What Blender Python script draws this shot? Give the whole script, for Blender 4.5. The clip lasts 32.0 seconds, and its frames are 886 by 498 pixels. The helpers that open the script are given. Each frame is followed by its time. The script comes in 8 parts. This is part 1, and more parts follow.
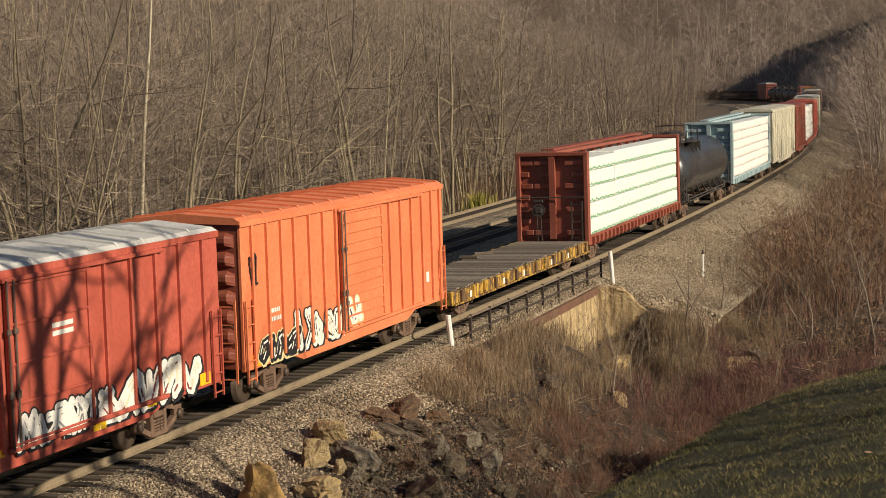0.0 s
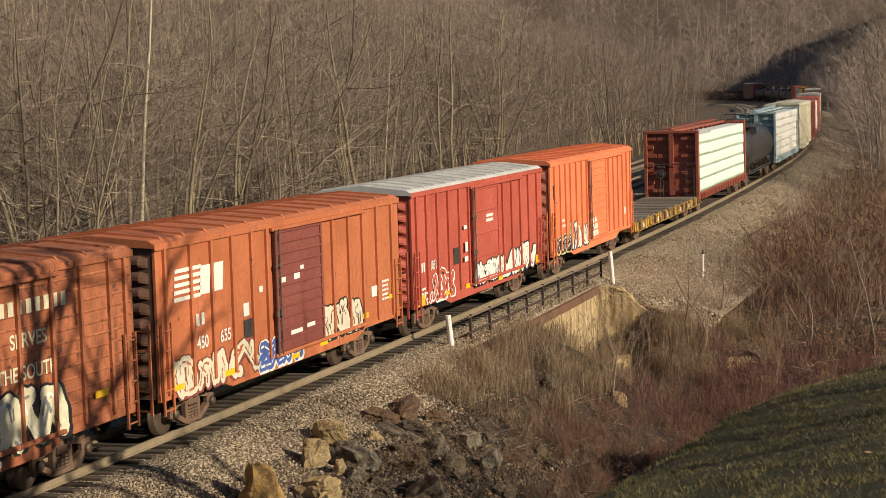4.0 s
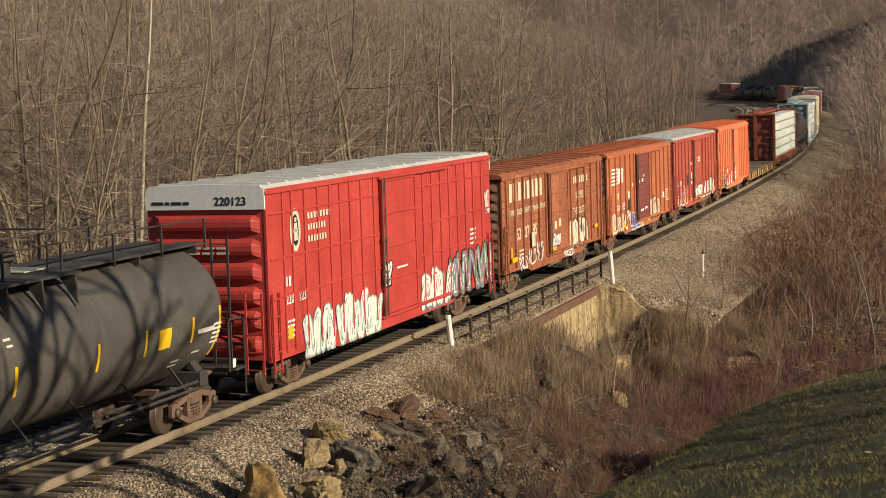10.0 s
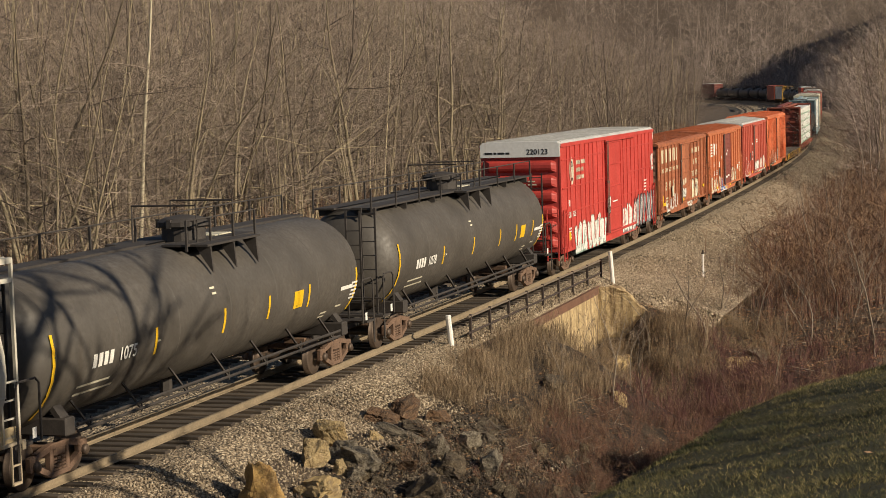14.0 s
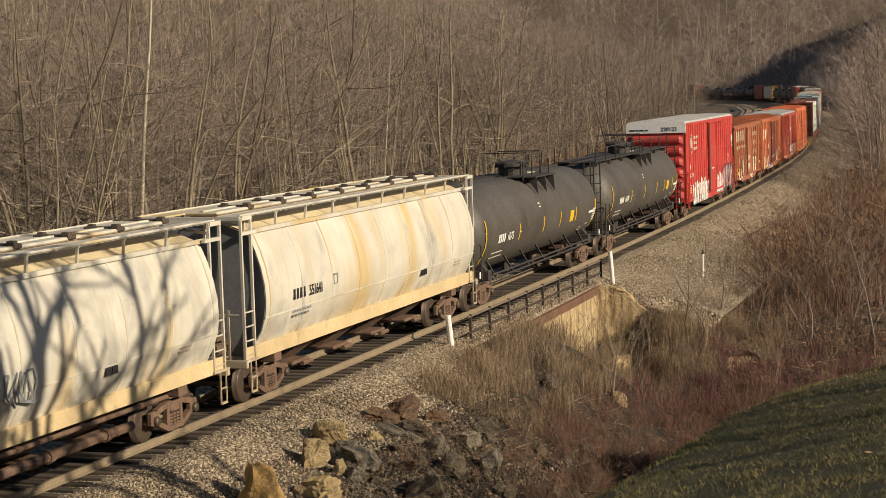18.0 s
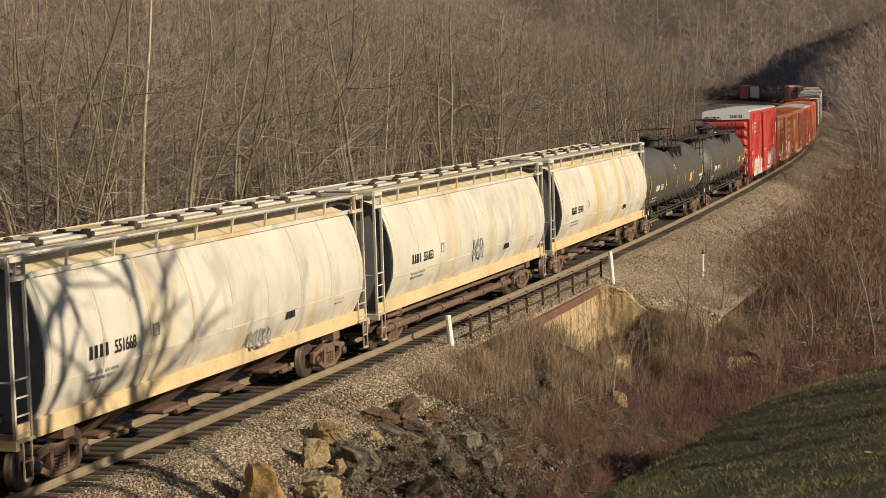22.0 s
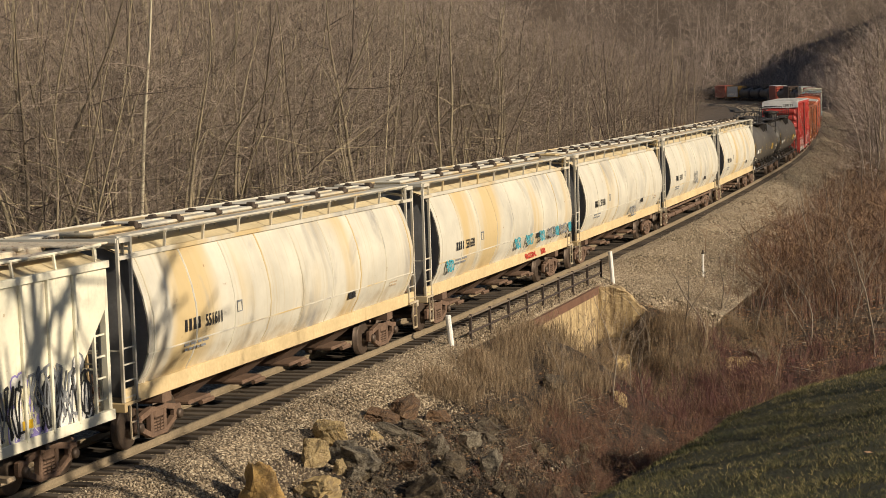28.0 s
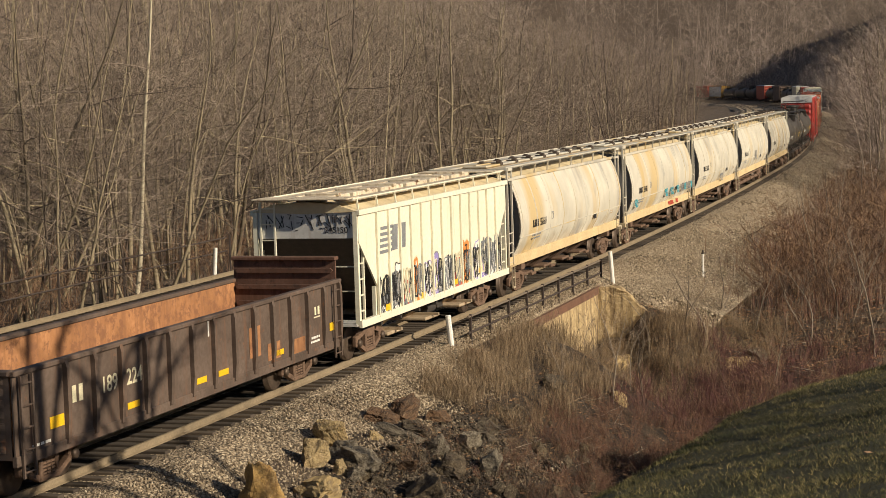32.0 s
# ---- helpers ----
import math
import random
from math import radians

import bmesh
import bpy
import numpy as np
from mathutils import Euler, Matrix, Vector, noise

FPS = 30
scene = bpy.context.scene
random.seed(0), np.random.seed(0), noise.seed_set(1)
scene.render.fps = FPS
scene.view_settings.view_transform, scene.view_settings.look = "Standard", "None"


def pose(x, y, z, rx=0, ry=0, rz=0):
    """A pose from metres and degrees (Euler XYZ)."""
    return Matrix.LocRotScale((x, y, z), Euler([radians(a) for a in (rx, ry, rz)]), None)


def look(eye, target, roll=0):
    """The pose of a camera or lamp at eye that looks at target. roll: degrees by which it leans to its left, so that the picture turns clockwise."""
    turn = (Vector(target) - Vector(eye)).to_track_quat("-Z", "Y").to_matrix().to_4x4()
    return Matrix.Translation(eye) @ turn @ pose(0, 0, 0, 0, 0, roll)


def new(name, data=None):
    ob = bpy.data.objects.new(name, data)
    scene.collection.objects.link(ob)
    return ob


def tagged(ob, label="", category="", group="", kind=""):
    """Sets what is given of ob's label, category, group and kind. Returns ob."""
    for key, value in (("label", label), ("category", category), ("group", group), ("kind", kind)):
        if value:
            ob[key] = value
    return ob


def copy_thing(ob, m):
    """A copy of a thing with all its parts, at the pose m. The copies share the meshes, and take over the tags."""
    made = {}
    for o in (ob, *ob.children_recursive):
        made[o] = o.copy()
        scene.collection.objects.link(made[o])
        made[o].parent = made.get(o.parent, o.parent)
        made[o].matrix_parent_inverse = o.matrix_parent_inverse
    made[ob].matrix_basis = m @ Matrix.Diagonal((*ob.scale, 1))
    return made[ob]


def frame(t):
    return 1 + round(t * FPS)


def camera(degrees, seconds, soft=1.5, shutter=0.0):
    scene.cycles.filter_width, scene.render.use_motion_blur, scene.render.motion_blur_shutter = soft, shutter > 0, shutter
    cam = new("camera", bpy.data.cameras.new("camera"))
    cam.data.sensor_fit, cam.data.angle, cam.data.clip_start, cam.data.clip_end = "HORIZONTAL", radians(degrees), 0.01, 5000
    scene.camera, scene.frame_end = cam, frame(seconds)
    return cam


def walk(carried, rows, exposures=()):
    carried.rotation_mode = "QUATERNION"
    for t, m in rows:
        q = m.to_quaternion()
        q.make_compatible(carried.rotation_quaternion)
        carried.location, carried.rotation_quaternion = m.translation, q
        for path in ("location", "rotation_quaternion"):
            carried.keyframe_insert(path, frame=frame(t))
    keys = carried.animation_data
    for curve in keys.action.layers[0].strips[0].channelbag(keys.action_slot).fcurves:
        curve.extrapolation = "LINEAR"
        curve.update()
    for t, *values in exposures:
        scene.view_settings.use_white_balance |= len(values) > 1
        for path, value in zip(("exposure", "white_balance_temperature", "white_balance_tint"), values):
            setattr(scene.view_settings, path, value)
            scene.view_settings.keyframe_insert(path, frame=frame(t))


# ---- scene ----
# ---- camera ----
EYE = (0.0, 0.0, 7.2323)
cam = camera(26.657, 32.0, soft=0.6)
STAND = pose(*EYE, 90 - 4.9567) @ pose(0, 0, 0, 0, 0, -1.7917)
walk(cam, [(0.0, STAND), (32.0, STAND)], exposures=[(0.0, 0.24), (32.0, 0.24)])

# ---- light: a low autumn sun from behind the right shoulder, clear sky ----
SUN_TO = Vector((0.86 * math.cos(radians(25)), -0.51 * math.cos(radians(25)), math.sin(radians(25)))).normalized()
sun_data = bpy.data.lights.new("sun", "SUN")
sun_data.energy, sun_data.angle, sun_data.color = 5.0, radians(0.53), (1.0, 0.86, 0.66)
sun = new("sun", sun_data)
sun.matrix_world = look((60, -50, 60), Vector((60, -50, 60)) - SUN_TO)
world = bpy.data.worlds.new("sky")
scene.world = world
world.use_nodes = True
wn = world.node_tree.nodes
wl = world.node_tree.links
sky = wn.new("ShaderNodeTexSky")
sky.sky_type, sky.sun_disc = "NISHITA", False
sky.sun_elevation, sky.sun_rotation = radians(25), math.atan2(SUN_TO.x, SUN_TO.y)
sky.air_density, sky.dust_density = 0.8, 0.6
wl.new(sky.outputs["Color"], wn["Background"].inputs["Color"])
wn["Background"].inputs["Strength"].default_value = 0.05
# ---- materials ----
def mat(name, build):
    m = bpy.data.materials.new(name)
    m.use_nodes = True
    t = m.node_tree
    b = t.nodes["Principled BSDF"]
    build(t, b)
    return m


def nd(t, kind, **props):
    n = t.nodes.new(kind)
    for k, v in props.items():
        if k == "operation":
            n.operation = v
        elif k == "blend_type":
            n.blend_type = v
        elif k == "data_type":
            n.data_type = v
    return n


def noise_tex(t, scale, detail=6.0, rough=0.6, stretch=None, space="Object", dist=0.0):
    tc = t.nodes.new("ShaderNodeTexCoord")
    info = t.nodes.new("ShaderNodeObjectInfo")
    away = t.nodes.new("ShaderNodeVectorMath")
    away.operation = "MULTIPLY_ADD"
    away.inputs[1].default_value = (31.0, 17.0, 23.0)
    t.links.new(info.outputs["Random"], away.inputs[0])
    t.links.new(tc.outputs[space], away.inputs[2])
    n = t.nodes.new("ShaderNodeTexNoise")
    n.inputs["Scale"].default_value = scale
    n.inputs["Detail"].default_value = detail
    n.inputs["Roughness"].default_value = rough
    n.inputs["Distortion"].default_value = dist
    if stretch:
        mp = t.nodes.new("ShaderNodeMapping")
        mp.inputs["Scale"].default_value = stretch
        t.links.new(away.outputs[0], mp.inputs["Vector"])
        t.links.new(mp.outputs["Vector"], n.inputs["Vector"])
    else:
        t.links.new(away.outputs[0], n.inputs["Vector"])
    return n.outputs["Fac"]


def ramp(t, fac, stops):
    r = t.nodes.new("ShaderNodeValToRGB")
    el = r.color_ramp.elements
    while len(el) < len(stops):
        el.new(0.5)
    for e, (p, c) in zip(el, stops):
        e.position = p
        e.color = (*c, 1) if len(c) == 3 else c
    t.links.new(fac, r.inputs["Fac"])
    return r.outputs["Color"]


def mix(t, fac, a, b, blend="MIX"):
    m = t.nodes.new("ShaderNodeMix")
    m.data_type, m.blend_type = "RGBA", blend
    for sock, v in ((m.inputs[0], fac), (m.inputs[6], a), (m.inputs[7], b)):
        if isinstance(v, (int, float)):
            sock.default_value = v
        elif isinstance(v, tuple):
            sock.default_value = (*v, 1)
        else:
            t.links.new(v, sock)
    return m.outputs[2]


def step(t, fac, lo, hi):
    m = t.nodes.new("ShaderNodeMapRange")
    m.inputs["From Min"].default_value, m.inputs["From Max"].default_value = lo, hi
    t.links.new(fac, m.inputs["Value"])
    return m.outputs["Result"]


def bump(t, b, height, strength, distance):
    n = t.nodes.new("ShaderNodeBump")
    n.inputs["Strength"].default_value, n.inputs["Distance"].default_value = strength, distance
    t.links.new(height, n.inputs["Height"])
    t.links.new(n.outputs["Normal"], b.inputs["Normal"])


def painted(name, colour, rust=(0.16, 0.065, 0.03), wear=0.62, fade=0.18, rough=0.55, streak=0.5):
    """Weathered paint on steel: sun-faded patches, rust streaks that run down, dirt."""
    def build(t, b):
        big = noise_tex(t, 0.7, 5)
        fine = noise_tex(t, 9, 6)
        light = tuple(min(1, c * (1 + fade) + 0.02) for c in colour)
        dark = tuple(c * (1 - fade) for c in colour)
        base = ramp(t, big, [(0.3, dark), (0.7, light)])
        base = mix(t, step(t, fine, 0.35, 0.8), base, tuple(c * 0.82 for c in colour))
        run = noise_tex(t, 1.0, 5, 0.65, (5.0, 5.0, 0.35))
        base = mix(t, step(t, run, wear, wear + 0.16), base, mix(t, streak, tuple(colour), rust))
        spots = noise_tex(t, 3.2, 8, 0.75)
        base = mix(t, step(t, spots, wear + 0.06, wear + 0.13), base, rust)
        t.links.new(base, b.inputs["Base Color"])
        t.links.new(ramp(t, fine, [(0.2, (rough - 0.12,) * 3), (0.8, (rough + 0.2,) * 3)]), b.inputs["Roughness"])
        bump(t, b, noise_tex(t, 2.2, 4), 0.12, 0.03)
    return mat(name, build)


def plain(name, colour, rough=0.7, metal=0.0, scale=6.0, vary=0.25, relief=0.0, relief_scale=30.0):
    """One material colour with blotches and grain."""
    def build(t, b):
        n1 = noise_tex(t, scale, 6)
        n2 = noise_tex(t, scale * 7, 4)
        c = ramp(t, n1, [(0.25, tuple(x * (1 - vary) for x in colour)), (0.75, tuple(min(1, x * (1 + vary)) for x in colour))])
        c = mix(t, step(t, n2, 0.4, 0.75), c, tuple(x * 0.7 for x in colour))
        t.links.new(c, b.inputs["Base Color"])
        b.inputs["Roughness"].default_value, b.inputs["Metallic"].default_value = rough, metal
        if relief:
            bump(t, b, noise_tex(t, relief_scale, 5), 0.6, relief)
    return mat(name, build)


def island(name, stops, rough=0.85, scale=4.0, relief=0.0):
    """Colour that differs from piece to piece of a joined mesh."""
    def build(t, b):
        g = t.nodes.new("ShaderNodeNewGeometry")
        c = ramp(t, g.outputs["Random Per Island"], stops)
        c = mix(t, step(t, noise_tex(t, scale, 6), 0.3, 0.8), c, mix(t, 0.6, c, (0.03, 0.025, 0.02)))
        t.links.new(c, b.inputs["Base Color"])
        b.inputs["Roughness"].default_value = rough
        if relief:
            bump(t, b, noise_tex(t, scale * 4, 5), 0.7, relief)
    return mat(name, build)


def picked(name, stops, rough=0.85, scale=4.0, relief=0.0, stretch=None):
    """Colour that differs from object to object."""
    def build(t, b):
        g = t.nodes.new("ShaderNodeObjectInfo")
        c = ramp(t, g.outputs["Random"], stops)
        c = mix(t, step(t, noise_tex(t, scale, 6, 0.6, stretch), 0.35, 0.75), c, mix(t, 0.55, c, (0.03, 0.025, 0.02)))
        t.links.new(c, b.inputs["Base Color"])
        b.inputs["Roughness"].default_value = rough
        if relief:
            bump(t, b, noise_tex(t, scale * 4, 5, 0.6, stretch), 0.7, relief)
    return mat(name, build)


def ground_build(t, b):
    big = noise_tex(t, 0.22, 6, space="Object")
    mid = noise_tex(t, 1.6, 8, 0.7)
    fine = noise_tex(t, 14, 6, 0.7)
    c = ramp(t, big, [(0.3, (0.078, 0.056, 0.039)), (0.5, (0.108, 0.078, 0.053)), (0.72, (0.09, 0.064, 0.045))])
    c = mix(t, step(t, mid, 0.45, 0.7), c, (0.065, 0.046, 0.033))
    c = mix(t, step(t, fine, 0.52, 0.78), c, (0.2, 0.145, 0.098))
    t.links.new(c, b.inputs["Base Color"])
    b.inputs["Roughness"].default_value = 0.95
    bump(t, b, noise_tex(t, 5, 8, 0.75), 0.9, 0.12)


def ballast_build(t, b):
    tc = t.nodes.new("ShaderNodeTexCoord")
    v = t.nodes.new("ShaderNodeTexVoronoi")
    v.inputs["Scale"].default_value = 15
    t.links.new(tc.outputs["Object"], v.inputs["Vector"])
    sep = t.nodes.new("ShaderNodeSeparateColor")
    t.links.new(v.outputs["Color"], sep.inputs["Color"])
    c = ramp(t, sep.outputs["Red"], [(0.0, (0.10, 0.075, 0.048)), (0.45, (0.26, 0.2, 0.132)), (0.8, (0.42, 0.335, 0.225)), (1.0, (0.62, 0.52, 0.37))])
    c = mix(t, step(t, noise_tex(t, 0.5, 6), 0.42, 0.72), c, mix(t, 0.5, c, (0.13, 0.095, 0.065)))
    t.links.new(c, b.inputs["Base Color"])
    b.inputs["Roughness"].default_value = 0.95
    bump(t, b, v.outputs["Distance"], 1.0, 0.07)


GROUND = mat("leaf_litter_soil", ground_build)
BALLAST = mat("crushed_stone", ballast_build)


def hollow_soil_build(t, b):
    c = ramp(t, noise_tex(t, 1.4, 6), [(0.35, (0.026, 0.018, 0.012)), (0.65, (0.06, 0.042, 0.027))])
    c = mix(t, step(t, noise_tex(t, 9, 7, 0.75), 0.54, 0.66), c, (0.13, 0.085, 0.05))
    c = mix(t, step(t, noise_tex(t, 17, 5, 0.7, dist=0.6), 0.6, 0.68), c, (0.2, 0.12, 0.06))
    t.links.new(c, b.inputs["Base Color"])
    b.inputs["Roughness"].default_value = 0.95
    bump(t, b, noise_tex(t, 7, 8, 0.8), 1.0, 0.14)


HOLLOW_SOIL = mat("dark_hollow_soil", hollow_soil_build)
TURF = plain("grass_covered_soil", (0.046, 0.042, 0.012), 0.95, 0.0, 7.0, 0.6, 0.06, 26.0)
RAIL = plain("rusty_rail_steel", (0.34, 0.27, 0.18), 0.5, 0.3, 3.0, 0.25)
TIE = picked("weathered_tie_wood", [(0, (0.045, 0.034, 0.025)), (0.5, (0.075, 0.057, 0.041)), (1, (0.12, 0.092, 0.066))], 0.9, 2.0, 0.01)
DARK_STEEL = plain("grimy_dark_steel", (0.045, 0.038, 0.033), 0.75, 0.0, 4.0, 0.4)
TRUCK = plain("rust_brown_cast_steel", (0.155, 0.095, 0.062), 0.8, 0.0, 5.0, 0.45, 0.01)
GRIME_SHADE = plain("grime_and_shade_brown_steel", (0.07, 0.05, 0.036), 0.85, 0.0, 5.0, 0.4)
WHEEL = plain("worn_wheel_steel", (0.11, 0.08, 0.06), 0.55, 0.5, 5.0, 0.35)
# ---- small mesh tools ----
def mesh_of(bm, name, material, smooth=False):
    me = bpy.data.meshes.new(name)
    bm.normal_update()
    bm.to_mesh(me)
    bm.free()
    for m in (material if isinstance(material, (list, tuple)) else (material,)):
        me.materials.append(m)
    if smooth:
        for p in me.polygons:
            p.use_smooth = True
    return me


def part(name, bm, material, parent=None, label="", smooth=False):
    """A bmesh becomes ONE mesh object, under a thing or a part."""
    ob = new(name, mesh_of(bm, name, material, smooth))
    if parent:
        ob.parent = parent
    if label:
        ob["label"] = label
    return ob


def empty(name, m=None):
    ob = new(name)
    ob.empty_display_size = 0.3
    if m is not None:
        ob.matrix_basis = m
    return ob


def box(bm, x0, x1, y0, y1, z0, z1, bevel=0.0, mi=0):
    vs = [bm.verts.new((x, y, z)) for z in (z0, z1) for y in (y0, y1) for x in (x0, x1)]
    fs = [bm.faces.new([vs[i] for i in f]) for f in ((0, 2, 3, 1), (4, 5, 7, 6), (0, 1, 5, 4), (1, 3, 7, 5), (3, 2, 6, 7), (2, 0, 4, 6))]
    for f in fs:
        f.material_index = mi
    if bevel:
        bmesh.ops.bevel(bm, geom=list({e for f in fs for e in f.edges}), offset=bevel, segments=1, affect="EDGES")
    return bm


def beam(bm, a, b, w, h=None, mi=0):
    """A straight bar of rectangular section from a to b."""
    a, b = Vector(a), Vector(b)
    h = h or w
    d = (b - a).normalized()
    side = d.cross(Vector((0, 0, 1)))
    side = side.normalized() if side.length > 1e-4 else Vector((1, 0, 0))
    up = side.cross(d)
    ring = [[bm.verts.new(p + side * sx * w / 2 + up * sy * h / 2) for sx, sy in ((-1, -1), (1, -1), (1, 1), (-1, 1))] for p in (a, b)]
    for i in range(4):
        f = bm.faces.new((ring[0][i], ring[0][(i + 1) % 4], ring[1][(i + 1) % 4], ring[1][i]))
        f.material_index = mi
    bm.faces.new(ring[0][::-1]).material_index = mi
    bm.faces.new(ring[1]).material_index = mi
    return bm


def tube(bm, pts, rad, sides=6, cap=True):
    """A tapering round limb along pts; rad: one radius or one for each point."""
    pts = [Vector(p) for p in pts]
    rads = rad if isinstance(rad, (list, tuple)) else [rad] * len(pts)
    rings = []
    for i, p in enumerate(pts):
        d = (pts[min(i + 1, len(pts) - 1)] - pts[max(i - 1, 0)]).normalized()
        u = d.cross(Vector((0.31, 0.17, 0.93)))
        u = u.normalized() if u.length > 1e-3 else Vector((1, 0, 0))
        w = d.cross(u)
        rings.append([bm.verts.new(p + (u * math.cos(k * math.tau / sides) + w * math.sin(k * math.tau / sides)) * rads[i]) for k in range(sides)])
    for r0, r1 in zip(rings, rings[1:]):
        for k in range(sides):
            bm.faces.new((r0[k], r0[(k + 1) % sides], r1[(k + 1) % sides], r1[k]))
    if cap:
        bm.faces.new(rings[0][::-1])
        bm.faces.new(rings[-1])
    return bm


def lathe_x(bm, prof, sides=24, cy=0.0, cz=0.0, a0=0.0, a1=math.tau, mi=0):
    """A body of revolution round an axis along x; prof: (x, radius)."""
    full = abs(a1 - a0 - math.tau) < 1e-6
    n = sides if full else sides + 1
    rings = []
    for x, r in prof:
        rings.append([bm.verts.new((x, cy + r * math.sin(a0 + (a1 - a0) * k / sides), cz + r * math.cos(a0 + (a1 - a0) * k / sides))) for k in range(n)])
    for r0, r1 in zip(rings, rings[1:]):
        for k in range(sides):
            f = bm.faces.new((r0[k], r1[k], r1[(k + 1) % n], r0[(k + 1) % n]))
            f.material_index = mi
    return bm


def lathe_y(bm, prof, sides=20, cx=0.0, cz=0.0):
    """A body of revolution round an axis along y; prof: (y, radius)."""
    rings = [[bm.verts.new((cx + r * math.sin(k * math.tau / sides), y, cz + r * math.cos(k * math.tau / sides))) for k in range(sides)] for y, r in prof]
    for r0, r1 in zip(rings, rings[1:]):
        for k in range(sides):
            bm.faces.new((r0[k], r0[(k + 1) % sides], r1[(k + 1) % sides], r1[k]))
    bm.faces.new(rings[0][::-1])
    bm.faces.new(rings[-1])
    return bm


def prism(bm, outline, x0, x1, mi=0):
    """An outline of (y, z) pushed along x."""
    a = [bm.verts.new((x0, y, z)) for y, z in outline]
    b = [bm.verts.new((x1, y, z)) for y, z in outline]
    n = len(outline)
    for i in range(n):
        bm.faces.new((a[i], a[(i + 1) % n], b[(i + 1) % n], b[i])).material_index = mi
    bm.faces.new(a[::-1]).material_index = mi
    bm.faces.new(b).material_index = mi
    return bm


# ---- the line: a slow bend to the left, by its curvature along its length ----
KNOTS = (-40, 20, 60, 100, 140, 180, 220, 260, 320, 420, 620, 900)
KAPPA = (0.00026, 0.00062, 0.00078, 0.00035, 0.0010, 0.00044, 0.0, 0.0, 0.00032, 0.0009, 0.00148, 0.00148)
LINE_S = np.arange(-180.0, 900.0, 1.0)
_k = np.interp(LINE_S, KNOTS, KAPPA)
_th = np.concatenate([[0.0], np.cumsum((_k[1:] + _k[:-1]) / 2)])
_th += 1.23892 - np.interp(0.0, LINE_S, _th)
_m = (_th[1:] + _th[:-1]) / 2
_x = np.concatenate([[0.0], np.cumsum(np.cos(_m))])
_y = np.concatenate([[0.0], np.cumsum(np.sin(_m))])
LINE_X = _x - np.interp(0.0, LINE_S, _x) - 8.0
LINE_Y = _y - np.interp(0.0, LINE_S, _y) + 36.4398
LINE_T = _th


def heading(s):
    return float(np.interp(s, LINE_S, LINE_T))


def on_line(s, n=0.0, z=0.0):
    """A place at s along the line and n to its right."""
    h = heading(s)
    return Vector((float(np.interp(s, LINE_S, LINE_X)) + math.sin(h) * n, float(np.interp(s, LINE_S, LINE_Y)) - math.cos(h) * n, z))


def line_sn(x, y):
    """Along and across the line, for arrays of places."""
    x, y = np.asarray(x, float).ravel(), np.asarray(y, float).ravel()
    s, n = np.empty(len(x)), np.empty(len(x))
    for i in range(0, len(x), 4000):
        d = (x[i:i + 4000, None] - LINE_X) ** 2 + (y[i:i + 4000, None] - LINE_Y) ** 2
        j = d.argmin(1)
        t = LINE_T[j]
        dx, dy = x[i:i + 4000] - LINE_X[j], y[i:i + 4000] - LINE_Y[j]
        s[i:i + 4000] = LINE_S[j] + dx * np.cos(t) + dy * np.sin(t)
        n[i:i + 4000] = dx * np.sin(t) - dy * np.cos(t)
    return s, n


TRACKS = (0.0, -4.15, -8.3, -12.45)


def smooth(a, b, v):
    u = np.clip((v - a) / (b - a), 0, 1)
    return u * u * (3 - 2 * u)


def bumps(x, y, f, k=0.0):
    return np.sin(x * f + 1.3 * np.sin(y * f * 0.7 + k)) * np.cos(y * f * 1.1 + 1.7 * np.sin(x * f * 0.6 + k * 2))


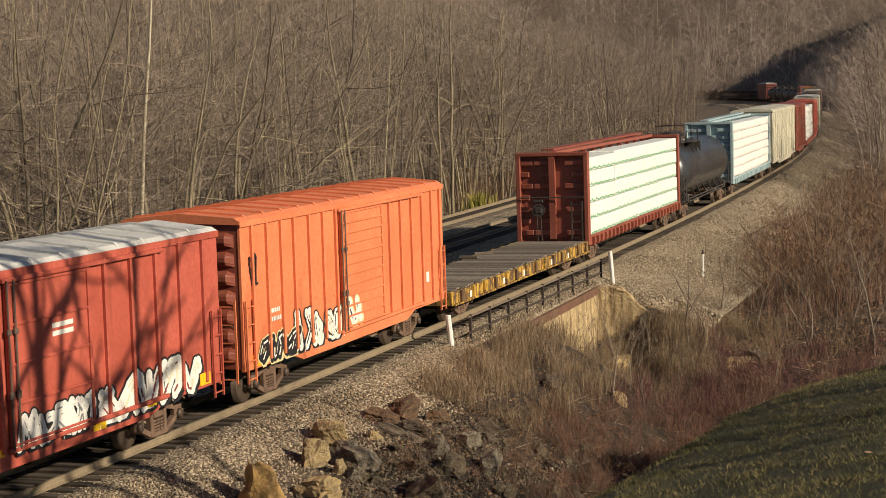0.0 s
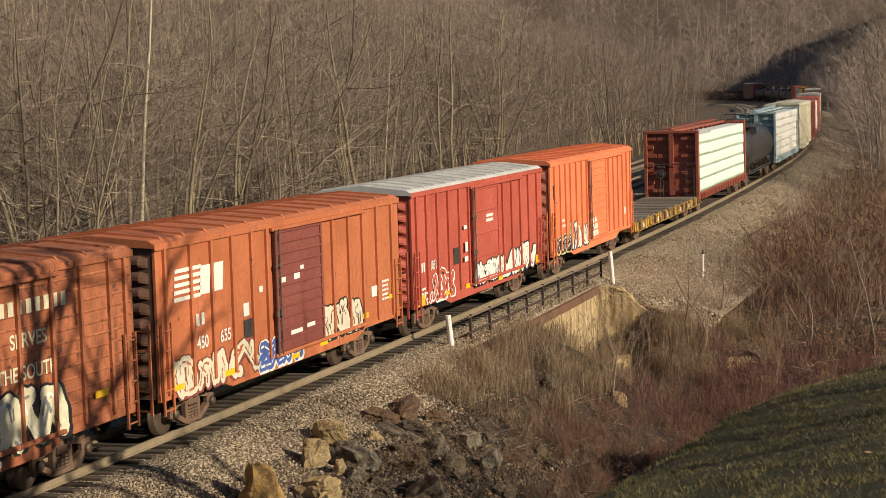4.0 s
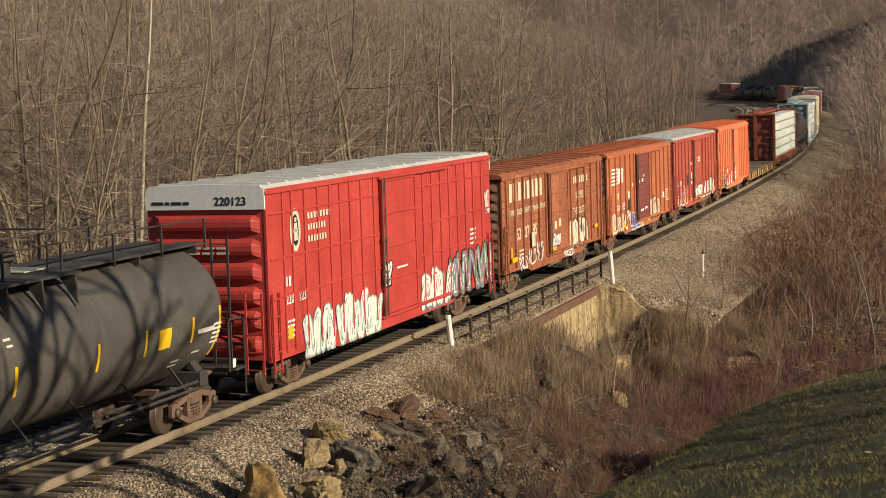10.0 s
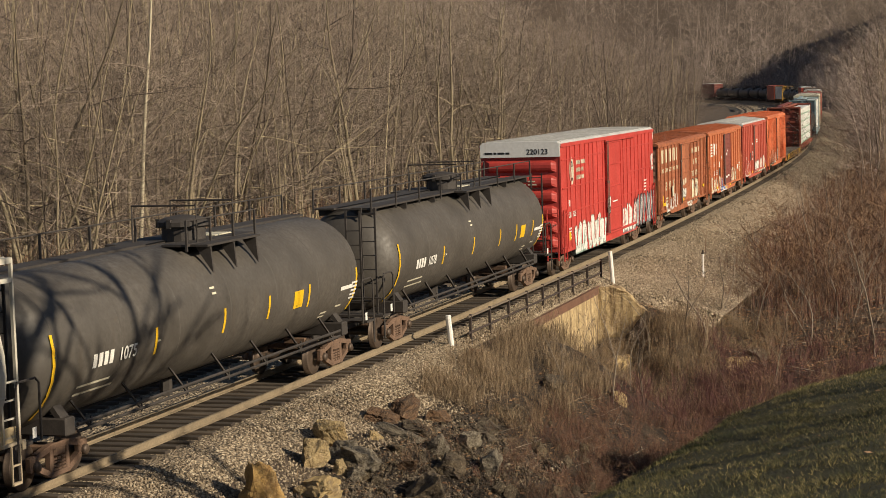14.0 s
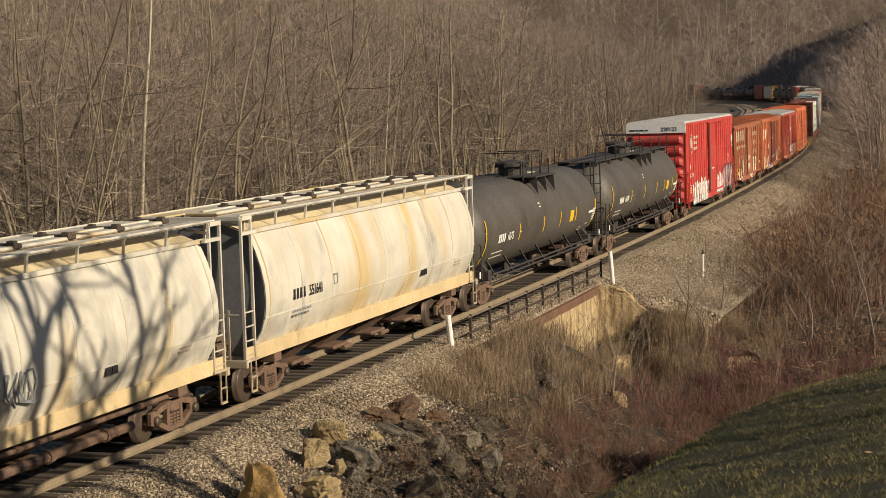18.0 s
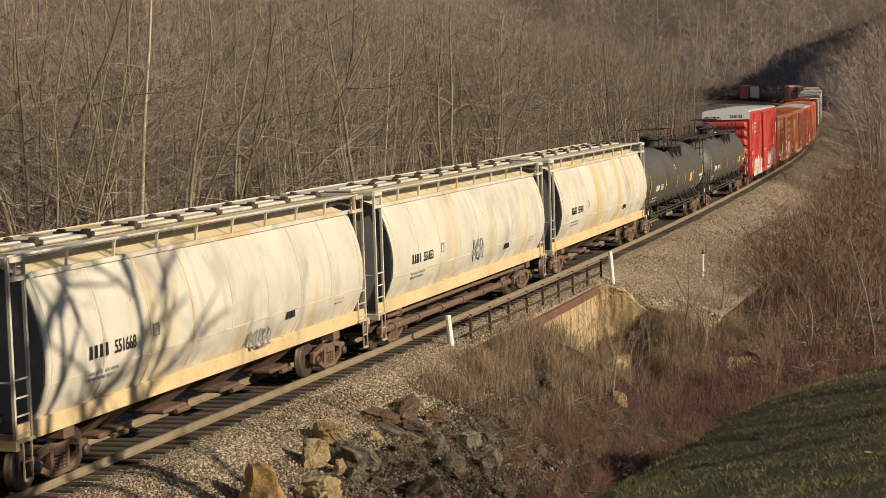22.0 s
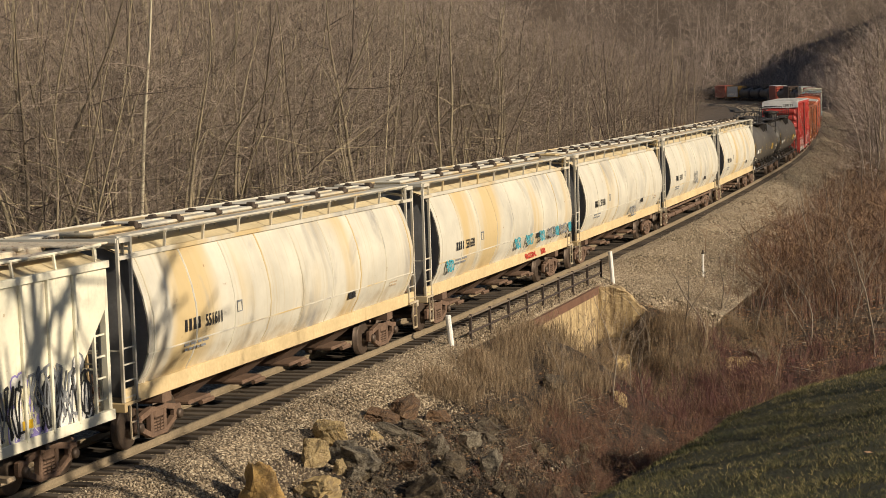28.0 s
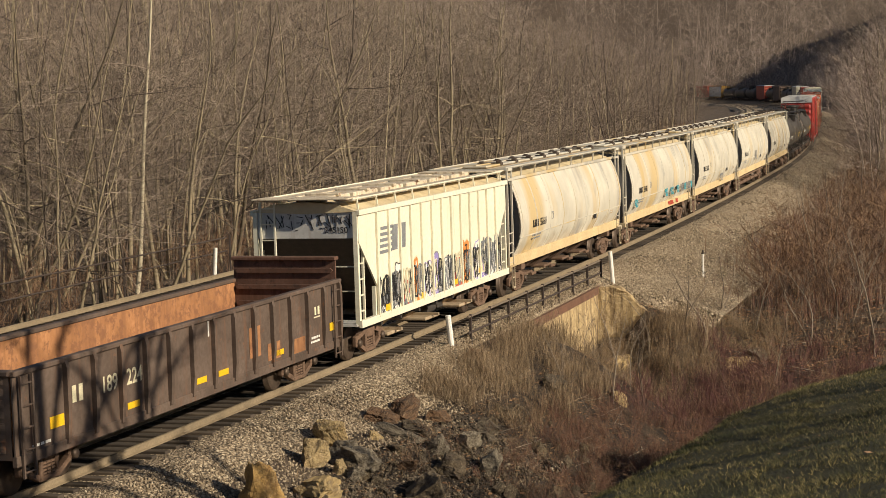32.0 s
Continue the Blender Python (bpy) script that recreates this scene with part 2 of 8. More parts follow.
def ground_z(x, y):
    """Height of the soil: formation, hollow beside it, the bank where one stands, the wooded hillsides."""
    x, y = np.asarray(x, float), np.asarray(y, float)
    s, n = line_sn(x, y)
    s, n = s.reshape(x.shape), n.reshape(x.shape)
    # right of the line: shoulder, hollow with a stream bed under the bridge
    deep = 1.5 + 1.3 * np.exp(-((s - 27) / 14) ** 2) + 0.5 * smooth(40, 90, s)
    edge = 3.1 + 0.8 * np.exp(-((s - 4) / 7) ** 2)
    right = -0.55 - deep * smooth(edge, edge + 5.5, n) - 0.35 * smooth(2.4, edge + 0.3, n)
    right = right - 2.15 * smooth(25.0, 29.5, s) * smooth(37.0, 36.2 - 4.5 * smooth(3.6, 5.6, n), s) * smooth(1.5, 2.1, n) * smooth(9, 5, n)
    right = right - 0.5 * smooth(36.6, 38, s) * smooth(64, 50, s) * smooth(2.3, 3.6, n) * smooth(8.5, 6.5, n)
    right = right + 0.16 * bumps(x, y, 0.9) * smooth(4, 7, n) + 0.08 * bumps(x, y, 2.3, 1.0) * smooth(4, 7, n)
    # the far right rises again into the wood
    right = right + smooth(10.5, 45, n) * (4 * smooth(34, 75, s)) + smooth(24, 90, n) * 12 * smooth(230, 340, s) * smooth(640, 540, s) + 0.6 * smooth(8.5, 13, n) * smooth(25, 45, s)
    # the grass bank under the camera: a gently tilted lawn that breaks off along its edge
    brink = np.interp(x, (-4, -1, 0.3, 1.23, 2.07, 2.99, 3.83, 4.5, 8, 14, 30), (3.5, 10.0, 13.4, 15.4, 16.9, 19.1, 19.7, 19.8, 20, 20.5, 22))
    over = np.clip(0.62 * (y - brink) + 0.15, 0, 99)
    crest = 5.073 + 0.22 * np.clip(x, -8, 12) - 0.1015 * y - np.where(over < 1, 0.42 * over ** 2, 0.84 * over - 0.42) + 0.03 * bumps(x, y, 1.3) + 0.012 * bumps(x, y, 4.3, 2.0)
    bank = np.maximum(crest, -3.2)
    near = smooth(44, 30, y) * smooth(2.5, 7, n)
    right = np.maximum(right, bank * near + right * (1 - near))
    # an unseen wooded spur, added on the sunny side to shade the hollow
    right = right + 6.0 * smooth(11.2, 15, x) * smooth(24, 30, y) * smooth(51, 43, y)
    # left of the line: yard level, then a slope down, then the wood
    left = -0.55 - 1.2 * smooth(-15, -20, n) + smooth(-22, -130, n) * 34 * smooth(-60, 60, s) + 0.2 * bumps(x, y, 0.5) * smooth(-17, -24, n)
    z = np.where(n > 0, right, left)
    # distant ridge closes the valley
    r = np.hypot(x, y)
    # an unseen hill beyond the right-hand wood, added so its shade crosses the valley
    along = np.clip((y - 470) / 210, 0, 1)
    shade_hill = (74 + 5 * bumps(x, y, 0.12)) * np.exp(-(((x - 240 - 30 * along) / 48) ** 2 + ((y - 470 - 210 * along) / 48) ** 2))
    return z + shade_hill + smooth(640, 1050, r) * 110 + 6 * bumps(x, y, 0.008) * smooth(640, 900, r)


def grid_axis(lo, hi, fine_lo, fine_hi, fine, grow=1.16, top=30.0):
    mid = list(np.arange(fine_lo, fine_hi + 1e-6, fine))
    up, d, v = [], fine, fine_hi
    while v < hi:
        d = min(d * grow, top)
        v += d
        up.append(v)
    dn, d, v = [], fine, fine_lo
    while v > lo:
        d = min(d * grow, top)
        v -= d
        dn.append(v)
    return np.array(dn[::-1] + mid + up)


def ground_sheet():
    xs = grid_axis(-1200, 1200, -10, 18, 0.45)
    ys = grid_axis(-300, 1600, 12, 80, 0.45)
    gx, gy = np.meshgrid(xs, ys)
    gz = ground_z(gx, gy)
    nx, ny = len(xs), len(ys)
    verts = np.stack([gx.ravel(), gy.ravel(), gz.ravel()], 1).tolist()
    idx = np.arange(nx * ny).reshape(ny, nx)
    faces = np.stack([idx[:-1, :-1].ravel(), idx[:-1, 1:].ravel(), idx[1:, 1:].ravel(), idx[1:, :-1].ravel()], 1).tolist()
    me = bpy.data.meshes.new("ground")
    me.from_pydata(verts, [], faces)
    me.materials.append(GROUND)
    me.materials.append(TURF)
    me.materials.append(HOLLOW_SOIL)
    for p in me.polygons:
        p.use_smooth = True
        c = p.center
        if c.x > -6 and -60 < c.y < 23 and c.z > 2.2:
            p.material_index = 1
        elif 30 < c.y < 62 and -3 < c.x < 14 and c.z < -0.6:
            p.material_index = 2
    return tagged(new("ground", me), "brown leaf litter soil with hollow and grassy bank", "ground", kind="structure")


ground = ground_sheet()


def strip(name, material, n_list, z_list, s0, s1, ds, label, wob=0.0):
    """A long sheet that follows the line, with the given cross section."""
    ss = np.arange(s0, s1 + 1e-6, ds)
    verts, faces, w = [], [], len(n_list)
    for i, s in enumerate(ss):
        for j, (n, z) in enumerate(zip(n_list, z_list)):
            k = wob * math.sin(s * 0.9 + j) * math.sin(s * 0.37 + 2 * j) if 0 < j < w - 1 else wob * 3 * math.sin(s * 0.7 + j) * math.sin(s * 0.23 + j)
            if 20.5 < s < 37.3 and n > 2.38:
                n, z = 2.36 + 0.002 * j, -0.5 - 0.5 * (n - 2.38)
            elif -30 < s < 20.6 and n > 3.6:
                n, z = 3.6 + 0.3 * (n - 3.6), -0.9 - 1.2 * (n - 3.6)
            elif 37.3 < s < 39.5 and n > 4.6:
                n, z = 4.6 + 0.4 * (n - 4.6), -1.3 - 1.2 * (n - 4.6)
            p = on_line(s, n + k * (n < 2.3), z + k * 0.3)
            verts.append(p)
            if i and j:
                a = (i - 1) * w + j - 1
                faces.append((a, a + 1, a + w + 1, a + w))
    me = bpy.data.meshes.new(name)
    me.from_pydata(verts, [], faces)
    me.materials.append(material)
    return tagged(new(name, me), label, name, kind="structure")


ballast = strip("ballast_bed", BALLAST, (-15.6, -14.4, -12.4, -8.3, -4.1, -0.2, 0.6, 1.5, 2.0, 2.7, 3.6, 5.0, 6.6),
                (-0.9, -0.33, -0.24, -0.24, -0.24, -0.24, -0.24, -0.22, -0.27, -0.52, -0.9, -1.4, -2.0), -150, 880, 0.7, "grey crushed stone ballast under four tracks", 0.05)


GAUGE_DARK = plain("dark_gauge_ballast", (0.085, 0.068, 0.05), 0.9, 0.0, 9.0, 0.5, 0.05, 16.0)
strip("gauge_ballast", GAUGE_DARK, (-0.68, -0.3, 0.3, 0.68), (-0.232, -0.222, -0.222, -0.232), -150, 420, 1.4, "dark ballast between the rails")


def rail(n, s0, s1, name="rail"):
    prof = ((-0.068, -0.165), (0.068, -0.165), (0.068, -0.15), (0.012, -0.125), (0.012, -0.045), (0.036, -0.035), (0.036, -0.004), (0.026, 0.0), (-0.026, 0.0), (-0.036, -0.004), (-0.036, -0.035), (-0.012, -0.045), (-0.012, -0.125), (-0.068, -0.15))
    ss = np.arange(s0, s1 + 1e-6, 3.0)
    verts, faces, w = [], [], len(prof)
    for i, s in enumerate(ss):
        for p, z in prof:
            verts.append(on_line(s, n + p, z))
        if i:
            for j in range(w):
                a, b = (i - 1) * w + j, (i - 1) * w + (j + 1) % w
                faces.append((a, b, b + w, a + w))
    me = bpy.data.meshes.new("rail")
    me.from_pydata(verts, [], faces)
    me.materials.append(RAIL)
    return new(name, me)


tracks = []
for k, c in enumerate(TRACKS):
    tr = empty("railway_track")
    tagged(tr, "rusty steel rails on weathered wooden ties", "railway track", "tracks of the line", "structure")
    for side in (-0.7525, 0.7525):
        rail(c + side, -150, 880).parent = tr
    tracks.append(tr)
# ---- freight car paint ----
RED = painted("bright_red_paint", (0.47, 0.046, 0.034), (0.2, 0.04, 0.028), 0.58, 0.2, 0.5)
OXIDE = painted("oxide_red_paint", (0.43, 0.084, 0.05), (0.13, 0.04, 0.022), 0.58, 0.18)
BROWN = painted("rusted_brown_paint", (0.35, 0.11, 0.043), (0.11, 0.042, 0.024), 0.5, 0.3, 0.65, 0.7)
RUSSET = painted("russet_brown_paint", (0.45, 0.135, 0.05), (0.15, 0.06, 0.035), 0.55, 0.2, 0.6)
ORANGE = painted("faded_orange_paint", (0.7, 0.2, 0.08), (0.3, 0.11, 0.055), 0.6, 0.17, 0.6)
DOOR_RED = painted("dull_dark_red_paint", (0.21, 0.055, 0.04), (0.12, 0.05, 0.03), 0.64, 0.15)


def hopper_paint(t, b):
    """Chalky white paint with broad tan stains that hang from the roof, grey wash marks and rust specks."""
    base = ramp(t, noise_tex(t, 0.8, 5), [(0.3, (0.47, 0.44, 0.365)), (0.7, (0.625, 0.585, 0.485))])
    band = noise_tex(t, 1.0, 3, 0.5, (0.42, 0.03, 0.1), dist=0.5)
    base = mix(t, step(t, band, 0.53, 0.66), base, mix(t, 0.75, base, (0.52, 0.365, 0.14)))
    grey = noise_tex(t, 1.0, 5, 0.6, (0.5, 0.08, 0.3), dist=0.9)
    base = mix(t, step(t, grey, 0.56, 0.72), base, (0.31, 0.295, 0.27))
    runs = noise_tex(t, 1.0, 5, 0.6, (9.0, 0.2, 0.3))
    base = mix(t, step(t, runs, 0.54, 1.0), base, (0.44, 0.34, 0.18))
    pos = t.nodes.new("ShaderNodeTexCoord")
    up = t.nodes.new("ShaderNodeSeparateXYZ")
    t.links.new(pos.outputs["Object"], up.inputs[0])
    splash = nd(t, "ShaderNodeMath", operation="MULTIPLY_ADD")
    t.links.new(noise_tex(t, 1.4, 6, 0.65, (1.0, 0.3, 1.0)), splash.inputs[0])
    splash.inputs[1].default_value = -2.2
    t.links.new(up.outputs["Z"], splash.inputs[2])
    base = mix(t, step(t, splash.outputs[0], 0.6, 0.1), base, mix(t, 0.6, base, (0.34, 0.24, 0.12)))
    spots_ = noise_tex(t, 2.2, 8, 0.7)
    base = mix(t, step(t, spots_, 0.66, 0.72), base, (0.27, 0.15, 0.07))
    t.links.new(base, b.inputs["Base Color"])
    b.inputs["Roughness"].default_value = 0.6
    bump(t, b, noise_tex(t, 1.5, 4), 0.15, 0.03)


CREAM = mat("cream_hopper_paint", hopper_paint)
IVORY = painted("ivory_hopper_paint", (0.78, 0.735, 0.575), (0.40, 0.26, 0.12), 0.60, 0.1)
ROOFTAN = painted("yellowed_cream_roof_paint", (0.62, 0.52, 0.33), (0.34, 0.24, 0.13), 0.58, 0.2, 0.75)
SILLTAN = painted("yellow_tan_sill_paint", (0.60, 0.46, 0.25), (0.3, 0.18, 0.08), 0.6, 0.2, 0.7)
RUSTY_CREAM = painted("rust_blotched_cream_paint", (0.62, 0.54, 0.4), (0.2, 0.09, 0.05), 0.5, 0.3, 0.75, 0.6)
DUSTY = painted("dusty_tan_roof_steel", (0.42, 0.33, 0.22), (0.22, 0.13, 0.07), 0.5, 0.25, 0.85)
TANKBLACK = painted("dusty_black_tank_paint", (0.072, 0.063, 0.052), (0.085, 0.068, 0.05), 0.56, 0.3, 0.55)
GLOSSY = painted("glossy_black_tank_paint", (0.03, 0.03, 0.032), (0.06, 0.05, 0.04), 0.64, 0.2, 0.26)
# rust brown for the gondola end; on boxcar ends the colour also holds shade
RUST_SHADE_END = painted("rust_and_shade_end_steel", (0.12, 0.058, 0.036), (0.06, 0.032, 0.022), 0.48, 0.35, 0.9)
SOOT = painted("sooty_dark_brown_paint", (0.1, 0.068, 0.05), (0.17, 0.08, 0.042), 0.54, 0.35, 0.7)
RUST = painted("rust_orange_plate", (0.36, 0.165, 0.065), (0.22, 0.1, 0.048), 0.44, 0.35, 0.9, 0.7)
BULK_RED = painted("brick_red_bulkhead_paint", (0.25, 0.06, 0.032), (0.12, 0.05, 0.03), 0.62, 0.2)
TEAL = painted("grey_teal_paint", (0.32, 0.42, 0.44), (0.2, 0.2, 0.18), 0.62, 0.2)
YELLOW = painted("worn_yellow_paint", (0.60, 0.35, 0.03), (0.09, 0.05, 0.03), 0.42, 0.2, 0.7, 0.95)
GREYROOF = painted("pale_galvanised_roof", (0.56, 0.55, 0.52), (0.3, 0.22, 0.17), 0.6, 0.25, 0.5)
END_SHADE = painted("painted_shade_end_grey", (0.19, 0.19, 0.19), (0.16, 0.11, 0.08), 0.6, 0.2)
PALE = painted("pale_beige_paint", (0.62, 0.58, 0.44), (0.4, 0.3, 0.2), 0.66, 0.1)
CAP_WHITE = painted("worn_white_cap_paint", (0.8, 0.79, 0.75), (0.4, 0.3, 0.2), 0.66, 0.1)
WRAP = plain("white_lumber_wrap", (0.86, 0.87, 0.81), 0.45, 0.0, 1.4, 0.06, 0.01, 4.0)
GREEN_INK = plain("green_print_ink", (0.08, 0.36, 0.16), 0.6)
PINK_INK = plain("faded_red_print_ink", (0.72, 0.58, 0.56), 0.6)
WHITE = plain("chalky_white_paint", (0.78, 0.76, 0.70), 0.6, 0.0, 5.0, 0.1)
BLACKP = plain("black_spray_paint", (0.02, 0.02, 0.022), 0.5)
GREYP = plain("grey_spray_paint", (0.22, 0.23, 0.24), 0.5)
GREENP = plain("grey_green_spray_paint", (0.30, 0.42, 0.36), 0.5)
BLUEP = plain("blue_spray_paint", (0.07, 0.12, 0.36), 0.5)
PURPLEP = plain("violet_spray_paint", (0.3, 0.25, 0.55), 0.5)
AQUAP = plain("aqua_spray_paint", (0.06, 0.36, 0.45), 0.5)
REDP = plain("red_spray_paint", (0.55, 0.08, 0.05), 0.5)
ORANGEP = plain("orange_spray_paint", (0.65, 0.25, 0.06), 0.5)
CREAMP = plain("cream_spray_paint", (0.72, 0.66, 0.46), 0.5)
PALEYEL = plain("pale_yellow_spray_paint", (0.72, 0.62, 0.33), 0.5)
YELLOWP = plain("reflective_yellow_tape", (0.85, 0.52, 0.02), 0.35, 0.0, 6.0, 0.08)
DECK = picked("weathered_deck_plank", [(0, (0.10, 0.075, 0.055)), (0.5, (0.2, 0.16, 0.12)), (1, (0.3, 0.25, 0.19))], 0.9, 1.5, 0.01, (1, 6, 1))

SHARED = {}


def shared(key, make, material, smooth_it=False):
    """One mesh for all parts that look alike."""
    if key not in SHARED:
        bm = bmesh.new()
        make(bm)
        SHARED[key] = mesh_of(bm, key if isinstance(key, str) else key[0], material, smooth_it)
    return SHARED[key]


def put(name, mesh, parent, x=0.0, y=0.0, z=0.0, rz=0.0, rx=0.0, ry=0.0):
    ob = new(name, mesh)
    ob.parent = parent
    ob.matrix_basis = pose(x, y, z, rx, ry, rz)
    return ob


# ---- running gear ----
AXLE = 0.889
WHEEL_R = 0.457


def make_wheelset(bm):
    prof = [(-1.08, 0.07), (-0.84, 0.08), (-0.82, 0.2), (-0.815, 0.33), (-0.815, 0.44), (-0.80, 0.457), (-0.705, 0.46), (-0.695, 0.485), (-0.67, 0.485), (-0.665, 0.37), (-0.70, 0.34), (-0.71, 0.18), (-0.66, 0.13), (-0.6, 0.085)]
    lathe_y(bm, prof + [(-y, r) for y, r in prof[::-1]], 22)
    for s in (-1, 1):
        lathe_y(bm, [(s * 1.0, 0.11), (s * 1.14, 0.11), (s * 1.17, 0.08)][::1 if s > 0 else -1], 10)


def make_side_frame(bm):
    for s in (-1, 1):
        box(bm, s * AXLE - 0.16, s * AXLE + 0.16, -0.07, 0.07, 0.36, 0.66, 0.03)
        beam(bm, (s * 0.80, 0, 0.62), (s * 0.30, 0, 0.72), 0.12, 0.12)
        beam(bm, (s * 0.78, 0, 0.40), (s * 0.32, 0, 0.20), 0.12, 0.11)
        box(bm, s * 0.29 - 0.06, s * 0.29 + 0.06, -0.07, 0.07, 0.2, 0.72, 0.02)
    box(bm, -0.36, 0.36, -0.075, 0.075, 0.66, 0.78, 0.02)
    box(bm, -0.36, 0.36, -0.085, 0.085, 0.14, 0.24, 0.02)


def make_springs(bm):
    for x in (-0.15, 0.0, 0.15):
        for k in range(4):
            box(bm, x - 0.062, x + 0.062, -0.07, 0.07, 0.25 + k * 0.066, 0.29 + k * 0.066)


def truck(parent, x):
    t = put("truck", shared("truck_bolster", lambda bm: (box(bm, -0.19, 0.19, -1.1, 1.1, 0.52, 0.72, 0.03), box(bm, -0.25, 0.25, -0.3, 0.3, 0.68, 0.84, 0.02), beam(bm, (-0.5, -0.7, 0.4), (-0.5, 0.7, 0.4), 0.1), beam(bm, (0.5, -0.7, 0.4), (0.5, 0.7, 0.4), 0.1)), TRUCK), parent, x)
    for s in (-1, 1):
        put("side_frame", shared("side_frame", make_side_frame, TRUCK), t, 0, s * 1.02, 0)
        put("spring_nest", shared("spring_nest", make_springs, TRUCK), t, 0, s * 1.0, 0)
        put("wheelset", shared("wheelset", make_wheelset, WHEEL, True), t, s * AXLE, 0, WHEEL_R)
    return t


def coupler(parent, x):
    s = 1 if x > 0 else -1
    put("coupler", shared("coupler", lambda bm: (box(bm, -0.75, 0.1, -0.09, 0.09, 0.72, 0.92, 0.02), box(bm, 0.05, 0.34, -0.16, 0.12, 0.68, 0.96, 0.05), box(bm, 0.3, 0.46, -0.02, 0.14, 0.7, 0.94, 0.04), tube(bm, [(-0.1, -0.3, 0.75), (0.15, -0.28, 0.5), (0.4, -0.2, 0.42)], 0.03)), TRUCK), parent, x, 0, 0, 0 if s > 0 else 180)


def ladder(parent, x, y, z0, z1, w=0.42, n=None, mat_=None, along="x", name="ladder"):
    """A side ladder (rungs along x) or an end ladder (rungs along y)."""
    n = n or max(3, int((z1 - z0) / 0.42))
    key = ("ladder", round(z1 - z0, 2), w, n, mat_.name)

    def make(bm):
        for s in (-1, 1):
            box(bm, s * w / 2 - 0.025, s * w / 2 + 0.025, -0.02, 0.02, 0, z1 - z0)
    ob = put(name, shared(key, make, mat_), parent, x, y, z0, 0 if along == "x" else 90)
    for k in range(n):
        put("rung", shared(("rung", w, mat_.name), lambda bm: beam(bm, (-w / 2, 0, 0), (w / 2, 0, 0), 0.028), mat_), ob, 0, 0, 0.1 + (z1 - z0 - 0.25) * k / (n - 1))
    return ob


def underframe(parent, half, material=None):
    m = material or DARK_STEEL

    def make(bm):
        box(bm, -half, half, -0.3, 0.3, 0.62, 0.98, 0.02)
        for k in range(7):
            x = -half * 0.72 + k * half * 0.24
            box(bm, x - 0.07, x + 0.07, -1.3, 1.3, 0.78, 0.98)
    put("underframe", shared(("underframe", half, m.name), make, m), parent)
    put("brake_cylinder", shared("brake_cylinder", lambda bm: (lathe_x(bm, [(-0.5, 0.01), (-0.5, 0.17), (0.3, 0.17), (0.34, 0.1), (0.34, 0.01)], 12), box(bm, 0.6, 1.1, -0.12, 0.12, -0.1, 0.16, 0.02), beam(bm, (-1.9, 0.1, 0.05), (1.9, 0.1, 0.05), 0.04)), DARK_STEEL), parent, 0.6, -0.8, 0.62)


def lettering(parent, text, x, z, size, y, material, name="lettering", wide=1.0):
    """Words or numbers painted on the near side; x, z: their lower left corner."""
    cu = bpy.data.curves.new("letters", "FONT")
    cu.body, cu.size, cu.extrude, cu.offset = text, size * 1.38, 0.001, size * 0.022
    tmp = bpy.data.objects.new("letters", cu)
    me = bpy.data.meshes.new_from_object(tmp)
    bpy.data.objects.remove(tmp)
    me.materials.clear()
    me.materials.append(material)
    ob = new(name, me)
    ob.parent = parent
    ob.matrix_basis = pose(x, y, z, 90) @ Matrix.Diagonal((wide, 1, 1, 1))
    return ob


def bars(parent, rows, y, material, name="marking"):
    """Plain painted bars; rows: (x, z, width, height)."""
    if name in ("reflector", "placard", "chalk_mark", "rust_patch"):
        for row in rows:
            bm = bmesh.new()
            box(bm, row[0], row[0] + row[2], y - 0.004, y + 0.004, row[1], row[1] + row[3])
            ob = part(name, bm, material, parent)
        return ob
    bm = bmesh.new()
    for x, z, w, h in rows:
        box(bm, x, x + w, y - 0.004, y + 0.004, z, z + h)
    return part(name, bm, material, parent)


def blocks(parent, x, z, w, h, n, y, material, gap=0.42, name="marking"):
    """A word that is drawn as plain upright blocks."""
    c = w / n
    return bars(parent, [(x + i * c, z, c * (1 - gap), h) for i in range(n)], y, material, name)


def small_print(parent, x, z, w, y, material, lines=2, h=0.06, seed=0):
    rnd = random.Random(seed)
    rows = []
    for k in range(lines):
        xx = x
        while xx < x + w * (0.75 + 0.25 * rnd.random()):
            ww = rnd.uniform(0.08, 0.3) * w
            rows.append((xx, z - k * h * 2.0, ww, h))
            xx += ww + 0.06 * w
    return bars(parent, rows, y, material, "small_print")


